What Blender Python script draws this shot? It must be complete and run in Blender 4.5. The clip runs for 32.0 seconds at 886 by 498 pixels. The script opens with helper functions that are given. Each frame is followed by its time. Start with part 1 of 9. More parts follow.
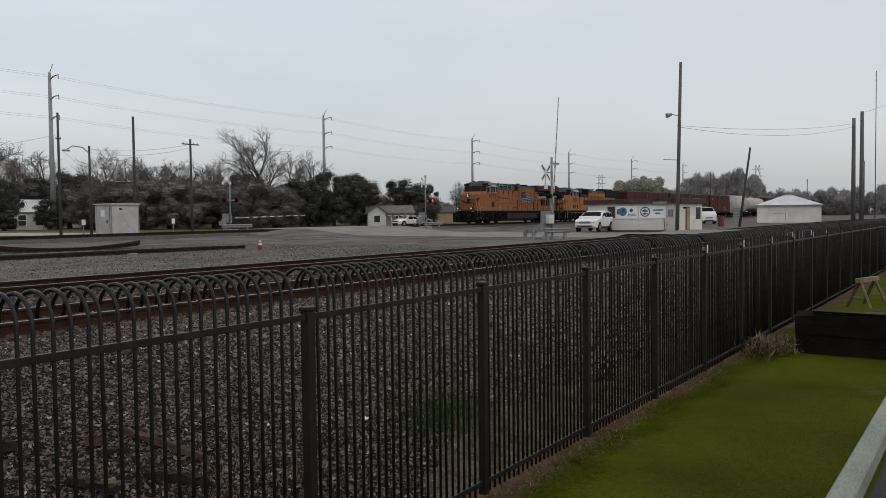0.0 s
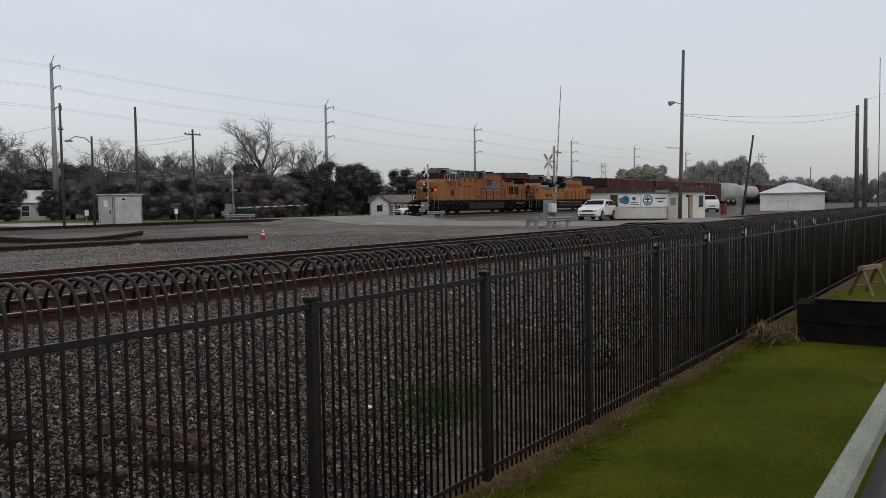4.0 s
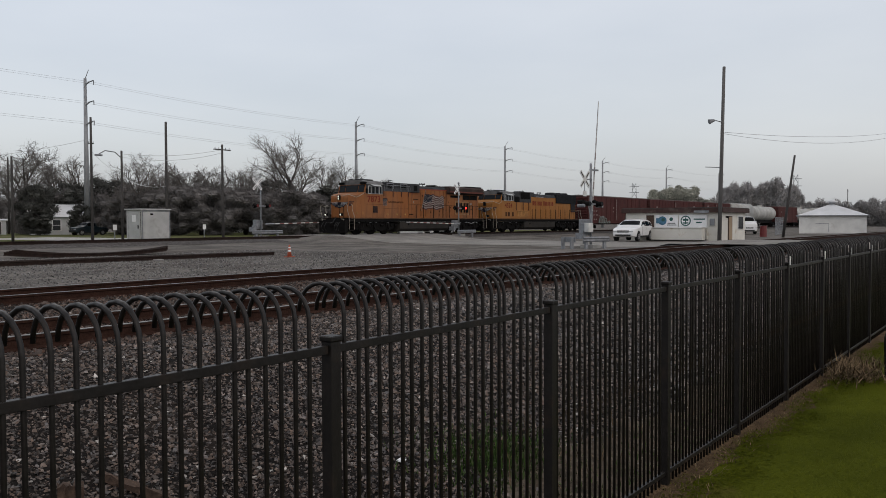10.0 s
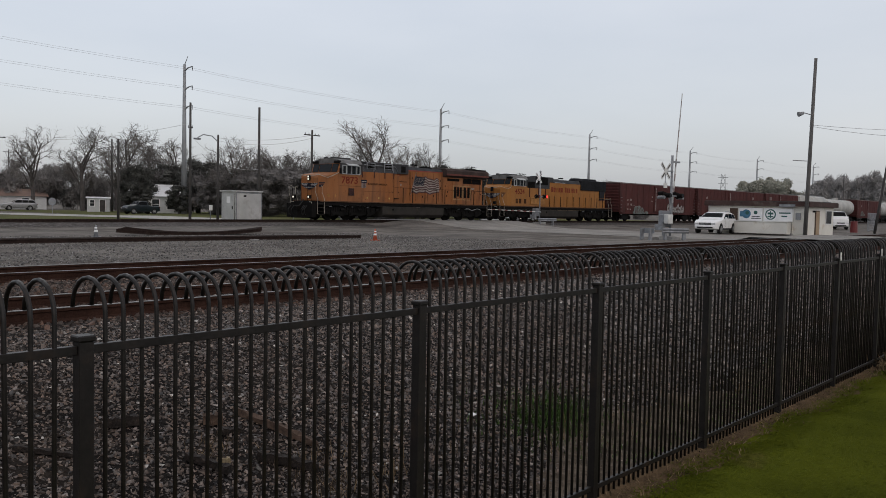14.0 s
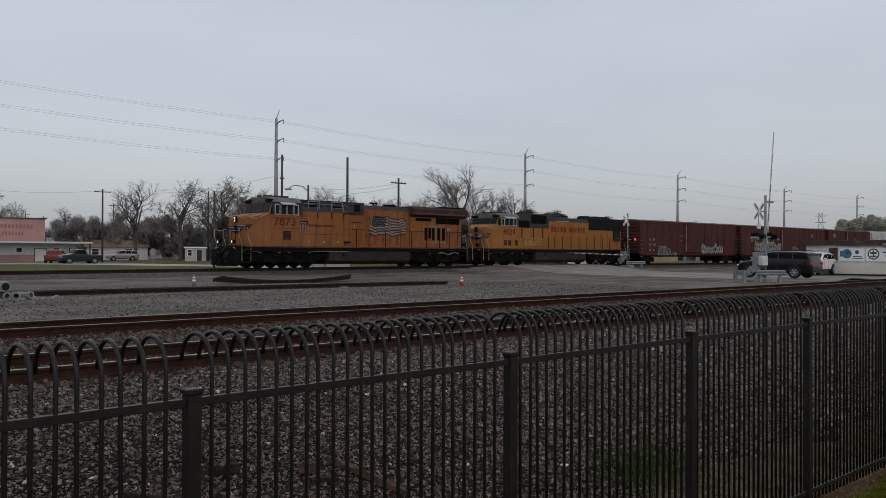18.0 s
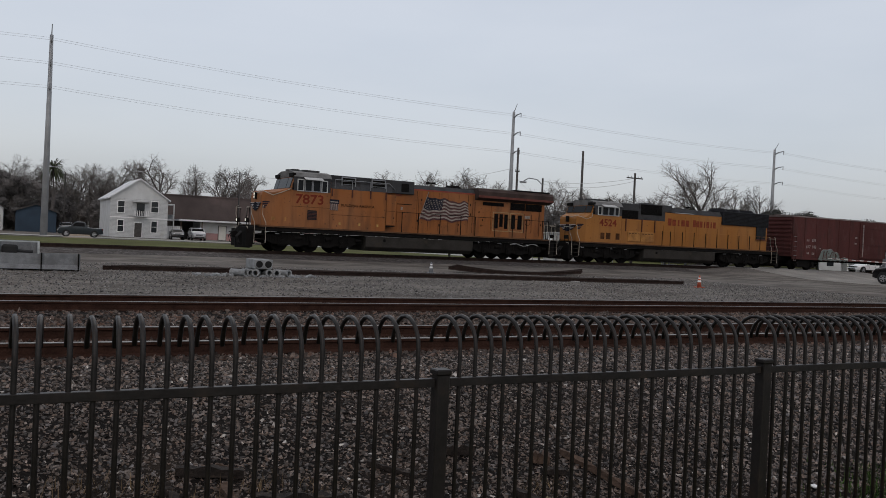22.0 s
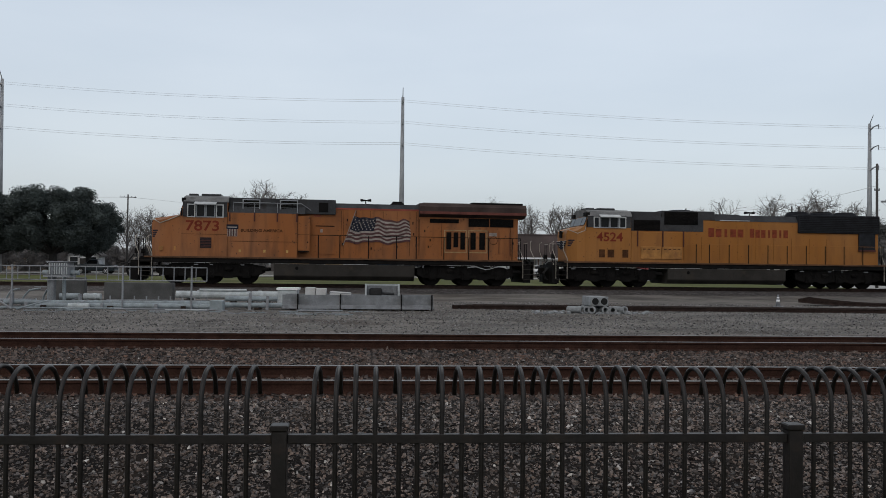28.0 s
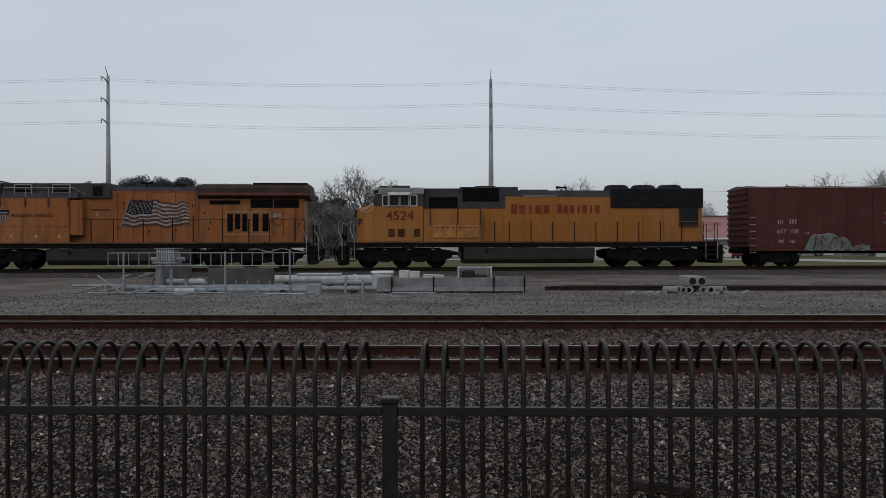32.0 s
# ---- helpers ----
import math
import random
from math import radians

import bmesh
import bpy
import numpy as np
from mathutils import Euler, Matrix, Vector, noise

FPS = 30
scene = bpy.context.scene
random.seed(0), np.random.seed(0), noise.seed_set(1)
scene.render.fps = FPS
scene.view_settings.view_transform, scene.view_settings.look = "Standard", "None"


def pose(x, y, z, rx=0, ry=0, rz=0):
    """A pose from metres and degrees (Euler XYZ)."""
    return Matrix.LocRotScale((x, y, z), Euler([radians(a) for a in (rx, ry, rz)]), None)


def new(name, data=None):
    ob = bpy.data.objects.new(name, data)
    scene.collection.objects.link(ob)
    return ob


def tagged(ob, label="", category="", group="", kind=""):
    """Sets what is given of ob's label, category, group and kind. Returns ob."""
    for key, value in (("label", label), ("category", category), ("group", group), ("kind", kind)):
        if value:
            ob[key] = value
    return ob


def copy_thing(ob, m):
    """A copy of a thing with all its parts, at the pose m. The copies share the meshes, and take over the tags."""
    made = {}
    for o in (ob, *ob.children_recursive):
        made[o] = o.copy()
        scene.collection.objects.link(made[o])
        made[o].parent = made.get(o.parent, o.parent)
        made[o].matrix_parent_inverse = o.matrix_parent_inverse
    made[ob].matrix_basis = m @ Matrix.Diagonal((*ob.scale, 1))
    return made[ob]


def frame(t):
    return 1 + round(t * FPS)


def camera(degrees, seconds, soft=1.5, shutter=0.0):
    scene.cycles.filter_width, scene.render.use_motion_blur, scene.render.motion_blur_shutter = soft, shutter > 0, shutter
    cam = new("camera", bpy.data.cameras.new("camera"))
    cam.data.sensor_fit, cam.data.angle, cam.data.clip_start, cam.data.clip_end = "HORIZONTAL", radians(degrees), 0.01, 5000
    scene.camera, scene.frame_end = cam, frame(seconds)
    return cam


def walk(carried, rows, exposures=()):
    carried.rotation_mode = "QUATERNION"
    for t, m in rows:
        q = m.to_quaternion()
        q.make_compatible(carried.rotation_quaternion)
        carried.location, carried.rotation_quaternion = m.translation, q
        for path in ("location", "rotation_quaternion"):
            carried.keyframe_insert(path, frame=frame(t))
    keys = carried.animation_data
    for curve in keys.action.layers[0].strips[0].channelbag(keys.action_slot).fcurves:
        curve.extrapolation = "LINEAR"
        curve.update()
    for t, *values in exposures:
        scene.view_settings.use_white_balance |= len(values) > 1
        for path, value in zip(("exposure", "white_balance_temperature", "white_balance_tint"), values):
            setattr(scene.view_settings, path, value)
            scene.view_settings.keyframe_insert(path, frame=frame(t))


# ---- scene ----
FOV = 56.12
cam = camera(FOV, 32.0, soft=0.7)
ROWS = [
    (0, 0.073, 0.016, 2.747, -56.36, -2.34, 0.65),
    (0.5, 0.044, -0.015, 2.76, -56.34, -2.63, 0.58),
    (1, 0.03, -0.02, 2.759, -56.45, -2.66, 0.64),
    (1.5, 0.036, -0.017, 2.759, -56.34, -2.84, 0.61),
    (2, 0.028, -0.022, 2.762, -56.21, -3.09, 0.67),
    (2.5, 0.031, -0.013, 2.758, -56.23, -3.11, 0.62),
    (3, 0.042, -0.015, 2.76, -56.18, -3.14, 0.87),
    (3.5, 0.028, -0.019, 2.752, -56.24, -3.12, 0.79),
    (5.5, 0.066, 0.01, 2.76, -55.64, -2.66, 1.35),
    (6, 0.071, 0.021, 2.756, -55.28, -2.33, 1.1),
    (6.5, 0.618, 0.496, 2.736, -55.57, -2.08, 0.64),
    (7, 0.752, 0.618, 2.725, -55.92, -2.12, 0.6),
    (7.5, 1.226, 1.034, 2.696, -56.15, -2.32, 0.45),
    (8, 1.211, 1.025, 2.697, -56.12, -2.46, 0.34),
    (8.5, 1.228, 1.037, 2.697, -55.35, -2.18, 0),
    (9, 1.223, 1.034, 2.7, -55.21, -2.17, 0.12),
    (9.5, 1.219, 1.031, 2.7, -54.46, -1.88, 0.23),
    (10, 1.247, 1.057, 2.695, -54.22, -1.76, 0.22),
    (10.5, 1.226, 1.038, 2.699, -53.58, -1.98, 0.31),
    (11, 1.226, 1.043, 2.698, -53.32, -1.62, 0.4),
    (11.5, 1.217, 1.04, 2.701, -52.89, -1.34, 0.36),
    (12, 1.23, 1.056, 2.695, -52.37, -1.49, 0.22),
    (12.5, 0.412, 0.367, 2.739, -51.22, -1.48, 0.26),
    (13, 0.145, 0.092, 2.759, -49.77, -1.68, 0.81),
    (13.5, 0.144, 0.1, 2.762, -47.76, -1.61, 0.48),
    (14, 0.15, 0.101, 2.756, -48.56, -2.75, -1.11),
    (14.5, 0.176, 0.111, 2.779, -47.28, -2.78, -0.62),
    (15, 0.115, 0.08, 2.804, -44.92, -0.77, -1.52),
    (15.5, 0.097, 0.076, 2.82, -43.23, -1.38, 0.21),
    (17.5, 0.081, 0.066, 2.809, -43.43, 0.39, 0.32),
    (18, 0.068, 0.062, 2.81, -42.67, 0.26, -0.21),
    (18.5, 0.068, 0.063, 2.806, -42.02, 0.44, -0.54),
    (19, 0.071, 0.064, 2.808, -42.29, 0.6, -0.72),
    (19.5, 0.066, 0.063, 2.807, -42.35, 0.56, -0.38),
    (20, 0.069, 0.064, 2.809, -42.01, 0.56, -0.66),
    (20.5, 0.061, 0.073, 2.804, -40.31, -0.03, -0.78),
    (21, 0.048, 0.099, 2.808, -36.59, -0.37, -1.3),
    (21.5, 0.017, 0.09, 2.808, -32.51, -0.48, -1.92),
    (22, -0.006, 0.133, 2.792, -26.87, -0.56, -2.65),
    (22.5, 0.008, 0.167, 2.791, -23.33, -2.37, -2.61),
    (23, 0.011, 0.132, 2.805, -26.39, -2.13, 0),
    (23.5, -0.002, 0.069, 2.815, -27.34, -1.36, 0.7),
    (24, 0.007, 0.074, 2.813, -27.74, -0.36, 0.35),
    (24.5, 0.005, 0.089, 2.811, -27.92, -0.06, 0.23),
    (26.5, -0.102, -0.065, 2.862, -19.59, 1.71, -0.57),
    (27, -0.086, -0.005, 2.86, -19.74, -0.05, -0.28),
    (27.5, -0.089, -0.015, 2.896, -12.29, -3.72, -0.13),
    (28, -0.11, -0.09, 2.906, -4.17, 1.1, -0.7),
    (28.5, -0.107, -0.14, 2.888, -1.96, -0.04, -1.5),
    (29, -0.118, -0.164, 2.893, -5.79, -0.66, 0.43),
    (29.5, -0.137, -0.177, 2.877, -3.92, 0.62, 0.26),
    (30, -0.136, -0.174, 2.875, -4.64, 0.5, -0.12),
    (30.5, -0.136, -0.185, 2.873, -3.89, 0.82, 0.05),
    (31, -0.144, -0.187, 2.875, -3.28, 1.17, -0.26),
    (31.5, -0.165, -0.176, 2.883, -1.77, 0.28, 0.4),
    (32, -0.183, -0.141, 2.869, 2.03, -0.1, 0.17),
]
EXPOSURES = [(0.0, 0.02, 6720, 12), (13.0, 0.02, 6720, 12), (15.5, 0.02, 6600, 14), (17.5, -0.19, 6580, 12), (19.0, -0.27, 6600, 12), (21.5, -0.15, 6640, 13), (23.0, -0.04, 6560, 11), (24.5, -0.18, 6500, 10), (26.5, -0.19, 6450, 9), (27.3, -0.15, 6430, 9), (28.0, 0.01, 6430, 9), (28.6, -0.03, 6430, 9), (29.5, -0.19, 6450, 9), (32.0, -0.22, 6480, 10)]
walk(cam, [(t, pose(x, y, z, 90 + pitch, roll, yaw)) for t, x, y, z, yaw, pitch, roll in ROWS], EXPOSURES)

# ---- world and light: an overcast winter day ----
world = bpy.data.worlds.new("overcast_sky")
scene.world = world
world.use_nodes = True
wn, wl = world.node_tree.nodes, world.node_tree.links
wn.clear()
w_out = wn.new("ShaderNodeOutputWorld")
w_sky = wn.new("ShaderNodeTexSky")
w_sky.sky_type = "NISHITA"
w_sky.sun_disc = False
w_sky.sun_elevation, w_sky.sun_rotation = radians(48), radians(200)
w_sky.dust_density, w_sky.air_density = 4.0, 1.0
w_bg = wn.new("ShaderNodeBackground")
w_bg.inputs["Strength"].default_value = 0.05
wl.new(w_sky.outputs[0], w_bg.inputs[0])
w_cloud = wn.new("ShaderNodeBackground")
w_co = wn.new("ShaderNodeTexCoord")
w_map = wn.new("ShaderNodeMapping")
w_map.inputs["Scale"].default_value = (1.2, 1.2, 4.5)
w_noise = wn.new("ShaderNodeTexNoise")
w_noise.inputs["Scale"].default_value = 1.6
w_noise.inputs["Detail"].default_value = 5
w_ramp = wn.new("ShaderNodeValToRGB")
w_ramp.color_ramp.elements[0].position, w_ramp.color_ramp.elements[1].position = 0.3, 0.75
w_ramp.color_ramp.elements[0].color = (0.585, 0.63, 0.675, 1)
w_ramp.color_ramp.elements[1].color = (0.7, 0.735, 0.765, 1)
wl.new(w_co.outputs["Generated"], w_map.inputs[0])
wl.new(w_map.outputs[0], w_noise.inputs["Vector"])
wl.new(w_noise.outputs["Fac"], w_ramp.inputs[0])
wl.new(w_ramp.outputs[0], w_cloud.inputs[0])
# the cloud cover is thicker, so dimmer, overhead than towards the horizon
w_sep = wn.new("ShaderNodeSeparateXYZ")
w_high = wn.new("ShaderNodeValToRGB")
w_high.color_ramp.interpolation = "EASE"
for k, (p, value) in enumerate(((0.0, 0.665), (0.14, 0.785), (0.28, 0.86), (1.0, 0.42))):
    e = w_high.color_ramp.elements[k] if k < 2 else w_high.color_ramp.elements.new(p)
    e.position, e.color = p, (value, value, value, 1)
wl.new(w_co.outputs["Generated"], w_sep.inputs[0])
wl.new(w_sep.outputs["Z"], w_high.inputs[0])
wl.new(w_high.outputs[0], w_cloud.inputs["Strength"])
w_add = wn.new("ShaderNodeAddShader")
wl.new(w_bg.outputs[0], w_add.inputs[0])
wl.new(w_cloud.outputs[0], w_add.inputs[1])
wl.new(w_add.outputs[0], w_out.inputs[0])
sun = new("sun", bpy.data.lights.new("sun", "SUN"))
sun.data.energy, sun.data.angle, sun.data.color = 0.5, radians(35), (1.0, 0.96, 0.9)
sun.matrix_world = pose(0, 0, 60, 42, 0, 160)


# ---- materials ----
def material(name, base, rough=0.8, metal=0.0, var=0.25, scale=3.0, second=None, bump=0.0, bump_scale=40.0, spec=0.3,
             emit=None, power=0.0, islands=False, spread=(0.3, 2.0), palette=(), objects=False, stretch=(1, 1, 1), wear=None, wear_scale=1.2, wear_at=0.6, wear2=None):
    """A surface of one base colour with broad stains, fine grain and an optional second colour in worn patches."""
    m = bpy.data.materials.new(name)
    m.use_nodes = True
    n, l = m.node_tree.nodes, m.node_tree.links
    b = n["Principled BSDF"]
    b.inputs["Roughness"].default_value, b.inputs["Metallic"].default_value = rough, metal
    b.inputs["Specular IOR Level"].default_value = spec
    co = n.new("ShaderNodeTexCoord")
    mp = n.new("ShaderNodeMapping")
    mp.inputs["Scale"].default_value = stretch
    l.new(co.outputs["Object"], mp.inputs[0])
    big, fine = n.new("ShaderNodeTexNoise"), n.new("ShaderNodeTexNoise")
    big.inputs["Scale"].default_value, big.inputs["Detail"].default_value = scale, 6
    fine.inputs["Scale"].default_value, fine.inputs["Detail"].default_value = bump_scale, 3
    l.new(mp.outputs[0], big.inputs["Vector"])
    l.new(mp.outputs[0], fine.inputs["Vector"])
    dark = second or tuple(c * (1 - var) for c in base)
    light = tuple(min(1, c * (1 + var * 0.6)) for c in base)
    ramp = n.new("ShaderNodeValToRGB")
    ramp.color_ramp.elements[0].position, ramp.color_ramp.elements[1].position = 0.32, 0.68
    ramp.color_ramp.elements[0].color, ramp.color_ramp.elements[1].color = (*dark, 1), (*light, 1)
    l.new(big.outputs["Fac"], ramp.inputs[0])
    col = ramp.outputs[0]
    mix = n.new("ShaderNodeMix")
    mix.data_type, mix.blend_type = "RGBA", "OVERLAY"
    mix.inputs["Factor"].default_value = min(1.0, var * 1.6)
    l.new(col, mix.inputs["A"])
    l.new(fine.outputs["Fac"], mix.inputs["B"])
    col = mix.outputs["Result"]
    for k, wcol in enumerate((wear, wear2)):
        if wcol:
            wnz = n.new("ShaderNodeTexNoise")
            wnz.inputs["Scale"].default_value, wnz.inputs["Detail"].default_value = wear_scale * (1 + k * 2.3), 8
            wnz.inputs["Roughness"].default_value = 0.65
            l.new(mp.outputs[0], wnz.inputs["Vector"])
            wr = n.new("ShaderNodeValToRGB")
            wr.color_ramp.elements[0].position, wr.color_ramp.elements[1].position = wear_at - 0.06, wear_at + 0.08
            wm = n.new("ShaderNodeMix")
            wm.data_type = "RGBA"
            wm.inputs["B"].default_value = (*wcol, 1)
            l.new(wnz.outputs["Fac"], wr.inputs[0])
            l.new(wr.outputs[0], wm.inputs["Factor"])
            l.new(col, wm.inputs["A"])
            col = wm.outputs["Result"]
    if islands or objects:
        info = n.new("ShaderNodeNewGeometry" if islands else "ShaderNodeObjectInfo")
        hsv = n.new("ShaderNodeHueSaturation")
        rng = n.new("ShaderNodeMapRange")
        rng.inputs["To Min"].default_value, rng.inputs["To Max"].default_value = spread if islands else (0.8, 1.2)
        l.new(info.outputs["Random Per Island" if islands else "Random"], rng.inputs["Value"])
        l.new(rng.outputs[0], hsv.inputs["Value"])
        l.new(col, hsv.inputs["Color"])
        col = hsv.outputs[0]
        if palette:
            # a second, unrelated draw per piece picks its hue
            mul = n.new("ShaderNodeMath")
            mul.operation = "MULTIPLY"
            mul.inputs[1].default_value = 37.0
            frac = n.new("ShaderNodeMath")
            frac.operation = "FRACT"
            pr = n.new("ShaderNodeValToRGB")
            pr.color_ramp.interpolation = "CONSTANT"
            for k, c in enumerate(palette):
                e = pr.color_ramp.elements[k] if k < 2 else pr.color_ramp.elements.new(k / len(palette))
                e.position, e.color = k / len(palette), (*c, 1)
            pm = n.new("ShaderNodeMix")
            pm.data_type, pm.blend_type = "RGBA", "MULTIPLY"
            pm.inputs["Factor"].default_value = 1.0
            l.new(info.outputs["Random Per Island" if islands else "Random"], mul.inputs[0])
            l.new(mul.outputs[0], frac.inputs[0])
            l.new(frac.outputs[0], pr.inputs[0])
            l.new(col, pm.inputs["A"])
            l.new(pr.outputs[0], pm.inputs["B"])
            col = pm.outputs["Result"]
    l.new(col, b.inputs["Base Color"])
    if bump:
        bp = n.new("ShaderNodeBump")
        bp.inputs["Strength"].default_value, bp.inputs["Distance"].default_value = bump, 0.02
        l.new(fine.outputs["Fac"], bp.inputs["Height"])
        l.new(bp.outputs[0], b.inputs["Normal"])
    if emit:
        b.inputs["Emission Color"].default_value, b.inputs["Emission Strength"].default_value = (*emit, 1), power
    return m


def streaked_paint(name, base, faded, grime, dirt):
    """Weathered vehicle paint: broad faded areas, vertical runs of grime and small dark specks."""
    m = bpy.data.materials.new(name)
    m.use_nodes = True
    n, l = m.node_tree.nodes, m.node_tree.links
    b = n["Principled BSDF"]
    b.inputs["Roughness"].default_value, b.inputs["Specular IOR Level"].default_value = 0.55, 0.22
    co = n.new("ShaderNodeTexCoord")
    col = None
    for stretch, scale, detail, lo, hi, tint, most in (((1, 1, 0.6), 0.45, 4, 0.4, 0.68, faded, 1.0), ((1, 1, 0.16), 2.6, 6, 0.5, 0.72, grime, dirt), ((1, 1, 0.5), 0.9, 5, 0.52, 0.78, grime, dirt), ((1, 1, 1), 7.0, 3, 0.66, 0.72, grime, 0.8)):
        mp, nz, rp, mx = n.new("ShaderNodeMapping"), n.new("ShaderNodeTexNoise"), n.new("ShaderNodeMapRange"), n.new("ShaderNodeMix")
        mp.inputs["Scale"].default_value = stretch
        nz.inputs["Scale"].default_value, nz.inputs["Detail"].default_value = scale, detail
        rp.inputs["From Min"].default_value, rp.inputs["From Max"].default_value, rp.inputs["To Max"].default_value = lo, hi, most
        mx.data_type = "RGBA"
        mx.inputs["A"].default_value, mx.inputs["B"].default_value = (*base, 1), (*tint, 1)
        l.new(co.outputs["Object"], mp.inputs[0])
        l.new(mp.outputs[0], nz.inputs["Vector"])
        l.new(nz.outputs["Fac"], rp.inputs["Value"])
        l.new(rp.outputs[0], mx.inputs["Factor"])
        if col:
            l.new(col, mx.inputs["A"])
        col = mx.outputs["Result"]
    l.new(col, b.inputs["Base Color"])
    return m


M = {}
M["fence"] = material("black_painted_steel", (0.0135, 0.0112, 0.0102), 0.45, 0.0, 0.35, 6, spec=0.3, bump=0.1, wear=(0.028, 0.018, 0.012), wear_scale=3, wear_at=0.6)
M["ballast"] = material("ballast_stone", (0.079, 0.0665, 0.06), 0.6, var=0.35, scale=9, islands=True, spread=(0.05, 2.5), palette=((1.0, 0.98, 0.98), (1.05, 0.9, 0.8), (0.8, 0.84, 0.9), (0.95, 0.82, 0.72), (1.35, 1.3, 1.25), (0.7, 0.62, 0.56)), bump=0.3, spec=0.25)
M["ballast_mid"] = material("mixed_ballast_stone", (0.084, 0.0715, 0.065), 0.6, var=0.35, scale=9, islands=True, spread=(0.05, 2.5), palette=((1.0, 0.98, 0.98), (1.05, 0.9, 0.8), (0.8, 0.84, 0.9), (0.95, 0.82, 0.72), (1.35, 1.3, 1.25)), bump=0.3, spec=0.25)
M["ballast_grey"] = material("paler_ballast_stone", (0.1, 0.09, 0.084), 0.6, var=0.35, scale=9, islands=True, spread=(0.15, 2.2), palette=((1.0, 0.98, 0.98), (1.05, 0.92, 0.84), (0.8, 0.84, 0.9), (1.35, 1.3, 1.25)), bump=0.3, spec=0.25)
M["ballast_rust"] = material("rust_stained_ballast", (0.074, 0.058, 0.05), 0.75, var=0.35, scale=9, islands=True, spread=(0.15, 2.0), palette=((1.0, 0.95, 0.92), (1.1, 0.85, 0.74), (0.85, 0.85, 0.88), (1.25, 1.2, 1.16)), bump=0.3, spec=0.2)
# near-black base: shade in the gaps between loose stones is painted in
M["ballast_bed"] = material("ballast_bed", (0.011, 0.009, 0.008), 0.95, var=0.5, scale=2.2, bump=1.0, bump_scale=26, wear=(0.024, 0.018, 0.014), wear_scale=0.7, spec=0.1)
M["gravel"] = material("grey_gravel", (0.13, 0.119, 0.108), 0.95, var=0.45, scale=0.5, bump=1.0, bump_scale=9, stretch=(0.55, 1, 1), wear=(0.08, 0.068, 0.058), wear_scale=0.2, wear_at=0.54, wear2=(0.17, 0.155, 0.14), spec=0.1)
M["asphalt"] = material("worn_asphalt", (0.22, 0.208, 0.19), 0.9, var=0.25, scale=0.5, bump=0.4, bump_scale=30, wear=(0.29, 0.272, 0.245), wear_scale=0.3)
M["concrete"] = material("concrete", (0.36, 0.35, 0.33), 0.9, var=0.25, scale=1.5, bump=0.3)
M["grass"] = material("short_green_grass", (0.072, 0.083, 0.006), 0.95, var=0.4, scale=0.55, second=(0.05, 0.06, 0.004), bump=1.0, bump_scale=60, spec=0.04, wear=(0.1, 0.088, 0.02), wear_scale=0.9, wear_at=0.66)
M["far_grass"] = material("far_green_grass", (0.088, 0.095, 0.036), 0.95, var=0.3, scale=0.2, bump=0.5, bump_scale=8, spec=0.05, wear=(0.14, 0.125, 0.07), wear_scale=0.12)
M["dirt"] = material("bare_dirt", (0.1, 0.066, 0.038), 0.95, var=0.4, scale=3, bump=0.8, bump_scale=40, spec=0.05)
M["sand"] = material("pale_sandy_drive", (0.3, 0.235, 0.18), 0.95, var=0.3, scale=1.2, bump=0.5, bump_scale=20, spec=0.05)
M["soil"] = material("sandy_soil_with_grit", (0.105, 0.082, 0.062), 0.95, var=0.5, scale=2.2, bump=1.0, bump_scale=45, spec=0.05, wear=(0.055, 0.046, 0.036), wear_scale=2.4, wear_at=0.54, wear2=(0.15, 0.125, 0.1))
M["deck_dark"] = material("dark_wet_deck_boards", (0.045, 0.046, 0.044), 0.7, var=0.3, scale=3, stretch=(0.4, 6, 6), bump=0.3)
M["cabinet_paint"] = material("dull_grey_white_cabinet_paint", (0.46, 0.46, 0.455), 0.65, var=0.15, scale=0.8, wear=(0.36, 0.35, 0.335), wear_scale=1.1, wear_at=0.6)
# distance haze is painted in: a pale grey base for the far woods
M["far_wood"] = material("haze_paled_woods", (0.3, 0.29, 0.285), 0.95, var=0.3, scale=0.06, islands=True, spread=(0.8, 1.25), spec=0.02)
M["main_bed"] = material("grey_main_ballast", (0.1, 0.092, 0.088), 0.95, var=0.5, scale=3.5, bump=1.0, bump_scale=14, wear=(0.05, 0.043, 0.04), wear_scale=5, wear_at=0.5, spec=0.1)
M["old_rail"] = material("dark_old_rail", (0.03, 0.02, 0.017), 0.85, var=0.35, scale=5, bump=0.3, spec=0.1)
M["rail_side"] = material("rusted_rail", (0.04, 0.0195, 0.014), 0.85, var=0.35, scale=5, bump=0.3, spec=0.1)
M["rail_head"] = material("worn_rail_head", (0.22, 0.215, 0.21), 0.42, 0.75, 0.35, 3)
M["tie"] = material("weathered_timber_tie", (0.04, 0.03, 0.024), 0.9, var=0.4, scale=4, stretch=(8, 1, 8), bump=0.5, objects=True, spec=0.1)
M["yellow"] = streaked_paint("yellow_locomotive_paint", (0.255, 0.0885, 0.023), (0.28, 0.114, 0.044), (0.06, 0.028, 0.017), 0.55)
M["yellow2"] = streaked_paint("cleaner_yellow_locomotive_paint", (0.28, 0.11, 0.02), (0.3, 0.13, 0.035), (0.1, 0.042, 0.015), 0.3)
M["loco_grey"] = material("dirty_grey_roof_paint", (0.048, 0.049, 0.052), 0.75, var=0.4, scale=1.2, wear=(0.03, 0.028, 0.027), wear_scale=1.2, spec=0.15)
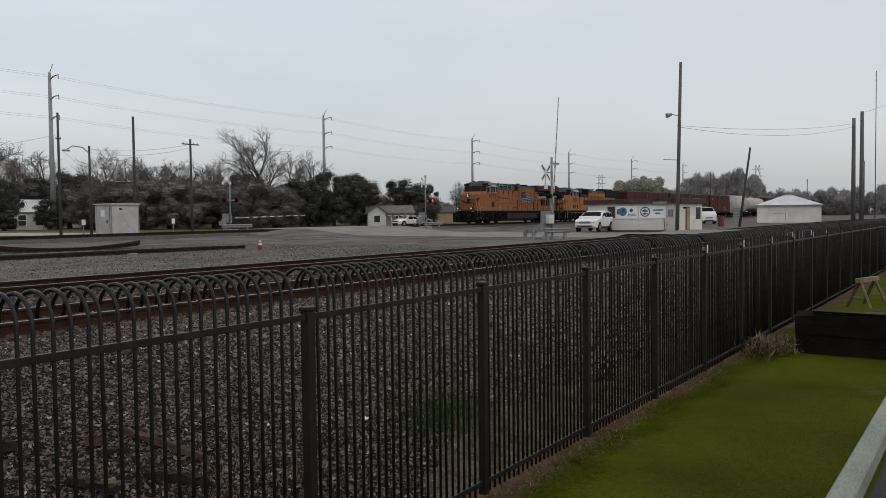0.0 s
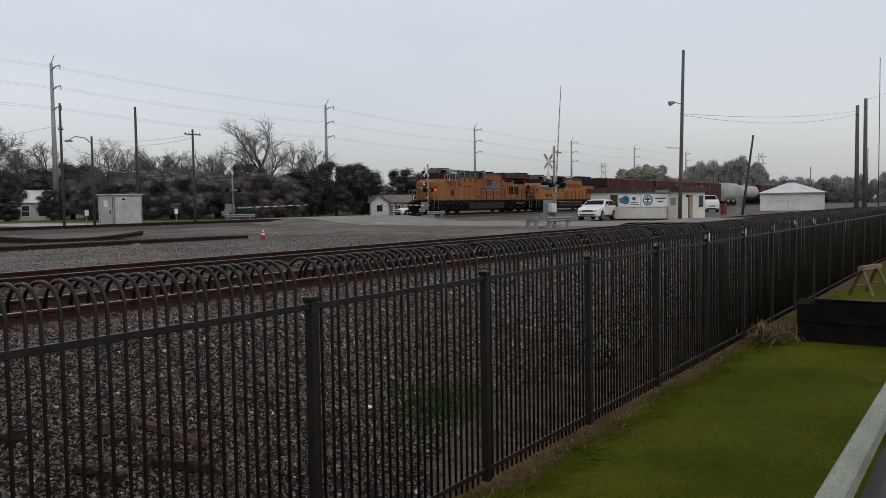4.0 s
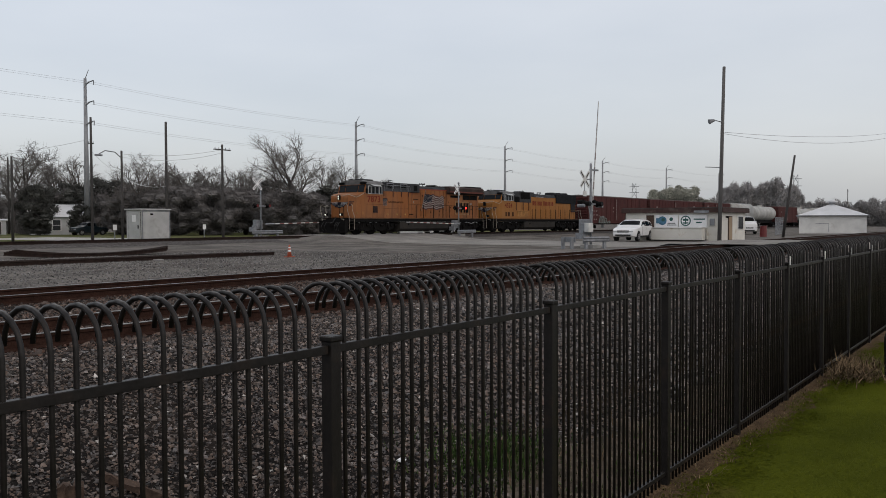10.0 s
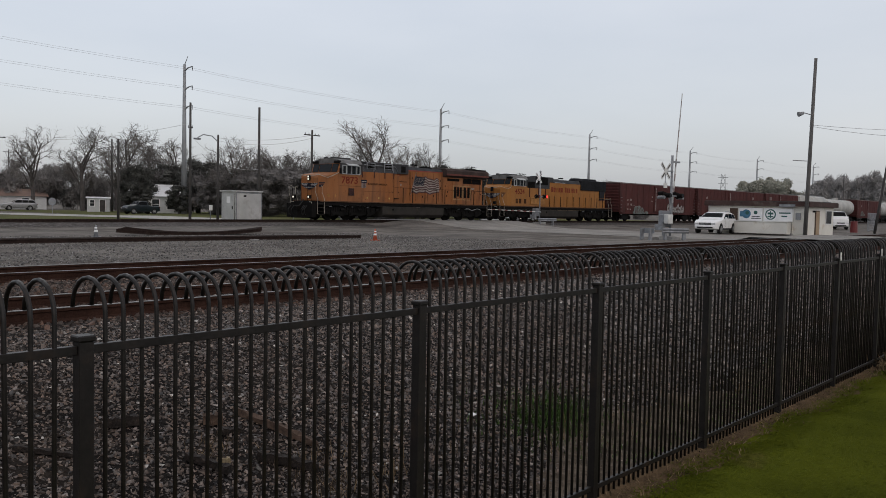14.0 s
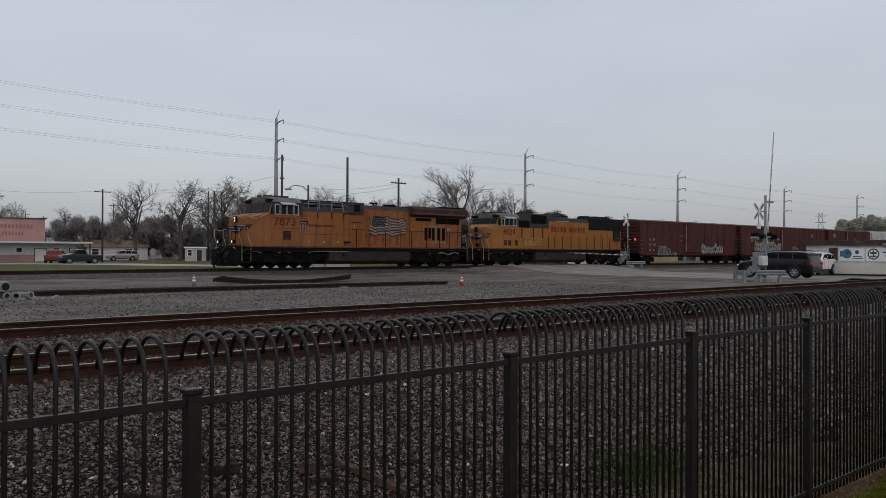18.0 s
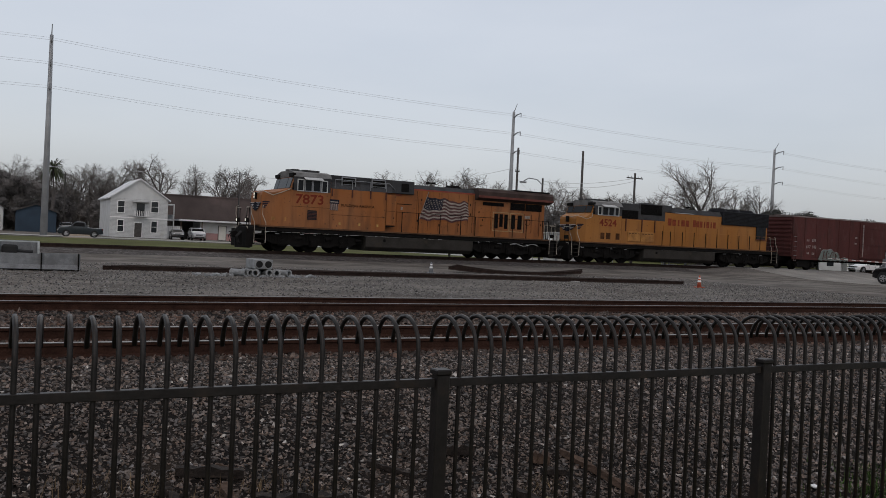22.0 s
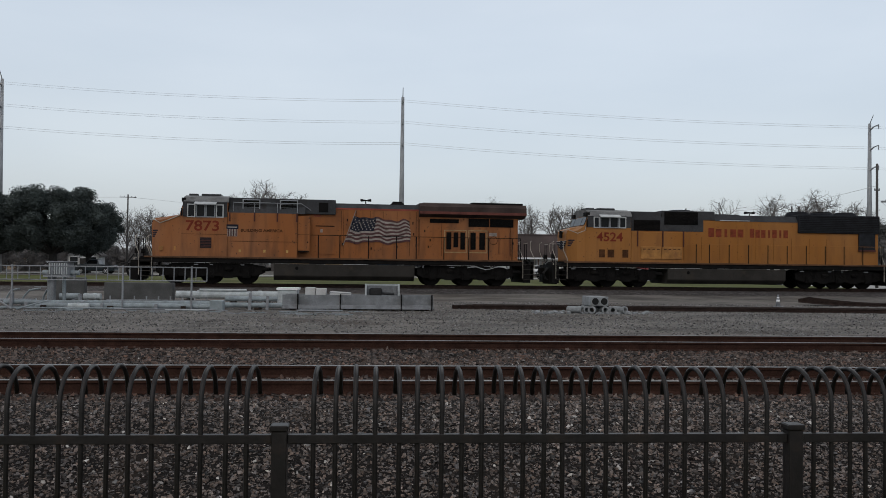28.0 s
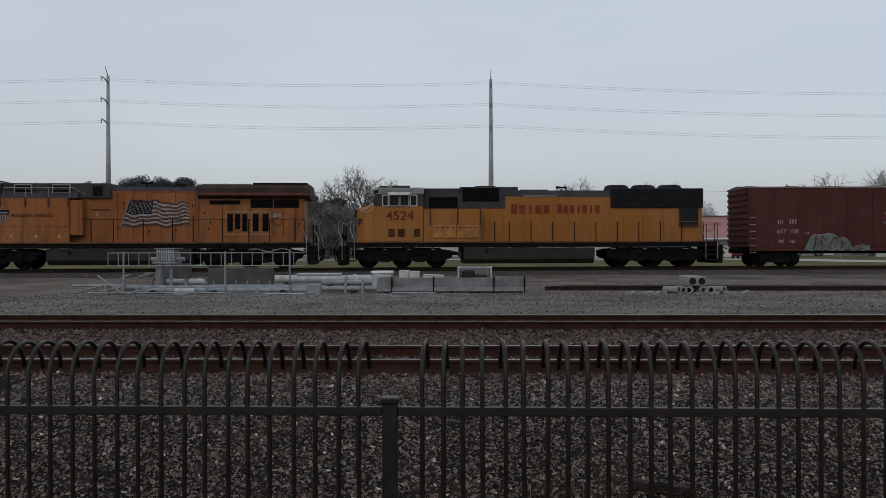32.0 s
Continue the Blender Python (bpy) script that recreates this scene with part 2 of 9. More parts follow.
M["loco_dark"] = material("grimy_black_underframe", (0.0075, 0.0068, 0.0064), 0.8, var=0.4, scale=2.5, wear=(0.017, 0.014, 0.011), wear_scale=1.6, wear_at=0.64, spec=0.1)
M["tank_grey"] = material("dusty_fuel_tank", (0.034, 0.031, 0.028), 0.8, var=0.3, scale=1.2, wear=(0.045, 0.038, 0.03), wear_scale=0.8, spec=0.12)
M["red_band"] = material("faded_red_paint", (0.25, 0.05, 0.03), 0.6, var=0.25, scale=2)
M["boxcar"] = material("oxide_red_boxcar_paint", (0.074, 0.0235, 0.0215), 0.75, var=0.25, scale=0.6, stretch=(1, 1, 0.35), wear=(0.05, 0.022, 0.02), wear_scale=0.8, wear2=(0.082, 0.038, 0.034), spec=0.15)
M["white_paint"] = material("white_paint", (0.72, 0.71, 0.68), 0.6, var=0.12, scale=1.0, wear=(0.5, 0.46, 0.4), wear_scale=0.7, wear_at=0.68)
M["bright_white"] = material("reflective_white", (0.8, 0.8, 0.8), 0.5, var=0.06, scale=4)
M["galvanised"] = material("galvanised_steel", (0.26, 0.27, 0.285), 0.6, 0.3, 0.3, 3, wear=(0.16, 0.16, 0.165), wear_scale=1.5)
M["pale_teal"] = material("pale_aluminium_paint", (0.25, 0.285, 0.3), 0.6, 0.1, 0.3, 3, wear=(0.2, 0.225, 0.23), wear_scale=2.5, wear_at=0.58)
M["pale_paint"] = material("pale_grey_white_paint", (0.42, 0.45, 0.455), 0.6, 0.0, 0.25, 3, wear=(0.27, 0.28, 0.28), wear_scale=2.5, wear_at=0.6)
M["dull_zinc"] = material("dull_zinc_coating", (0.2, 0.21, 0.22), 0.7, 0.1, 0.3, 2.5, wear=(0.13, 0.135, 0.14), wear_scale=1.5, wear_at=0.56)
M["pole_steel"] = material("weathered_grey_steel_pole", (0.3, 0.31, 0.32), 0.6, 0.3, 0.2, 0.6)
M["grey_pole"] = material("bleached_grey_wood_pole", (0.13, 0.125, 0.122), 0.9, var=0.3, scale=1.2, stretch=(6, 6, 0.4))
M["pole_wood"] = material("creosoted_wood_pole", (0.068, 0.064, 0.062), 0.9, var=0.35, scale=1.2, stretch=(6, 6, 0.4))
M["wire"] = material("pale_grey_wire", (0.5, 0.51, 0.52), 0.7, 0.1, 0.1, 1)
M["glass"] = material("dark_window_glass", (0.02, 0.024, 0.028), 0.15, var=0.1, scale=1, spec=0.35)
M["tyre"] = material("black_rubber", (0.02, 0.02, 0.02), 0.85, var=0.2, scale=6)
M["chrome"] = material("bright_alloy", (0.6, 0.6, 0.6), 0.3, 0.9, 0.1, 4)
M["alloy_rim"] = material("dull_alloy_rim", (0.42, 0.42, 0.43), 0.4, 0.6, 0.15, 4)
M["suv_white"] = material("white_car_paint", (0.78, 0.78, 0.78), 0.25, var=0.04, scale=1, spec=0.6)
M["suv_black"] = material("black_car_paint", (0.006, 0.006, 0.007), 0.25, var=0.1, scale=1, spec=0.35)
M["lamp_red"] = material("lit_red_lamp", (0.8, 0.02, 0.02), 0.4, var=0.05, emit=(1, 0.04, 0.03), power=2.2)
M["lamp_tail"] = material("lit_tail_lamp", (0.4, 0.02, 0.02), 0.4, var=0.05, emit=(1, 0.05, 0.03), power=0.12)
M["lamp_off"] = material("unlit_red_lamp", (0.12, 0.015, 0.015), 0.3, var=0.1)
M["lamp_white"] = material("lit_headlight", (0.9, 0.88, 0.8), 0.3, var=0.02, emit=(1, 0.93, 0.78), power=0.6)
M["red_letters"] = material("red_lettering", (0.16, 0.027, 0.014), 0.6, var=0.2, scale=3, spec=0.1)
M["cab_glass"] = material("dark_cab_glass", (0.01, 0.012, 0.014), 0.12, var=0.1, scale=1, spec=0.12)
M["sill"] = material("grimy_brown_sill", (0.11, 0.055, 0.028), 0.8, var=0.4, scale=1.5)
M["blue_mark"] = material("dark_blue_paint", (0.016, 0.018, 0.03), 0.75, var=0.4, scale=3, spec=0.1)
M["faded_stencil"] = material("faded_white_stencil", (0.3, 0.25, 0.24), 0.8, var=0.3, scale=6, wear=(0.12, 0.05, 0.045), wear_scale=4, wear_at=0.58)
M["orange"] = material("orange_plastic", (0.4, 0.095, 0.05), 0.6, var=0.15, scale=5)
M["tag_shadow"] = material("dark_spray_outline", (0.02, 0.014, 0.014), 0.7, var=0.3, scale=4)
M["dark_log"] = material("wet_dark_rotten_wood", (0.02, 0.0145, 0.012), 0.85, var=0.5, scale=6, stretch=(1, 5, 5), bump=0.6, wear=(0.05, 0.036, 0.027), wear_scale=5)
M["brown_wood"] = material("old_brown_timber", (0.085, 0.055, 0.04), 0.9, var=0.4, scale=3, stretch=(1, 6, 6), bump=0.4)

M["arm_white"] = material("white_reflective_arm", (0.6, 0.6, 0.58), 0.6, var=0.2, scale=2)
M["car_glass"] = material("dark_car_glass", (0.008, 0.009, 0.01), 0.12, var=0.1, scale=1, spec=0.16)
M["fascia_brown"] = material("weathered_brown_fascia", (0.06, 0.034, 0.03), 0.8, var=0.35, scale=1.5, wear=(0.11, 0.085, 0.075), wear_scale=1.2, wear_at=0.6)
M["arm_grey"] = material("grimy_faded_arm", (0.33, 0.29, 0.28), 0.6, var=0.3, scale=2)
M["arm_red"] = material("dull_red_arm", (0.22, 0.1, 0.09), 0.6, var=0.2, scale=2)
M["roof_house"] = material("grey_brown_shingles", (0.17, 0.155, 0.145), 0.9, var=0.3, scale=1.5, stretch=(1, 1, 6))
M["siding"] = material("white_clapboard", (0.55, 0.56, 0.56), 0.8, var=0.12, scale=0.8, wear=(0.48, 0.47, 0.44), wear_scale=0.5, wear_at=0.64)
M["pink"] = material("faded_pink_stucco", (0.42, 0.245, 0.235), 0.9, var=0.2, scale=0.3, wear=(0.33, 0.215, 0.21), wear_scale=0.25)
M["brown_wall"] = material("stained_brown_brick_wall", (0.085, 0.066, 0.062), 0.9, var=0.3, scale=0.25, wear=(0.13, 0.095, 0.09), wear_scale=0.15)
M["tan"] = material("tan_stucco", (0.36, 0.27, 0.18), 0.9, var=0.2, scale=0.5)
M["roof_dark"] = material("dark_shingle", (0.07, 0.065, 0.062), 0.9, var=0.3, scale=2)
M["roof_pale"] = material("pale_metal_roof", (0.62, 0.63, 0.64), 0.55, var=0.15, scale=0.5)
M["faded_sign"] = material("faded_red_sign_paint", (0.36, 0.15, 0.14), 0.9, var=0.3, scale=2)
M["roof_red"] = material("faded_red_roof", (0.2, 0.135, 0.11), 0.85, var=0.25, scale=0.5)
M["blue_wall"] = material("blue_painted_metal", (0.03, 0.052, 0.08), 0.7, var=0.2, scale=0.5)
M["cream_wall"] = material("cream_painted_wall", (0.7, 0.68, 0.62), 0.8, var=0.12, scale=0.6, wear=(0.5, 0.42, 0.32), wear_scale=0.8, wear_at=0.64)
M["emblem_blue"] = material("blue_emblem", (0.06, 0.16, 0.25), 0.6, var=0.3, scale=5)
M["emblem_green"] = material("dark_green_emblem", (0.03, 0.1, 0.09), 0.6, var=0.2, scale=5)
M["car_red"] = material("red_car_paint", (0.13, 0.012, 0.012), 0.3, var=0.1, spec=0.5)
M["car_teal"] = material("dark_teal_car_paint", (0.006, 0.013, 0.018), 0.3, var=0.1, spec=0.5)
M["car_silver"] = material("silver_car_paint", (0.32, 0.32, 0.33), 0.3, 0.5, 0.05)

M["duct_concrete"] = material("pale_cast_concrete", (0.25, 0.26, 0.265), 0.85, var=0.25, scale=4)
M["bore_shade"] = material("painted_bore_shade", (0.012, 0.012, 0.012), 0.9, var=0.1)
M["tank_slab"] = material("rough_grey_slab", (0.084, 0.084, 0.0828), 0.9, var=0.3, scale=2, bump=0.4)
M["old_timber"] = material("nearly_black_timber", (0.013, 0.0105, 0.0085), 0.9, var=0.4, scale=3, bump=0.5, spec=0.1)
M["pale_wood"] = material("weathered_yellow_wood", (0.21, 0.165, 0.1), 0.85, var=0.35, scale=5)
M["deck_paint"] = material("flaking_grey_green_deck_paint", (0.23, 0.255, 0.21), 0.75, var=0.3, scale=2.2, wear=(0.2, 0.16, 0.13), wear_scale=5, wear_at=0.62, stretch=(0.4, 2, 2))

M["cab_roof_grey"] = material("dull_grey_cab_roof", (0.15, 0.15, 0.148), 0.75, var=0.35, scale=1.5, wear=(0.08, 0.078, 0.074), wear_scale=2.0, spec=0.15)
M["rail_pale"] = material("pale_grey_paint", (0.4, 0.41, 0.41), 0.6, var=0.2, scale=3)
M["sooty_grille"] = material("sooty_dark_grille", (0.014, 0.015, 0.018), 0.7, var=0.4, scale=3, spec=0.15)
M["radiator_brown"] = material("sooty_brown_roof_paint", (0.05, 0.034, 0.03), 0.75, var=0.4, scale=1.2, wear=(0.035, 0.032, 0.032), wear_scale=0.9, spec=0.12)
M["faded_red"] = material("sooty_faded_red_paint", (0.13, 0.045, 0.036), 0.7, var=0.35, scale=2, spec=0.15)
M["faded_letters"] = material("faded_red_lettering", (0.19, 0.042, 0.02), 0.65, var=0.3, scale=4, spec=0.1)
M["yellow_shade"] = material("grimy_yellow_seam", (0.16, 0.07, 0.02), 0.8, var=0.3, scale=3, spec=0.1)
M["door_edge"] = material("worn_pale_door_edges", (0.3, 0.19, 0.09), 0.6, var=0.3, scale=4)
M["battery_paint"] = material("faded_yellow_door_paint", (0.33, 0.155, 0.045), 0.6, var=0.3, scale=2.5, wear=(0.22, 0.1, 0.035), wear_scale=1.5, spec=0.2)
M["canton"] = material("sooty_dark_blue_with_pale_specks", (0.014, 0.016, 0.026), 0.75, var=0.4, scale=5, wear=(0.09, 0.085, 0.085), wear_scale=7, wear_at=0.6, spec=0.1)
M["flag_red"] = material("sooty_dark_red_stripes", (0.075, 0.03, 0.028), 0.7, var=0.3, scale=4)
M["flag_white"] = material("sooty_white_stripes", (0.27, 0.235, 0.21), 0.7, var=0.35, scale=4)
M["soot"] = material("soot_stain", (0.075, 0.032, 0.014), 0.8, var=0.4, scale=3, spec=0.1)
M["cream"] = material("cream_paint", (0.42, 0.26, 0.08), 0.6, var=0.25, scale=2)
M["dark_brown"] = material("brown_roof_edge", (0.07, 0.022, 0.016), 0.7, var=0.3, scale=2)
M["boxcar_roof"] = material("dusty_boxcar_roof", (0.13, 0.1, 0.092), 0.8, var=0.3, scale=1.5)
M["tag_teal"] = material("pale_teal_spray_paint", (0.13, 0.155, 0.145), 0.7, var=0.4, scale=2.5, wear=(0.1, 0.07, 0.06), wear_scale=1.4, wear_at=0.58)
M["tag_grey"] = material("silver_spray_paint", (0.38, 0.37, 0.355), 0.6, var=0.5, scale=3, wear=(0.08, 0.04, 0.035), wear_scale=3, wear_at=0.52)
M["hopper"] = material("pale_grey_hopper_paint", (0.42, 0.42, 0.4), 0.7, var=0.25, scale=0.6, wear=(0.28, 0.25, 0.22), wear_scale=0.8)
M["dark_bark"] = material("dark_oak_bark", (0.03, 0.028, 0.027), 0.95, var=0.3, scale=3)
M["bark"] = material("grey_brown_bark", (0.09, 0.081, 0.077), 0.95, var=0.3, scale=3)
M["twigs"] = material("bare_grey_twigs", (0.15, 0.138, 0.13), 0.95, var=0.25, scale=1, spec=0.05)
M["leaves"] = material("dark_evergreen_leaves", (0.074, 0.075, 0.069), 0.9, var=0.3, scale=0.5, islands=True, spread=(0.8, 1.25), spec=0.02)
M["oak_leaves"] = material("dense_dark_oak_leaves", (0.07, 0.083, 0.08), 0.85, var=0.3, scale=0.6, islands=True, spread=(0.7, 1.3), spec=0.03)
# paler copy of the brush colour, lightened to imitate haze
M["far_brush"] = material("haze_paled_brush", (0.185, 0.176, 0.17), 0.95, var=0.3, scale=0.12, islands=True, spread=(0.8, 1.25), spec=0.02)
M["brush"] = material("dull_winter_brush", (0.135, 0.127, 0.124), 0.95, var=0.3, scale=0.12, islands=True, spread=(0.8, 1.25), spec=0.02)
# olive leaves, washed out in the colour to look hazy
M["haze_leaves"] = material("haze_paled_leaves", (0.33, 0.33, 0.28), 0.95, var=0.25, scale=0.1, islands=True, spread=(0.8, 1.25), spec=0.02)
M["palm"] = material("palm_fronds", (0.05, 0.06, 0.03), 0.8, var=0.3, scale=2)
M["weeds"] = material("green_weeds", (0.06, 0.105, 0.03), 0.9, var=0.4, scale=6, islands=True, spread=(0.5, 1.5), spec=0.05)
M["dry_weeds"] = material("dry_brown_weeds", (0.14, 0.1, 0.06), 0.95, var=0.4, scale=6, islands=True, spec=0.05)
M["gravel_stone"] = material("grey_gravel_stone", (0.146, 0.141, 0.137), 0.9, var=0.3, scale=6, islands=True, spread=(0.25, 1.8), spec=0.1)
M["rail_cream"] = material("pale_handrail_paint", (0.36, 0.33, 0.28), 0.6, var=0.2, scale=3)
M["pale_stone"] = material("pale_ballast_stone", (0.3, 0.28, 0.26), 0.9, var=0.3, scale=8, islands=True, spec=0.1)


# ---- mesh helpers ----
def box(bm, x0, y0, z0, x1, y1, z1, m=None):
    """A box from corner to corner, optionally turned by m."""
    c = [(x, y, z) for x in (x0, x1) for y in (y0, y1) for z in (z0, z1)]
    v = [bm.verts.new(m @ Vector(p) if m else p) for p in c]
    for f in ((0, 1, 3, 2), (4, 6, 7, 5), (0, 4, 5, 1), (2, 3, 7, 6), (0, 2, 6, 4), (1, 5, 7, 3)):
        bm.faces.new([v[i] for i in f])
    return v


def tube(bm, points, radius, seg=8, taper=None, closed=True):
    """A round tube along points; taper gives the radius at the end."""
    rings, last = [], None
    pts = [Vector(p) for p in points]
    up = Vector((0, 0, 1))
    for i, p in enumerate(pts):
        d = (pts[min(i + 1, len(pts) - 1)] - pts[max(i - 1, 0)]).normalized()
        side = d.cross(up)
        if side.length < 1e-3:
            side = last or Vector((1, 0, 0))
        side = (side - d * side.dot(d)).normalized()
        last = side
        other = d.cross(side)
        r = radius if taper is None else radius + (taper - radius) * i / (len(pts) - 1)
        rings.append([bm.verts.new(p + (side * math.cos(2 * math.pi * k / seg) + other * math.sin(2 * math.pi * k / seg)) * r) for k in range(seg)])
    for a, b in zip(rings, rings[1:]):
        for k in range(seg):
            bm.faces.new((a[k], a[(k + 1) % seg], b[(k + 1) % seg], b[k]))
    if closed:
        bm.faces.new(rings[0][::-1])
        bm.faces.new(rings[-1])
    return rings


def prism(bm, outline, lo, hi, axis="y"):
    """Extrudes an outline of (a, b) pairs: along y they are (x, z), along x (y, z), along z (x, y)."""
    put = {"y": lambda a, b, t: (a, t, b), "x": lambda a, b, t: (t, a, b), "z": lambda a, b, t: (a, b, t)}[axis]
    low = [bm.verts.new(put(a, b, lo)) for a, b in outline]
    top = [bm.verts.new(put(a, b, hi)) for a, b in outline]
    k = len(outline)
    for i in range(k):
        bm.faces.new((low[i], low[(i + 1) % k], top[(i + 1) % k], top[i]))
    bm.faces.new(low[::-1])
    bm.faces.new(top)


def finish(bm, name, mat, bevel=0.0, smooth=False):
    bmesh.ops.recalc_face_normals(bm, faces=bm.faces)
    if bevel:
        bmesh.ops.bevel(bm, geom=list(bm.edges), offset=bevel, segments=1, affect="EDGES", clamp_overlap=True)
    me = bpy.data.meshes.new(name)
    bm.to_mesh(me)
    bm.free()
    me.materials.append(M[mat] if isinstance(mat, str) else mat)
    if smooth:
        for p in me.polygons:
            p.use_smooth = True
    return me


def part(name, bm, mat, parent=None, label="", bevel=0.0, smooth=False, at=None):
    """Links a bmesh (or a finished mesh) as one mesh object under a thing or a part."""
    me = bm if isinstance(bm, bpy.types.Mesh) else finish(bm, name, mat, bevel, smooth)
    ob = new(name, me)
    if parent:
        ob.parent = parent
    if at is not None:
        ob.matrix_basis = at
    return tagged(ob, label) if label else ob


def thing(name, label, category, at=None, group="", kind=""):
    ob = new(name)
    ob.empty_display_size = 0.2
    if at is not None:
        ob.matrix_basis = at
    return tagged(ob, label, category, group, kind)


def solid(*boxes):
    bm = bmesh.new()
    for b in boxes:
        box(bm, *b)
    return bm


def rod(points, radius, seg=8, taper=None):
    bm = bmesh.new()
    tube(bm, points, radius, seg, taper)
    return bm


def sheet(name, xs, ys, height, mat, label, category, skip=None):
    """A ground sheet over a grid of xs and ys with the given height."""
    verts = [(x, y, height(x, y)) for y in ys for x in xs]
    w = len(xs)
    faces = [(j * w + i, j * w + i + 1, (j + 1) * w + i + 1, (j + 1) * w + i) for j in range(len(ys) - 1) for i in range(w - 1)]
    me = bpy.data.meshes.new(name)
    me.from_pydata(verts, [], faces)
    me.materials.append(M[mat])
    for p in me.polygons:
        p.use_smooth = True
    return tagged(new(name, me), label, category, kind="structure")


def text_mesh(body, size, mat, name="lettering", squash=1.0, bold=0.0):
    """Flat lettering in the built-in font as a mesh standing in the x-z plane, facing -y, centred."""
    cu = bpy.data.curves.new(name, "FONT")
    cu.body, cu.size, cu.align_x, cu.align_y, cu.extrude, cu.offset = body, size, "CENTER", "CENTER", 0.002, bold
    ob = bpy.data.objects.new(name, cu)
    me = bpy.data.meshes.new_from_object(ob)
    bpy.data.objects.remove(ob)
    me.transform(pose(0, 0, 0, 90, 0, 0) @ Matrix.Diagonal((squash, 1, 1, 1)))
    me.materials.clear()
    me.materials.append(M[mat])
    return me


# ---- ground ----
def main_y(x):
    """The main track's centre line: straight in the east, bending towards the near tracks in the west."""
    d = max(0.0, 62.85 - x)
    return 48.71 - (0.000676 * d * d if d < 110 else 0.000676 * (12100 + 220 * (d - 110)))


def land(x, y):
    """The lie of the land: a low lawn, the ballast bank up to the near tracks, the yard, and the main track's bed."""
    pts_y = (-400, 4.2, 4.6, 8.9, 9.7, 13.6, 15.0, 18.6, 19.6, 30, 44, 46.5, 48, 51.4, 52.6, 54.5, 60, 900)
    pts_z = (0, 0, 0.03, 1.18, 1.27, 1.27, 1.27, 1.27, 1.2, 1.2, 1.27, 1.4, 1.58, 1.58, 1.4, 1.25, 1.25, 1.25)
    off = main_y(x) - 49.7
    z = float(np.interp(y - off * min(1.0, max(0.0, (y - 33) / 5)), pts_y, pts_z))
    flat = min(1.0, max(0.0, (x - 44) / 5))
    if y < 9.7 and flat:
        z = z + (1.25 - z) * flat
    return z


xs = sorted(set(list(np.arange(-30, 60.1, 1.5)) + list(np.arange(-400, 1000, 40.0))))
ys = [-400, -100, -30, -6, 0, 2, 3.6, 4.2, 4.6, 5.5, 6.5, 7.5, 8.4, 8.9, 9.7, 12, 13.6, 15, 18.6, 19.6, 24, 30, 34, 36, 38, 39, 40, 41, 42, 43, 44, 45, 46, 47, 48, 49, 50, 51, 52, 53, 54, 56, 60, 90, 140, 250, 500, 900]
ground = sheet("ground", xs, ys, land, "gravel", "grey gravel railway yard ground with patches of dirt", "ground")
for nm, x0, x1, y0, y1, lift, mat, lab in (
    ("lawn", -30, 46, -30, 4.0, 0.02, "grass", "short damp green lawn beside the fence"),
    ("ballast_bank", -30, 46, 4.25, 9.6, 0.012, "ballast_bed", "ballast bank below the near tracks, coloured dark as stone-gap shade"),
    ("ballast_bed", -60, 140, 9.6, 19.2, 0.012, "ballast_bed", "ballast bed under the near tracks, coloured dark as stone-gap shade"),
):
    gx = sorted(set([x0, x1] + [x for x in xs if x0 < x < x1]))
    gy = sorted(set([y0, y1] + [y for y in ys if y0 < y < y1]))
    sheet(nm, gx, gy, lambda x, y, k=lift: land(x, y) + k, mat, lab, "ground")


def along_track(name, x0, x1, offsets, lift, mat, label):
    """A strip of ground that follows the main track."""
    cols = [x0 + (x1 - x0) * k / 80 for k in range(81)]
    verts = [(x, main_y(x) + o, land(x, main_y(x) + o) + lift) for o in offsets for x in cols]
    faces = [(j * 81 + i, j * 81 + i + 1, (j + 1) * 81 + i + 1, (j + 1) * 81 + i) for j in range(len(offsets) - 1) for i in range(80)]
    me = bpy.data.meshes.new(name)
    me.from_pydata(verts, [], faces)
    me.materials.append(M[mat])
    tagged(new(name, me), label, "ground", kind="structure")


for a, b in ((-45, 43.6), (67.4, 400)):
    along_track("main_ballast", a, b, (-3.2, -2.4, -1.7, 0, 1.7, 2.4, 2.9), 0.02, "main_bed", "grey stone ballast bed under the main track")
def drive_x(y):
    return 5.3 + 0.042 * (y - 97) + 0.8 * math.sin((y - 97) / 30)


me = bpy.data.meshes.new("driveway")
rows = [(drive_x(y), y) for y in range(98, 191, 4)]
me.from_pydata([(x + e, y, 1.29) for x, y in rows for e in (-1.5, 1.5)], [], [(2 * k, 2 * k + 1, 2 * k + 3, 2 * k + 2) for k in range(len(rows) - 1)])
me.materials.append(M["sand"])
tagged(new("driveway", me), "sandy tan driveway running back between the brush", "driveway", kind="structure")
along_track("far_lawn", -60, 47, (4.6, 6, 9, 14, 25, 40, 52), 0.025, "far_grass", "strip of dull green grass beyond the main track")


def road_z(x, y):
    return max(land(x, y), float(np.interp(y, (9, 10, 19, 20, 40, 45.5, 52, 57), (0, 1.44, 1.44, 0, 1.2, 1.77, 1.77, 1.2)))) + 0.015


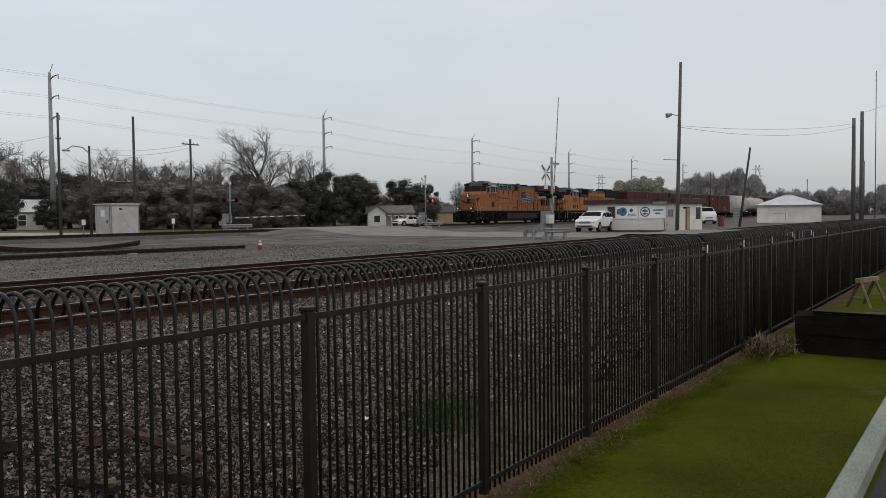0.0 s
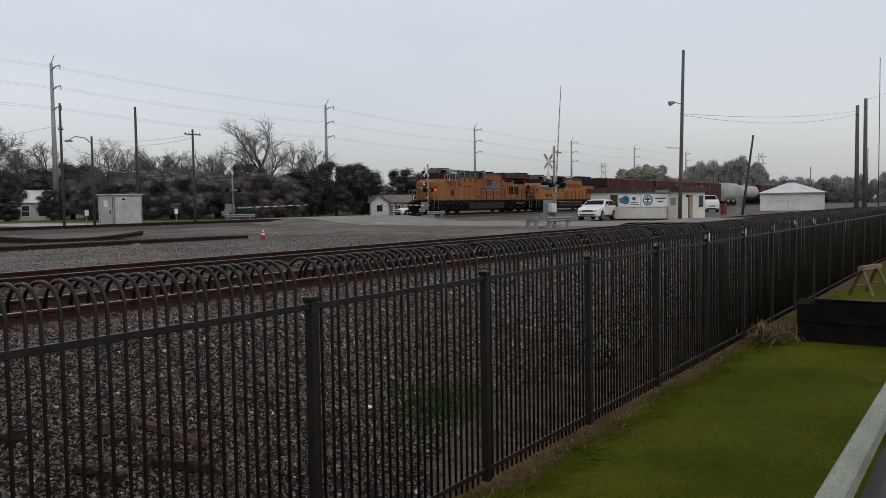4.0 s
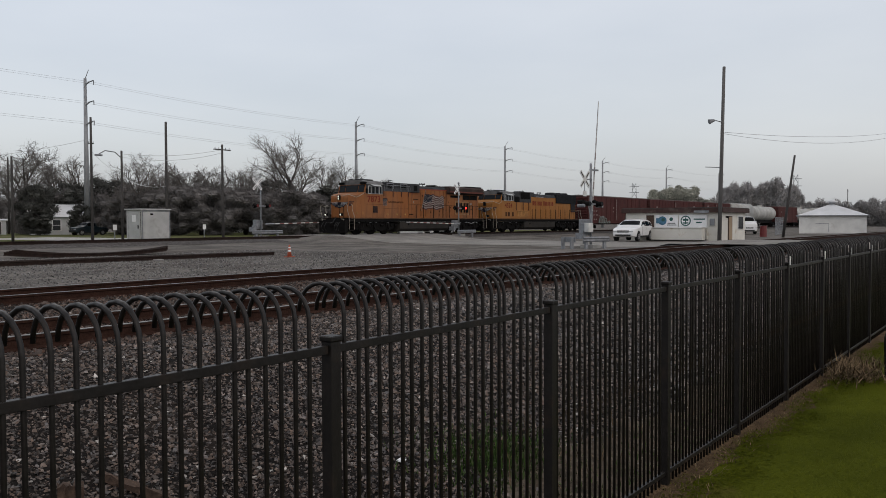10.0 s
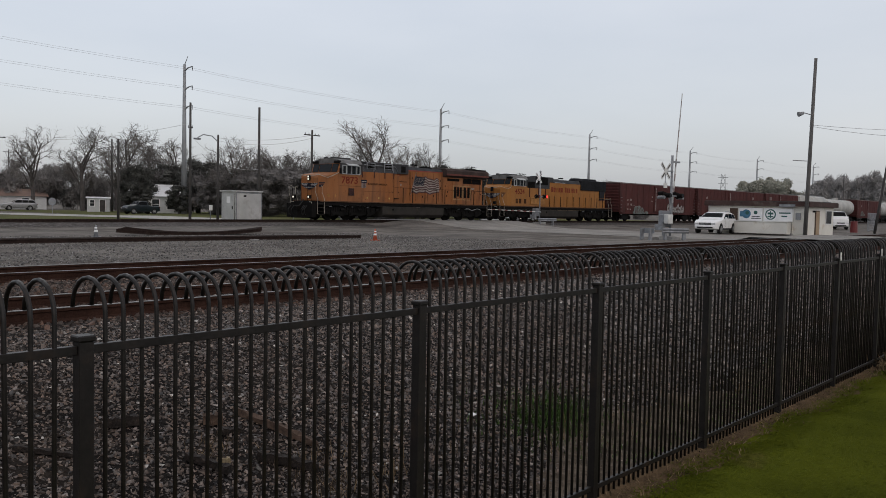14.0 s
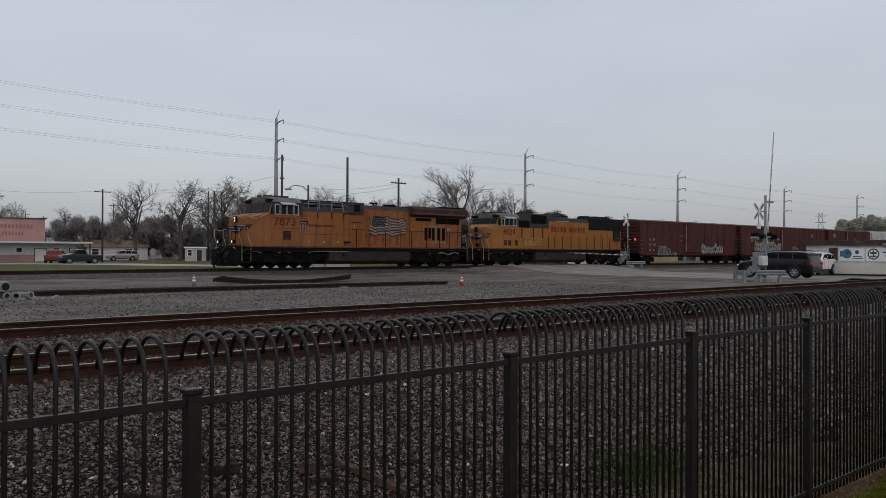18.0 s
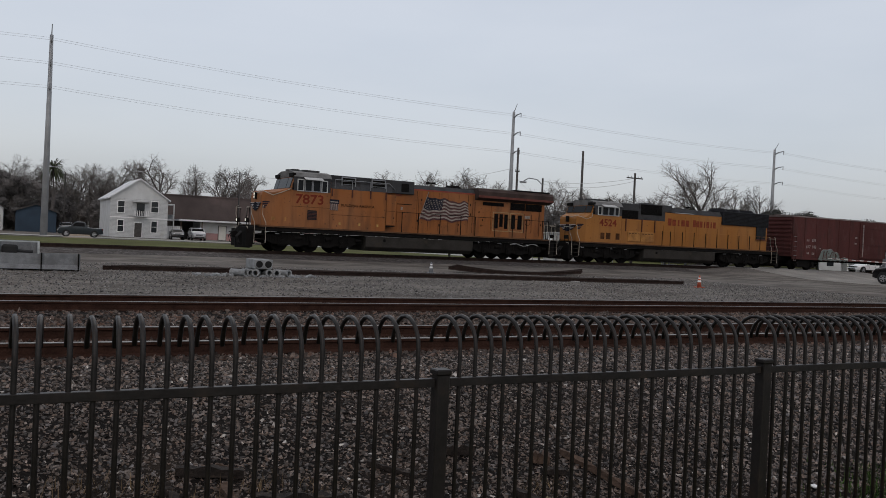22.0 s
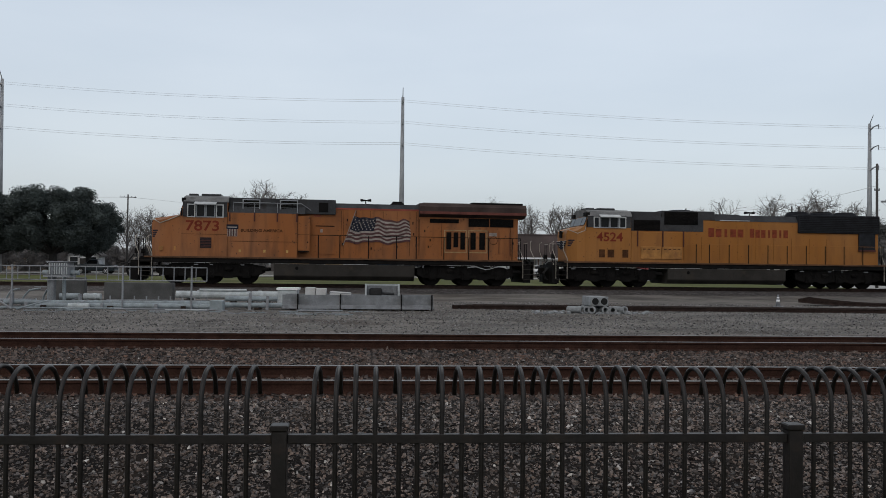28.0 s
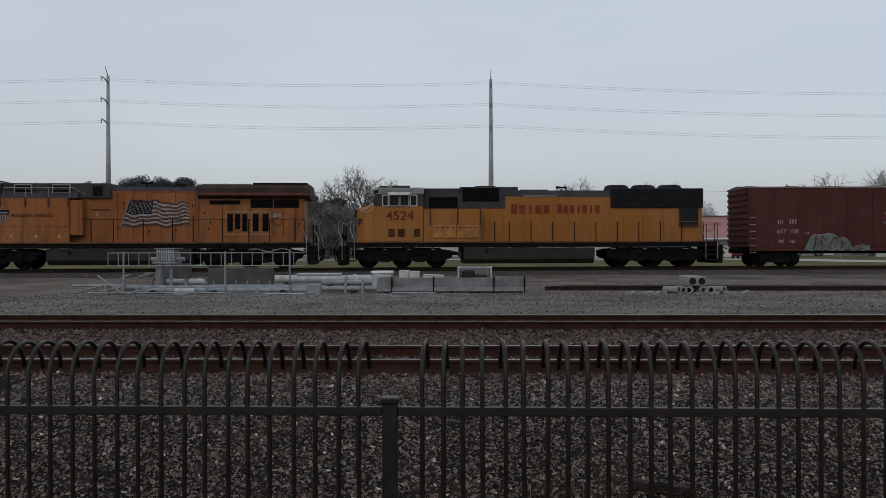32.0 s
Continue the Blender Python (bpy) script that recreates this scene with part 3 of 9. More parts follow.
sheet("road", list(np.arange(49, 62.1, 1.3)), [-60, -20, 0, 8, 9, 10, 19, 20, 24, 34, 38, 40, 42, 43.5, 45.5, 52, 54, 56, 58, 62, 67], road_z, "asphalt", "worn grey asphalt road over the level crossing", "road")
for a, b in ((44.0, 49.0), (67.0, 62.0)):
    sheet("road_shoulder", [a + (b - a) * k / 4 for k in range(5)], [38, 40, 42, 43.5, 45.5, 52, 54, 56, 58], lambda x, y, a=a, b=b: land(x, y) + (road_z(x, y) - land(x, y)) * (x - a) / (b - a) - 0.004, "gravel", "sloping gravel shoulder beside the crossing road", "ground")
sheet("verge", [47, 52, 58, 64, 72, 84, 100, 125, 150], [67, 75, 85, 98, 112, 128, 145], lambda x, y: land(x, y) + 0.03, "far_grass", "rough dull green verge below the brush", "ground")
STREET = ((-250, 150, 10), (-120, 118, 9), (-40, 108, 8), (5, 107, 8), (30, 108, 9), (38, 100, 10), (42, 88, 10), (46.5, 78, 8))
verts, faces = [], []
for k, (x, y, w) in enumerate(STREET):
    a, b = STREET[max(0, k - 1)], STREET[min(len(STREET) - 1, k + 1)]
    d = Vector((b[0] - a[0], b[1] - a[1], 0)).normalized()
    side = Vector((-d.y, d.x, 0)) * w / 2
    verts += [(x - side.x, y - side.y, 1.31), (x + side.x, y + side.y, 1.31)]
    if k:
        faces.append((2 * k - 2, 2 * k, 2 * k + 1, 2 * k - 1))
me = bpy.data.meshes.new("side_street")
me.from_pydata(verts, [], faces)
me.materials.append(M["concrete"])
tagged(new("side_street", me), "pale concrete street curving down to the relay cabinet", "road", kind="structure")
sheet("street_mouth", [41.5, 47, 52], [70, 76, 84, 92], lambda x, y: 1.3, "concrete", "pale concrete apron beside the relay cabinet", "road")


# ---- tracks ----
RAIL_OUT = [(-0.075, 0), (0.075, 0), (0.075, 0.015), (0.012, 0.04), (0.012, 0.125), (0.036, 0.135), (0.036, 0.165), (-0.036, 0.165), (-0.036, 0.135), (-0.012, 0.125), (-0.012, 0.04), (-0.075, 0.015)]


def track(name, yc, top, x0, x1, label, tie_x0, tie_x1):
    t = thing(name, label, "railway track", kind="structure")
    for s in (-0.7525, 0.7525):
        bm = bmesh.new()
        prism(bm, [(yc + s + a, top - 0.175 + b) for a, b in RAIL_OUT], x0, x1, "x")
        r = part("rail", bm, "rail_side", t, "rusty steel rail with a polished head")
        part("running_surface", solid((x0, yc + s - 0.03, top - 0.008, x1, yc + s + 0.03, top)), "rail_head", r)
    tie = finish(solid((-0.11, yc - 1.3, top - 0.33, 0.11, yc + 1.3, top - 0.172)), "tie", "tie", 0.01)
    x = tie_x0
    while x < tie_x1:
        part("tie", tie, "tie", t, at=pose(x, 0, random.uniform(-0.012, 0.004), 0, 0, random.uniform(-1, 1)))
        x += 0.53
    return t


track("near_track", 11.12, 1.455, -60, 140, "rusty near railway track on timber ties", -8, 45)
track("middle_track", 16.6, 1.455, -60, 140, "railway track on timber ties in ballast", -10, 45)


MAIN_TOP = 1.78
t = thing("main_track", "main railway track on dark ballast", "railway track", kind="structure")
for s in (-0.7525, 0.7525):
    bm = bmesh.new()
    rings = []
    for k in range(101):
        x = -45 + 4.6 * k
        rings.append([bm.verts.new((x, main_y(x) + s + a, MAIN_TOP - 0.175 + b)) for a, b in RAIL_OUT])
    for r0, r1 in zip(rings, rings[1:]):
        for k in range(len(RAIL_OUT)):
            bm.faces.new((r0[k], r0[(k + 1) % len(RAIL_OUT)], r1[(k + 1) % len(RAIL_OUT)], r1[k]))
    part("rail", bm, "old_rail", t, "dark rusty steel rail")
tie = finish(solid((-0.11, -1.3, -0.33, 0.11, 1.3, -0.172)), "tie", "tie", 0.01)
for k in range(160):
    x = -32 + 0.53 * k
    part("tie", tie, "tie", t, at=pose(x, main_y(x), MAIN_TOP + random.uniform(-0.01, 0.004), 0, 0, math.degrees(2 * 0.000676 * (62.85 - x))))

# ---- fence ----
PITCH, FENCE_Y = 2.44, 4.13
POSTS = [-5.49, -3.05, -0.61] + [4.484 + PITCH * k for k in range(-1, 18)]
fp = thing("fence_post", "square black steel fence post with a flat cap", "fence post", pose(POSTS[0], FENCE_Y, 0), "fence posts")
part("shaft", solid((-0.038, -0.038, -0.1, 0.038, 0.038, 2.07)), "fence", fp, bevel=0.004)
part("cap", solid((-0.046, -0.046, 2.07, 0.046, 0.046, 2.1)), "fence", fp, bevel=0.006)
for x in POSTS[1:]:
    cp = copy_thing(fp, pose(x, FENCE_Y, 0, 0, 0, random.uniform(-0.6, 0.6)))
    if 14 < x < 26:
        part("tag", solid((-0.022, -0.056, 2.06, 0.022, -0.046, 2.19)), "rail_pale" if x > 17 else "white_paint", cp, "small white tag")
bm = bmesh.new()
hook = [(0, 0, 0.04), (0, 0, 2.2)] + [(0, 0.17 - 0.17 * math.cos(a), 2.2 + 0.165 * math.sin(a)) for a in [math.pi * k / 10 for k in range(1, 11)]]
tube(bm, hook, 0.0126, 6)
picket_mesh = finish(bm, "picket", "fence", smooth=True)
for k, (a, b) in enumerate(zip(POSTS, POSTS[1:])):
    pn = thing("picket_fence", "black steel picket fence section with outward curved tops", "fence", pose(a, FENCE_Y, 0), "fence sections")
    w = b - a
    part("top_rail", solid((0.04, -0.02, 2.005, w - 0.04, 0.02, 2.05)), "fence", pn, bevel=0.003)
    part("bottom_rail", solid((0.04, -0.02, 0.13, w - 0.04, 0.02, 0.175)), "fence", pn, bevel=0.003)
    n, first, last = (19, 0.2, 0.155) if a < -0.7 else ((23, 0.165, 0.15) if w > 2.5 else (23, 0.11, 0.165))
    for i in range(n):
        part("picket", picket_mesh, "fence", pn, at=pose(first + (w - first - last) / (n - 1) * i, 0.0, random.uniform(-0.006, 0.006), random.uniform(-0.25, 0.25), random.uniform(-0.3, 0.3), random.uniform(-3, 3)))


# ---- train: local x runs back from the front coupler, z up from the rail top, -y faces the near tracks ----
TRAIN = [(0.0, 76.87), (2.0, 72.6), (3.5, 69.2), (5.0, 65.6), (6.5, 61.7), (9.0, 54.15), (11.0, 48.0), (13.0, 41.68), (15.0, 35.0), (17.0, 28.2), (19.0, 21.2), (21.0, 13.95),
         (23.0, 6.44), (25.0, -1.55), (26.5, -7.65), (28.0, -13.75), (30.0, -22.0), (32.0, -30.42)]
LINE_X = np.linspace(-120, 420, 2701)
LINE_Y = np.array([main_y(x) for x in LINE_X])
LINE_S = np.concatenate(([0], np.cumsum(np.hypot(np.diff(LINE_X), np.diff(LINE_Y)))))
LINE_S -= np.interp(0, LINE_X, LINE_S)


def on_line(s):
    x = float(np.interp(s, LINE_S, LINE_X))
    return Vector((x, main_y(x), MAIN_TOP))


def car_pose(front, trucks):
    """The pose of a car whose front coupler is at that distance along the line, standing on its two trucks."""
    a, b = on_line(front + trucks[0]), on_line(front + trucks[1])
    d = (b - a).normalized()
    p = a - d * trucks[0]
    return pose(p.x, p.y, p.z, 0, 0, math.degrees(math.atan2(d.y, d.x)))


rolling, wheelsets = [], []


def wheelset_mesh(r, gauge=1.5):
    bm = bmesh.new()
    for s in (-1, 1):
        y = s * gauge / 2
        for y0, y1, rad in ((y - 0.065, y + 0.065, r), (y - s * 0.065, y - s * 0.1, r + 0.025)):
            tube(bm, [(0, y0, 0), (0, y1, 0)], rad, 20)
        tube(bm, [(0, y + s * 0.05, 0), (0, y + s * 0.14, 0)], r * 0.32, 10)
        for k in range(4):
            a = k * math.pi / 2 + 0.4
            box(bm, -0.05, y + s * 0.05 - 0.03, r * 0.35, 0.05, y + s * 0.05 + 0.03, r * 0.78, pose(0, 0, 0, 0, math.degrees(a), 0))
    tube(bm, [(0, -1.05, 0), (0, 1.05, 0)], 0.09, 8)
    return finish(bm, "wheelset", "loco_dark")


BIG_WHEELS, SMALL_WHEELS = wheelset_mesh(0.53), wheelset_mesh(0.42)


def truck(parent, x, axles, spacing, loco=True):
    """A bogie: side frames with axle boxes, springs and brake gear, and its turning wheelsets."""
    r = 0.53 if loco else 0.42
    half = spacing * (axles - 1) / 2
    bm = bmesh.new()
    for s in (-1, 1):
        y0, y1 = (s * 1.03, s * 1.25)
        if loco:
            prism(bm, [(-half - 0.85, 0.58), (-half - 0.85, 0.92), (-half + 0.2, 1.08), (half - 0.2, 1.08), (half + 0.85, 0.92), (half + 0.85, 0.58), (half + 0.5, 0.42), (half - 0.5, 0.4), (half - 0.75, 0.3), (0.75, 0.3), (0.5, 0.4), (-0.5, 0.4), (-0.75, 0.3), (-half + 0.75, 0.3), (-half + 0.5, 0.4), (-half - 0.5, 0.42)], y0, y1)
        else:
            prism(bm, [(-half - 0.3, 0.5), (-0.35, 0.85), (0.35, 0.85), (half + 0.3, 0.5), (half + 0.2, 0.36), (0.4, 0.22), (-0.4, 0.22), (-half - 0.2, 0.36)], y0, y1)
        for k in range(axles):
            ax = -half + spacing * k
            box(bm, ax - 0.2, s * 1.2, r - 0.2, ax + 0.2, s * 1.33, r + 0.24)
            tube(bm, [(ax, s * 1.3, r), (ax, s * 1.38, r)], 0.13, 10)
            if loco:
                for d in (-0.36, 0.36):
                    tube(bm, [(ax + d, s * 1.2, 0.62), (ax + d, s * 1.2, 0.98)], 0.09, 8)
                tube(bm, [(ax + spacing * 0.42, s * 1.28, 0.78), (ax + spacing * 0.62, s * 1.28, 0.78)], 0.1, 8)
    box(bm, -half, -0.95, 0.55, half, 0.95, 0.85)
    t = part("truck", bm, "loco_dark", parent, "grimy dark wheel truck", at=pose(x, 0, 0))
    for k in range(axles):
        w = part("wheelset", BIG_WHEELS if loco else SMALL_WHEELS, "loco_dark", t, at=pose(-half + spacing * k, 0, r))
        wheelsets.append((w, (-half + spacing * k, 0, r), r))
    return t


def rail_run(pts, r=0.022):
    return rod(pts, r, 6)


def window(parent, x0, x1, z0, z1, y, frame_mat="bright_white", name="window", glass="glass", depth=0.03, label=""):
    """A pane in a raised frame on a wall that faces -y at y."""
    f = 0.055
    w = part(name, solid((x0 - f, y - depth, z0 - f, x1 + f, y, z0), (x0 - f, y - depth, z1, x1 + f, y, z1 + f), (x0 - f, y - depth, z0, x0, y, z1), (x1, y - depth, z0, x1 + f, y, z1)), frame_mat, parent, label)
    part("pane", solid((x0, y - depth * 0.4, z0, x1, y, z1)), glass, w)
    return w


def grille(parent, x0, x1, z0, z1, y, n=8, name="grille", mat="loco_dark"):
    bm = solid((x0, y - 0.012, z0, x1, y, z1))
    for k in range(n):
        z = z0 + (z1 - z0) * (k + 0.5) / n
        box(bm, x0, y - 0.04, z - 0.012, x1, y - 0.012, z + 0.02)
    return part(name, bm, mat, parent, "dark louvred grille")


def steps(parent, x0, x1, side):
    """Boarding steps with two bent handrails."""
    s = side
    lo, hi = min(s * 0.95, s * 1.5), max(s * 0.95, s * 1.5)
    st = part("steps", solid((x0, lo, 0.35, x0 + 0.03, hi, 1.35)), "loco_dark", parent)
    part("side_plate", solid((x1 - 0.03, lo, 0.35, x1, hi, 1.35)), "loco_dark", st)
    for k in range(4):
        part("tread", solid((x0 + 0.03, lo, 0.36 + 0.27 * k, x1 - 0.03, hi + 0.0, 0.4 + 0.27 * k)), "loco_dark", st)
    for k in range(4):
        part("tread_edge", solid((x0 + 0.03, min(s * 1.5, s * 1.52), 0.37 + 0.27 * k, x1 - 0.03, max(s * 1.5, s * 1.52), 0.4 + 0.27 * k)), "tank_grey", st)
    for x, lean in ((x0 - 0.02, 0.18), (x1 + 0.02, 0.2)):
        part("handrail", rail_run([(x, s * 1.53, 0.45), (x, s * 1.53, 1.55), (x - lean, s * 1.5, 2.0), (x - lean, s * 1.5, 2.45), (x - lean + 0.08, s * 1.3, 2.5)], 0.02), "rail_cream", st, "pale painted handrail")


def flag(parent, x0, x1, z0, z1, y):
    """A waving thirteen-striped flag painted on the hood side, slanting with its pole."""
    w, h = x1 - x0, z1 - z0
    cols, rows = 26, 13
    bms = {"flag_red": bmesh.new(), "flag_white": bmesh.new(), "canton": bmesh.new()}

    def spot(u, v):
        ripple = 0.055 * math.sin(u * 12.5 + 2.6) * (0.35 + 0.65 * u) + 0.022 * math.sin(u * 27 + v * 3)
        z = v * (0.86 - 0.1 * u) + 0.05 + 0.09 * (1 - v) * u * 0.4 + ripple - 0.03 * u
        return (x0 + w * (u * (1 - 0.16 * v) + 0.16 * v + 0.012 * math.sin(u * 12.5 + v * 5)), y, z0 + h * z)

    for row in range(rows):
        v0, v1 = row / rows, (row + 1) / rows
        for c in range(cols):
            u0, u1 = c / cols, (c + 1) / cols
            name = "canton" if (u1 <= 0.4 and row >= 6) else ("flag_red" if row % 2 == 0 else "flag_white")
            bms[name].faces.new([bms[name].verts.new(spot(u, v)) for u, v in ((u0, v0), (u1, v0), (u1, v1), (u0, v1))])
    holder = part("flag_stripes", bms["flag_red"], "flag_red", parent, "painted waving flag, faded and sooty")
    part("white_stripes", bms["flag_white"], "flag_white", holder)
    part("flag_canton", bms["canton"], "canton", holder)
    stars = bmesh.new()
    for r in range(5):
        for c in range(6):
            p = Vector(spot(0.04 + 0.058 * c + 0.025 * (r % 2), 0.54 + 0.088 * r))
            box(stars, p.x - 0.03, p.y - 0.006, p.z - 0.03, p.x + 0.03, p.y - 0.003, p.z + 0.03)
    part("flag_stars", stars, "flag_white", holder)
    part("flag_pole", rod([(x0 - 0.06, y - 0.01, z0 - 0.06), (x0 + 0.17 * w, y - 0.01, z1 + 0.16)], 0.02, 5), "flag_white", holder)


def lettering(parent, text, x, z, y, size, mat="red_letters", squash=1.0, bold=0.012, name="lettering"):
    return part(name, text_mesh(text, size, mat, name, squash, bold), mat, parent, at=pose(x, y, z))


def line_on(parent, x0, z0, x1, z1, y, wide=0.02, mat="soot", name="panel_seam", proud=0.012):
    """A thin raised strip on a side that faces -y."""
    return part(name, solid((min(x0, x1), y - proud, min(z0, z1), max(x0, x1) + (wide if x0 == x1 else 0), y, max(z0, z1) + (wide if z0 == z1 else 0))), mat, parent)


def nose_and_cab(t, paint, cab_x, eave, crown, win, win_z, w=1.53, lit=True):
    """The short hood with its chevron and wing emblem, and the crew cab: cab_x its ends, win the window edges."""
    c0, c1 = cab_x
    nz = win_z[0] + 0.12
    bm = bmesh.new()
    prism(bm, [(1.58, 1.4), (1.54, nz - 0.42), (1.7, nz - 0.18), (c0 + 0.05, nz + 0.02), (c0 + 0.05, 1.4)], -0.98, 0.98)
    nose = part("nose", bm, paint, t, "yellow short hood", bevel=0.06)
    for s in (-1, 1):
        bm = bmesh.new()
        prism(bm, [(1.6, s * 0.98), (2.02, s * 1.42), (c0 + 0.05, s * 1.52), (c0 + 0.05, s * 0.98)], 1.4, nz - 0.3, "z")
        side = part("nose_side", bm, paint, t)
        bm = bmesh.new()
        low = [bm.verts.new(p) for p in ((1.6, s * 0.98, nz - 0.3), (2.02, s * 1.42, nz - 0.3), (c0 + 0.05, s * 1.52, nz - 0.3), (c0 + 0.05, s * 0.98, nz - 0.3))]
        top = [bm.verts.new(p) for p in ((1.72, s * 0.9, nz - 0.17), (2.2, s * 1.1, nz - 0.12), (c0 + 0.05, s * 1.48, nz + 0.0), (c0 + 0.05, s * 0.9, nz + 0.02))]
        for i in range(4):
            bm.faces.new((low[i], low[(i + 1) % 4], top[(i + 1) % 4], top[i]))
        bm.faces.new(low[::-1])
        bm.faces.new(top)
        part("nose_slope", bm, paint, side)
        part("nose_stripe", rod([(1.62, s * 0.99, nz - 0.22), (2.05, s * 1.44, nz - 0.44), (2.45, s * 1.5, nz - 0.28), (c0 + 0.05, s * 1.54, nz - 0.02)], 0.024, 6), "rail_cream", nose, "pale chevron stripe")
        for k in range(4):
            bm = bmesh.new()
            z = nz - 0.86 - 0.1 * k
            box(bm, 0, -0.012, 0, 0.44 - 0.08 * k, 0.0, 0.07, Matrix.Translation((1.61, s * 0.985, z)) @ pose(0, 0, 0, 0, 0, s * 46.3) if s < 0 else Matrix.Translation((1.61, s * 0.985 + 0.012, z)) @ pose(0, 0, 0, 0, 0, 46.3))
            part("wing_feather", bm, "blue_mark", side, "dark blue wing feather")
    part("nose_stripe", rod([(1.6, -1.0, nz - 0.22), (1.54, -0.98, nz - 0.22), (1.52, -0.3, nz - 0.32), (1.52, 0.3, nz - 0.32), (1.54, 0.98, nz - 0.22)], 0.02, 6), "rail_cream", nose, "pale chevron stripe")
    wing = part("wing_emblem", solid((1.5, -0.17, nz - 1.32, 1.545, 0.17, nz - 0.84)), "blue_mark", nose, "dark blue wing emblem edged in white")
    for s in (-1, 1):
        for k in range(4):
            a, b = sorted((s * 0.2, s * (0.96 - 0.16 * k)))
            part("wing_feather", solid((1.5, a, nz - 0.94 - 0.1 * k, 1.545, b, nz - 0.87 - 0.1 * k)), "blue_mark", wing)
            part("feather_edge", solid((1.503, a, nz - 0.867 - 0.1 * k, 1.544, b, nz - 0.855 - 0.1 * k)), "bright_white", wing)
    lamp = part("headlight", solid((1.42, -0.13, nz - 0.66, 1.57, 0.13, nz - 0.26)), "loco_dark", t, bevel=0.02)
    for z in (nz - 0.55, nz - 0.37):
        part("lens", rod([(1.412, 0, z), (1.43, 0, z)], 0.075, 10), "lamp_white" if lit else "cab_glass", lamp)
    for s in (-0.85, 0.85):
        d = part("ditch_light", solid((0.72, s - 0.13, 1.55, 0.9, s + 0.13, 1.8)), "loco_dark", t)
        part("lens", rod([(0.712, s, 1.68), (0.73, s, 1.68)], 0.075, 10), "lamp_white" if lit else "cab_glass", d)
    # cab with raked windscreen
    bm = bmesh.new()
    prism(bm, [(c0 + 0.04, 1.4), (c0, nz - 0.05), (c0 + 0.24, eave), (c1, eave), (c1, 1.4)], -w, w)
    cab = part("cab", bm, paint, t, "yellow crew cab", bevel=0.03)
    bm = bmesh.new()
    prism(bm, [(-w - 0.04, eave - 0.06), (-w + 0.2, crown - 0.12), (-0.7, crown), (0.7, crown), (w - 0.2, crown - 0.12), (w + 0.04, eave - 0.06)], c0 + 0.2, c1 + 0.04, "x")
    part("cab_roof", bm, "cab_roof_grey", cab, "dull grey cab roof")
    for a, b, y0, y1, h in ((c0 + 0.35, c0 + 0.8, -0.7, -0.2, 0.1), (c0 + 1.0, c0 + 2.0, -0.75, 0.75, 0.1), (c0 + 0.4, c0 + 0.6, 0.3, 0.6, 0.14)):
        part("roof_gear", solid((a, y0, crown - 0.02, b, y1, crown + h)), "loco_grey", cab, bevel=0.02)
    # grey surround of the side windows
    part("window_surround", solid((c0 + 0.16, -w - 0.006, win_z[0] + 0.02, c1 - 0.02, -w - 0.001, eave - 0.02)), "loco_grey", cab)
    rake = math.degrees(math.atan2(0.24, eave - nz + 0.05))
    m = Matrix.Translation((c0 - 0.015, 0, nz - 0.02)) @ pose(0, 0, 0, 0, rake, 0)
    ws = bmesh.new()
    for y0, y1 in ((-1.38, -0.75), (-0.68, 0.68), (0.75, 1.38)):
        box(ws, -0.015, y0, 0.06, 0.02, y1, (eave - nz) * 0.92, m)
    part("windscreen", ws, "cab_glass", cab)
    for y in (-1.5, 0.9):
        part("number_board", solid((c0 + 0.1, y, eave - 0.06, c0 + 0.3, y + 0.6, eave + 0.14)), "loco_dark", cab)
    z0, z1 = win_z
    for k, (a, b) in enumerate(win):
        window(cab, a + 0.04, b - 0.04, z0 + 0.05, z1 - 0.05, -w - 0.008, "rail_pale" if k in (0, len(win) - 1) else "galvanised", glass="cab_glass", depth=0.045)
    mid = [win[1][0] - 0.08, win[-2][1] + 0.08]
    bm = bmesh.new()
    prism(bm, [(-w - 0.02, z1 + 0.1), (-w - 0.36, z1 - 0.04), (-w - 0.36, z1 - 0.015), (-w - 0.02, z1 + 0.13)], mid[0], mid[1], "x")
    part("sunshade", bm, "rail_pale", cab, "pale grey window shade")
    part("mirror", solid((c0 + 0.1, -w - 0.2, z0 + 0.05, c0 + 0.14, -w - 0.02, z0 + 0.45)), "loco_dark", cab)
    return nose, cab


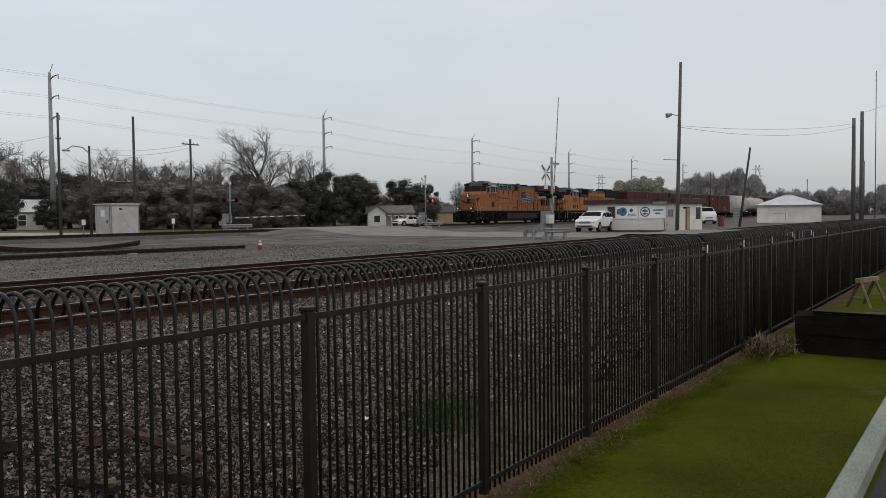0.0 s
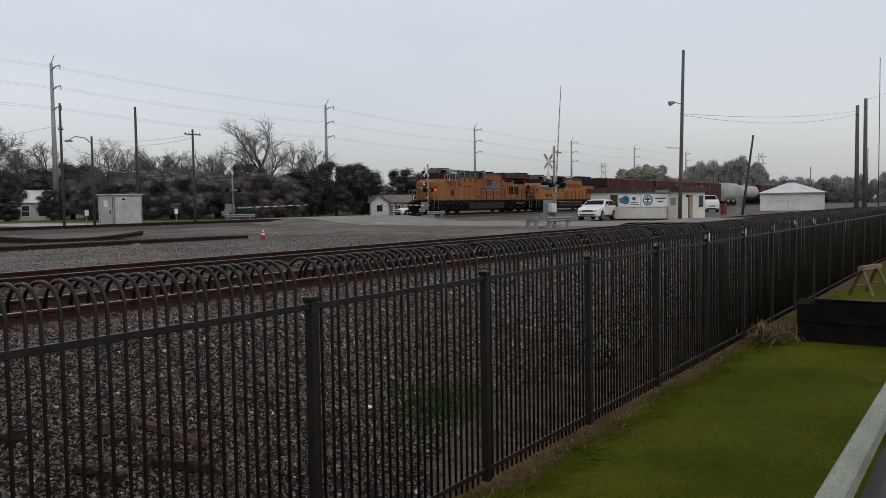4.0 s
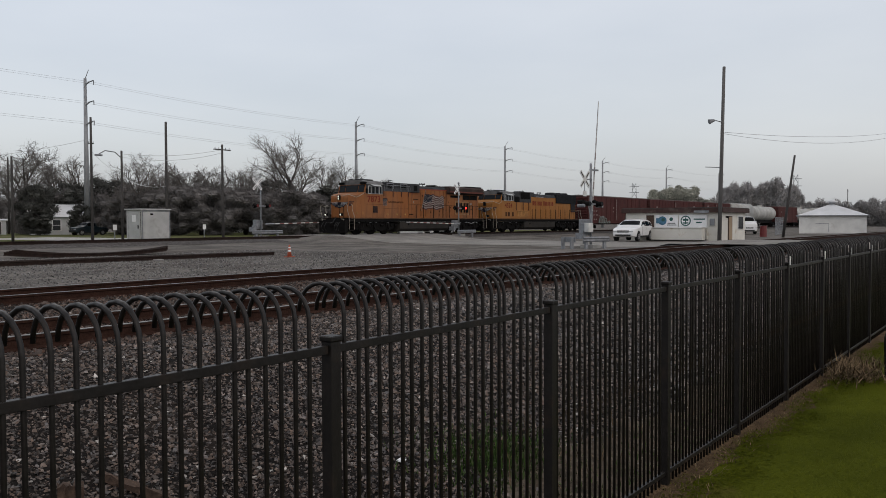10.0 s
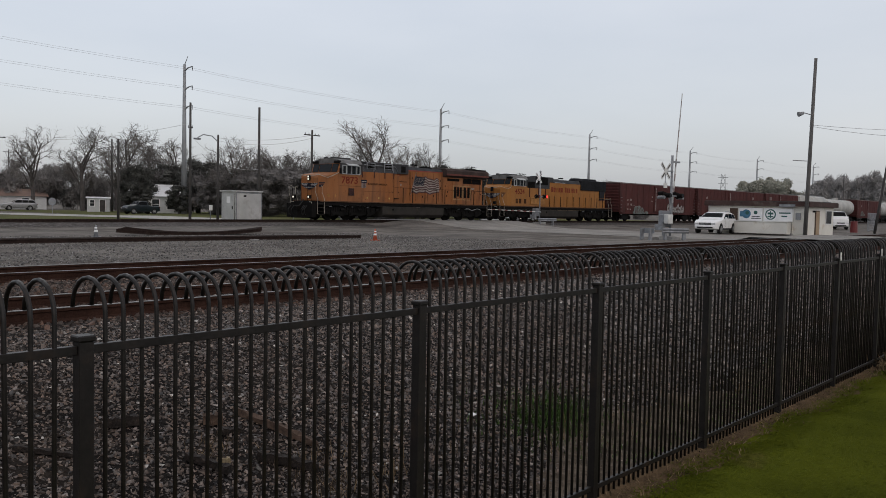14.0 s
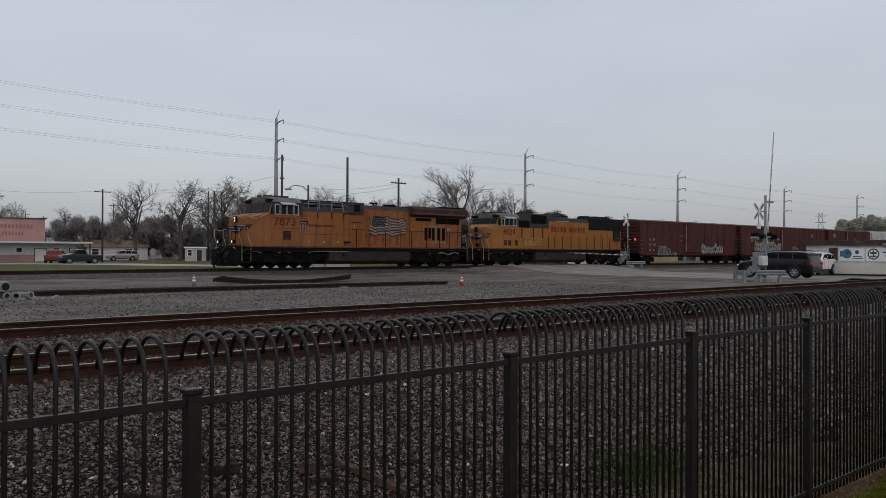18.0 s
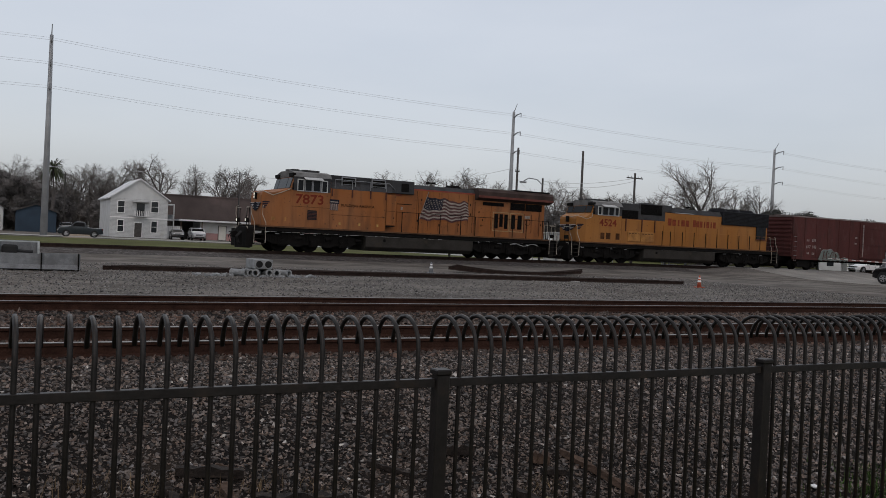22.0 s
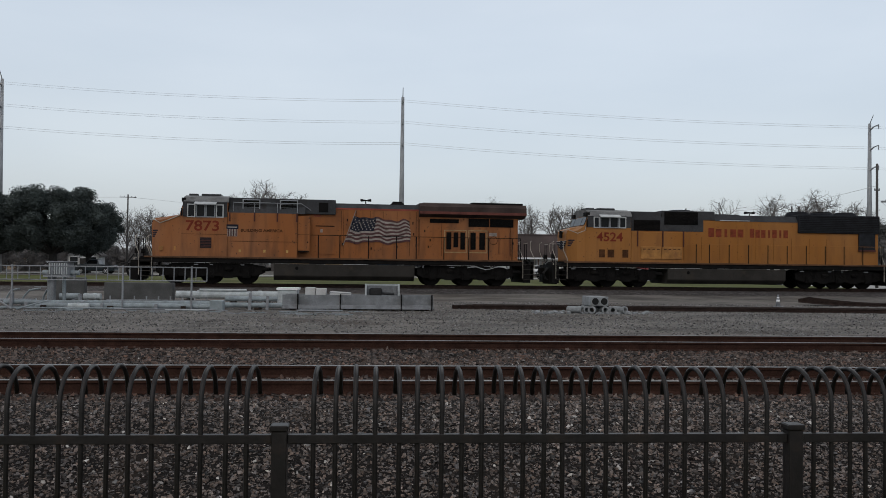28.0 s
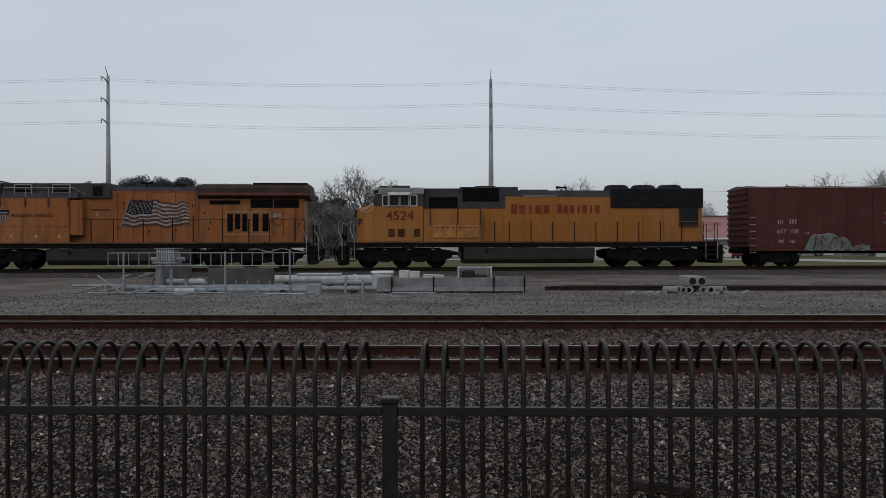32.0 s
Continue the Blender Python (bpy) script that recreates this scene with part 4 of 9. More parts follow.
def frame_and_gear(t, length, tank, trucks, paint, stair):
    part("frame", solid((1.0, -1.5, 1.1, length - 0.9, 1.5, 1.32)), "loco_dark", t, "dark underframe sill", bevel=0.02)
    part("walkway_edge", solid((1.3, -1.56, 1.34, length - 1.15, -1.46, 1.42), (1.3, 1.46, 1.34, length - 1.15, 1.56, 1.42)), "sill", t)
    part("walkway", solid((1.1, -1.46, 1.32, length - 0.95, 1.46, 1.395)), "loco_dark", t)
    bm = bmesh.new()
    prism(bm, [(-1.45, 0.45), (-1.48, 1.08), (1.48, 1.08), (1.45, 0.45), (1.15, 0.22), (-1.15, 0.22)], tank[0], tank[1], "x")
    tk = part("fuel_tank", bm, "tank_grey", t, "dusty grey fuel tank", bevel=0.03)
    part("filler_cap", rod([(tank[0] + 1.2, -1.5, 0.86), (tank[0] + 1.2, -1.46, 0.86)], 0.09, 10), "loco_dark", tk)
    part("air_reservoir", rod([(tank[1] - 2.6, -1.36, 1.2), (tank[1] - 0.2, -1.36, 1.2)], 0.1, 10), "loco_dark", t)
    rr = random.Random(int(length * 10))
    for x in trucks:
        tr = truck(t, x, 3, 1.85)
        # hoses, brake pipes and bright bits of hardware along the side frame
        for k in range(9):
            a = -2.5 + 0.58 * k + rr.uniform(-0.15, 0.15)
            part("brake_hose", rod([(a, -1.36, 1.1), (a + rr.uniform(-0.2, 0.2), -1.42, 0.85 + rr.uniform(-0.12, 0.1)), (a + rr.uniform(-0.3, 0.3), -1.4, 0.62)], 0.022, 5), "loco_dark", tr)
        for k in range(4):
            a = -2.2 + 1.2 * k + rr.uniform(-0.3, 0.3)
            part("fitting", solid((a, -1.41, 0.98, a + rr.uniform(0.08, 0.3), -1.38, 1.02)), "galvanised", tr)
    for x, d in ((0.0, 1), (length, -1)):
        x_ = x + d * 0.22
        part("coupler", solid((min(x_, x + d * 0.9), -0.12, 0.74, max(x_, x + d * 0.9), 0.12, 1.0), (min(x_, x_ + d * 0.28), -0.2, 0.7, max(x_, x_ + d * 0.28), 0.2, 1.04)), "loco_dark", t, bevel=0.03)
        bm = bmesh.new()
        a, b = x + d * 0.62, x + d * 1.0
        prism(bm, [(min(a, b), 0.2), (max(a, b), 0.2), (max(a, b), 1.2), (min(a, b), 1.2)], -1.45, 1.45)
        pl = part("pilot", bm, "loco_dark", t)
        for s in (-0.9, -0.72, -0.55, 0.55, 0.9):
            part("air_hose", rod([(x + d * 0.55, s, 1.05), (x + d * 0.3, s, 0.75), (x + d * 0.4, s, 0.42), (x + d * 0.5, s * 0.9, 0.36)], 0.03, 6), "tyre", pl)
        part("control_cable", rod([(x + d * 0.6, -0.5, 1.5), (x + d * 0.25, -0.45, 1.05), (x - d * 0.05, -0.4, 0.98)], 0.035, 6), "tyre", pl)
    bm = bmesh.new()
    prism(bm, [(0.44, 0.0), (0.62, -0.7), (0.85, -1.25), (0.95, -1.25), (0.95, 1.25), (0.85, 1.25), (0.62, 0.7)], 0.14, 0.95, "z")
    pw = part("snow_plow", bm, "loco_dark", t, "scuffed black snow plough")
    for s in (-1, 1):
        part("plow_grip", rod([(0.78, s * 1.25, 0.95), (0.74, s * 1.2, 1.3), (0.8, s * 0.9, 1.32)], 0.025, 6), "rail_cream", pw)
    for x0 in stair:
        for s in (-1, 1):
            steps(t, x0, x0 + 0.6, s)
    for x in (0.85, length - 0.75):
        for y in (-1.1, -0.65, 0.65, 1.1):
            part("end_rail_post", rail_run([(x, y, 1.35), (x, y, 2.4)]), "loco_dark", t)
        part("end_rail", rail_run([(x, -1.15, 2.38), (x, -0.5, 2.38)]), "rail_cream", t)
        part("end_rail", rail_run([(x, 0.5, 2.38), (x, 1.15, 2.38)]), "rail_cream", t)


def side_rail(t, xs, z, r=0.028):
    for x in xs:
        part("rail_post", rail_run([(x, -1.5, 1.4), (x, -1.5, z)], r), "loco_dark", t)


def wide_cab_locomotive(at_s):
    L = 22.3
    t = thing("locomotive", "leading yellow diesel locomotive with grey roof and painted flag", "locomotive")
    frame_and_gear(t, L, (7.8, 15.25), (4.55, 18.1), "yellow", (1.06, 21.25))
    nose_and_cab(t, "yellow", (3.0, 5.42), 4.3, 4.62, ((3.4, 3.78), (3.84, 4.28), (4.32, 4.78), (4.84, 5.2)), (3.44, 4.12))
    cabn = part("auxiliary_cabinet", solid((5.42, -1.5, 1.4, 9.02, 1.5, 3.74)), "yellow", t, "yellow equipment cabinet", bevel=0.02)
    part("square_vent", solid((10.1, -1.262, 3.86, 10.6, -1.241, 4.36)), "loco_dark", t, "dark square vent")
    cap = part("upper_hood", solid((5.46, -1.24, 3.74, 11.0, 1.24, 4.52)), "loco_grey", t, "grey blower housing", bevel=0.03)
    bm = bmesh.new()
    prism(bm, [(-1.24, 3.74), (-1.5, 3.72), (-1.24, 4.1)], 5.46, 9.4, "x")
    part("eave_slope", bm, "loco_grey", cap)
    for a, b in ((6.2, 7.0), (8.12, 8.95)):
        w = window(cap, a, b, 3.9, 4.4, -1.3, "galvanised", "vent", "loco_dark", 0.04)
        for k in range(2):
            part("vent_bar", solid((a, -1.35, 4.02 + 0.17 * k, b, -1.33, 4.04 + 0.17 * k)), "galvanised", w)
    part("roof_handrail", rail_run([(5.7, -1.46, 3.8), (5.7, -1.46, 4.26), (9.2, -1.46, 4.26), (9.75, -1.2, 3.9)], 0.022), "galvanised", cap, "thin grey roof handrail")
    for x in (6.78, 7.95, 8.98):
        part("rail_stay", rail_run([(x, -1.46, 3.74), (x, -1.46, 4.26)], 0.018), "galvanised", cap)
    for x in (5.52, 6.78, 7.95, 8.96):
        part("drain_pipe", solid((x - 0.035, -1.55, 3.28, x + 0.035, -1.5, 3.74)), "dark_brown", cap)
    sb = part("step_box", solid((9.02, -1.48, 1.78, 9.65, -1.05, 3.62)), "yellow", t, bevel=0.02)
    line_on(sb, 9.04, 2.62, 9.62, 2.62, -1.48)
    part("foot_ledge", solid((9.05, -1.54, 1.7, 9.6, -1.3, 1.76)), "loco_dark", sb)
    part("hinge", solid((9.5, -1.5, 2.2, 9.57, -1.48, 2.27)), "loco_dark", sb)
    hood = part("engine_hood", solid((9.02, -1.05, 1.4, 15.5, 1.05, 4.12)), "yellow", t, "yellow engine hood", bevel=0.02)
    bm = bmesh.new()
    prism(bm, [(-1.06, 4.12), (-0.82, 4.38), (0.82, 4.38), (1.06, 4.12)], 11.0, 15.6, "x")
    part("hood_roof", bm, "loco_grey", hood)
    for k in range(3):
        bm = bmesh.new()
        o = 0.13 * k
        prism(bm, [(9.66 + o, 3.98), (9.74 + o, 3.98), (9.98 + o, 3.62), (9.9 + o, 3.62)], -1.075, -1.05)
        part("red_flash", bm, "red_band", hood, "short slanting red flash")
    part("intake", solid((10.18, -1.08, 3.74, 10.74, -1.05, 4.26)), "loco_dark", hood)
    part("red_line", solid((11.0, -1.07, 4.04, 15.5, -1.05, 4.12)), "red_band", hood)
    for x in (11.3, 11.42, 12.1, 12.85, 13.55, 14.3, 15.0, 15.35):
        line_on(hood, x, 1.6, x, 3.98, -1.05, 0.018, "soot", "door_seam")
    d = part("hood_door", solid((9.95, -1.075, 1.62, 10.95, -1.05, 3.1)), "yellow", hood)
    line_on(d, 9.95, 3.1, 10.95, 3.1, -1.075, 0.05, "loco_dark")
    part("sticker", solid((10.2, -1.085, 2.78, 10.32, -1.075, 2.96)), "flag_white", d)
    for x, z in ((11.6, 3.4), (12.0, 2.2), (13.4, 3.5), (14.3, 2.0), (15.15, 3.3), (15.2, 2.7), (12.9, 1.9), (11.35, 2.1)):
        part("door_latch", solid((x, -1.085, z, x + 0.05, -1.05, z + 0.14)), "loco_dark", hood)
    flag(hood, 11.48, 15.02, 2.18, 3.84, -1.085)
    ex = part("exhaust_port", solid((14.05, -0.5, 4.36, 14.75, 0.5, 4.5)), "loco_dark", hood, bevel=0.04)
    part("exhaust_lip", solid((14.15, -0.4, 4.5, 14.65, 0.4, 4.58)), "loco_dark", ex)
    horn = part("horn", rod([(12.65, -0.3, 4.36), (12.65, -0.3, 4.56)], 0.03), "loco_dark", hood)
    for dx, dy, r in ((-0.3, -0.12, 0.07), (0.3, 0.0, 0.085), (-0.26, 0.12, 0.07)):
        part("trumpet", rod([(12.65, -0.3 + dy, 4.6), (12.65 + dx, -0.3 + dy, 4.62)], 0.03, 8, r), "loco_dark", horn)
    rad = part("radiator_cab", solid((15.5, -1.07, 1.4, 21.05, 1.07, 3.84)), "yellow", t, "soot-darkened yellow radiator cab", bevel=0.02)
    bm = bmesh.new()
    prism(bm, [(-1.07, 3.72), (-1.5, 3.92), (-1.5, 4.28), (-1.3, 4.46), (1.3, 4.46), (1.5, 4.28), (1.5, 3.92), (1.07, 3.72)], 15.5, 21.42, "x")
    wingr = part("radiator_wing", bm, "radiator_brown", rad, "flared brown-grey radiator roof with a faded red lower edge")
    part("wing_edge", solid((15.5, -1.52, 3.88, 21.42, -1.5, 4.02)), "faded_red", wingr)
    part("wing_roof", solid((15.7, -1.28, 4.44, 18.3, 1.28, 4.5)), "roof_house", wingr)
    part("wing_roof", solid((18.4, -1.3, 4.44, 21.25, 1.3, 4.56)), "loco_dark", wingr)
    grille(rad, 16.1, 17.7, 3.42, 3.64, -1.072, 5, "wing_screen")
    for a, b in ((18.25, 19.4), (19.46, 20.78)):
        grille(rad, a, b, 3.24, 3.7, -1.075, 9, "wing_screen")
    for a, b, slots in ((16.95, 18.12, ((17.02, 17.3), (17.42, 17.68), (17.8, 18.06))), (18.3, 19.26, ((18.36, 18.66), (18.86, 19.18)))):
        fr = window(rad, a, b, 1.85, 3.0, -1.072, "door_edge", "door_frame", "yellow", 0.03)
        for i, (p, q) in enumerate(slots):
            grille(fr, p, q, 1.98 if i != 1 or len(slots) == 2 else 2.1, 2.92, -1.09, 12)
    cd = part("access_door", solid((19.36, -1.1, 1.78, 19.96, -1.07, 3.02)), "yellow", rad, "hood door with a round emblem")
    ring = bmesh.new()
    pts = [(19.66 + 0.22 * math.cos(a), -1.105, 2.5 + 0.22 * math.sin(a)) for a in [2 * math.pi * k / 20 for k in range(21)]]
    tube(ring, pts, 0.018, 5)
    part("round_emblem", ring, "soot", cd)
    part("sticker", solid((19.42, -1.112, 2.74, 19.84, -1.1, 2.92)), "flag_white", cd)
    for p, q in ((19.36, 19.36), (19.95, 19.95)):
        line_on(cd, p, 1.78, q, 3.02, -1.1, 0.02, "dark_brown")
    d2 = part("access_door", solid((20.0, -1.095, 1.8, 20.55, -1.07, 2.95)), "yellow", rad)
    line_on(d2, 20.54, 1.8, 20.54, 2.95, -1.095, 0.02, "dark_brown")
    for x, z in ((15.8, 2.9), (16.1, 2.4), (16.0, 2.05), (20.75, 2.3)):
        part("door_latch", solid((x, -1.095, z, x + 0.06, -1.07, z + 0.12)), "loco_dark", rad)
    for x in (15.52, 16.75, 20.62):
        line_on(rad, x, 1.6, x, 3.6, -1.07, 0.02, "soot", "door_seam")
    posts = [10.1, 11.23, 12.75, 14.25, 15.32, 16.83, 18.2, 19.3, 20.62, 21.1]
    side_rail(t, posts, 2.62)
    part("side_handrail", rail_run([(9.7, -1.5, 2.62), (21.12, -1.5, 2.62)], 0.018), "loco_dark", t)
    lettering(t, "7873", 4.17, 2.98, -1.545, 0.73, squash=1.2, bold=0.014, name="road_number")
    sh = part("shield", solid((5.41, -1.515, 2.48, 5.92, -1.5, 2.9)), "flag_white", t, "plain shield emblem in red, white and blue")
    part("shield_top", solid((5.36, -1.53, 2.86, 5.97, -1.516, 3.1)), "blue_mark", sh)
    part("shield_band", solid((5.42, -1.535, 2.93, 5.91, -1.53, 2.99)), "flag_white", sh)
    for k in range(4):
        part("shield_bar", solid((5.44 + 0.13 * k, -1.525, 2.49, 5.5 + 0.13 * k, -1.516, 2.86)), "flag_red", sh)
    lettering(t, "BUILDING AMERICA", 7.16, 2.8, -1.512, 0.2, "soot", 1.2, 0.005, "slogan")
    vp = part("vent_panel", solid((4.06, -1.56, 1.86, 4.62, -1.53, 2.4)), "sooty_grille", t, "dark louvred vent")
    for k in range(6):
        part("louvre", solid((4.08, -1.575, 1.9 + 0.08 * k, 4.6, -1.56, 1.93 + 0.08 * k)), "dark_brown", vp)
    line_on(t, 3.1, 2.56, 5.4, 2.56, -1.53)
    line_on(cabn, 5.5, 2.22, 8.98, 2.22, -1.5)
    line_on(cabn, 8.99, 1.45, 8.99, 3.6, -1.5)
    for x in (6.0, 7.25, 8.42):
        part("step_light", solid((x, -1.515, 1.66, x + 0.12, -1.5, 1.8)), "cream", cabn)
    for x in (2.0, 2.75):
        part("jack_pad", solid((x, -1.5, 1.72, x + 0.2, -1.44, 1.92)), "battery_paint", t)
    part("cable", rod([(18.15 + 0.25 * k, -1.42, 0.98 + 0.08 * math.sin(k * 1.1)) for k in range(10)], 0.02, 6), "rail_pale", t, "loose pale cable")
    rolling.append((t, at_s, (4.55, 18.1)))
    return t


def long_hood_locomotive(at_s):
    L = 22.05
    t = thing("locomotive", "brighter yellow diesel locomotive with dark radiator grilles, second in the train", "locomotive")
    frame_and_gear(t, L, (7.3, 14.4), (4.0, 17.8), "yellow2", (0.82, 20.5))
    nose_and_cab(t, "yellow2", (2.42, 5.12), 4.02, 4.36, ((2.95, 3.27), (3.32, 3.84), (3.88, 4.36), (4.42, 4.8)), (3.3, 3.92), 1.5, False)
    hood = part("engine_hood", solid((5.12, -1.0, 1.4, 20.48, 1.0, 3.86)), "yellow2", t, "yellow engine hood", bevel=0.02)
    part("equipment_cabinet", solid((5.14, -1.46, 1.4, 8.2, -1.0, 3.12)), "yellow2", t, bevel=0.02)
    bm = bmesh.new()
    prism(bm, [(-1.02, 3.84), (-0.8, 4.2), (0.8, 4.2), (1.02, 3.84)], 10.3, 15.4, "x")
    part("hood_roof", bm, "loco_grey", hood)
    part("sooty_band", solid((5.14, -1.012, 3.2, 9.6, -1.0, 4.0)), "loco_grey", hood, "sooty grey upper hood")
    part("drip_rail", solid((10.6, -1.03, 3.86, 12.4, -1.0, 3.9)), "rail_pale", hood)
    part("roof_box", solid((5.16, -0.98, 3.86, 7.1, 0.98, 4.3)), "loco_grey", hood, bevel=0.03)
    grille(hood, 5.45, 7.0, 3.22, 3.82, -1.018, 9)
    part("dynamic_brake_box", solid((7.12, -1.0, 3.86, 10.3, 1.0, 4.38)), "loco_grey", hood, bevel=0.04)
    grille(hood, 7.26, 9.26, 3.58, 4.32, -1.016, 9)
    rad = part("radiator_housing", solid((15.38, -1.12, 3.24, 20.5, 1.12, 4.3)), "sooty_grille", t, "dark radiator housing", bevel=0.03)
    for k in range(9):
        part("screen_bar", solid((15.45, -1.135, 3.32 + 0.105 * k, 20.42, -1.12, 3.345 + 0.105 * k)), "loco_dark", rad)
    low = part("lower_grille", solid((19.2, -1.1, 2.3, 20.22, -1.0, 3.24)), "sooty_grille", rad)
    part("grille_sill", solid((19.18, -1.12, 2.22, 20.24, -1.0, 2.3)), "dark_brown", low)
    for x in (15.95, 17.45, 18.95):
        fan = part("roof_fan", rod([(x, 0, 4.28), (x, 0, 4.42), (x, 0, 4.5)], 0.7, 20, 0.6), "sooty_grille", rad)
        part("fan_cap", rod([(x, 0, 4.5), (x, 0, 4.53)], 0.5, 16), "loco_dark", fan)
    part("roof_fan", rod([(8.6, 0, 4.37), (8.6, 0, 4.47)], 0.6, 18), "loco_grey", hood)
    horn = part("horn", rod([(12.8, -0.25, 4.18), (12.8, -0.25, 4.36)], 0.03), "loco_dark", hood)
    for dx, dy in ((-0.3, -0.12), (0.3, 0.0), (-0.26, 0.12)):
        part("trumpet", rod([(12.8, -0.25 + dy, 4.4), (12.8 + dx, -0.25 + dy, 4.4)], 0.03, 8, 0.075), "loco_dark", horn)
    part("blower_duct", solid((10.5, -0.6, 4.18, 12.0, 0.6, 4.26)), "loco_grey", hood)
    # the railway's name stands as two rows of plain red bars
    for x0, x1, n in ((9.88, 12.1, 5), (12.4, 14.82, 7)):
        step = (x1 - x0) / n
        for k in range(n):
            thin = (n == 5 and k == 2) or (n == 7 and k in (3, 5))
            a = x0 + step * k + (0.12 if thin else 0.03)
            part("name_bar", solid((a, -1.012, 2.92, a + step * (0.34 if thin else 0.78), -1.0, 3.44 if k == 0 else 3.38)), "faded_letters", t)
    lettering(t, "4524", 3.88, 2.78, -1.515, 0.68, squash=1.12, bold=0.012, name="road_number")
    for a, b in ((3.26, 3.6), (3.76, 4.14), (4.62, 4.96)):
        part("faded_panel", solid((a, -1.512, 1.66, b, -1.5, 2.1)), "soot", t)
    for a in (5.7, 6.92):
        bx = part("battery_box", solid((a, -1.52, 1.6, a + 1.19, -1.44, 2.3)), "battery_paint", t, "pale cream battery box door", bevel=0.015)
        for k in range(4):
            part("louvre", solid((a + 0.12 + 0.27 * k, -1.532, 2.13, a + 0.27 + 0.27 * k, -1.52, 2.18)), "soot", bx)
    for k in range(11):
        xx = 8.4 + 1.1 * k
        line_on(hood, xx, 1.6, xx, 2.9, -1.0, 0.016, "yellow_shade", "door_seam")
    side_rail(t, [8.96, 9.75] + [10.93 + 1.175 * k for k in range(9)], 2.47)
    part("side_handrail", rail_run([(8.2, -1.5, 2.47), (20.4, -1.5, 2.47)], 0.011), "yellow2", t)
    for x in (5.5, 6.98, 8.2):
        part("tall_post", solid((x - 0.03, -1.53, 2.3, x + 0.03, -1.47, 3.2)), "dark_brown", t)
    rolling.append((t, at_s, (4.0, 17.8)))
    return t


def wave_tag(parent, x0, x1, z0, z1, y, mat, seed):
    """A painted patch with a rolling upper edge, and dark letter strokes on it."""
    rr = random.Random(seed)
    bm = bmesh.new()
    n = 24
    w = x1 - x0
    crest = lambda u: z0 + (z1 - z0) * (0.28 + 0.72 * math.sin(math.pi * min(1, u * 1.25 + 0.12)) ** 0.5 * (1 - 0.35 * u) + 0.05 * math.sin(u * 23))
    lo = [bm.verts.new((x0 + w * k / n, y, z0 + 0.03 * math.sin(k * 1.7))) for k in range(n + 1)]
    hi = [bm.verts.new((x0 + w * (0.1 + 0.88 * k / n), y, crest(k / n))) for k in range(n + 1)]
    for k in range(n):
        bm.faces.new((lo[k], lo[k + 1], hi[k + 1], hi[k]))
    patch = part("painted_tag", bm, mat, parent, "sprayed patch of paint with a rolling edge")
    edge = [(x0 + w * (0.1 + 0.88 * k / n), y - 0.004, crest(k / n)) for k in range(n + 1)]
    part("tag_outline", rod(edge, 0.02, 4), "tag_grey", patch)
    for k in range(6):
        a = x0 + w * (0.16 + 0.13 * k)
        zt = crest((a - x0) / w) - 0.12
        pts = [(a + rr.uniform(-0.05, 0.05), y - 0.004, z0 + 0.1), (a + rr.uniform(-0.1, 0.1), y - 0.004, (z0 + zt) / 2), (a + rr.uniform(-0.05, 0.12), y - 0.004, zt), (a + rr.uniform(0.14, 0.28), y - 0.004, zt - rr.uniform(0.05, 0.3))]
        part("tag_stroke", rod(pts, 0.026, 4), "boxcar", patch)


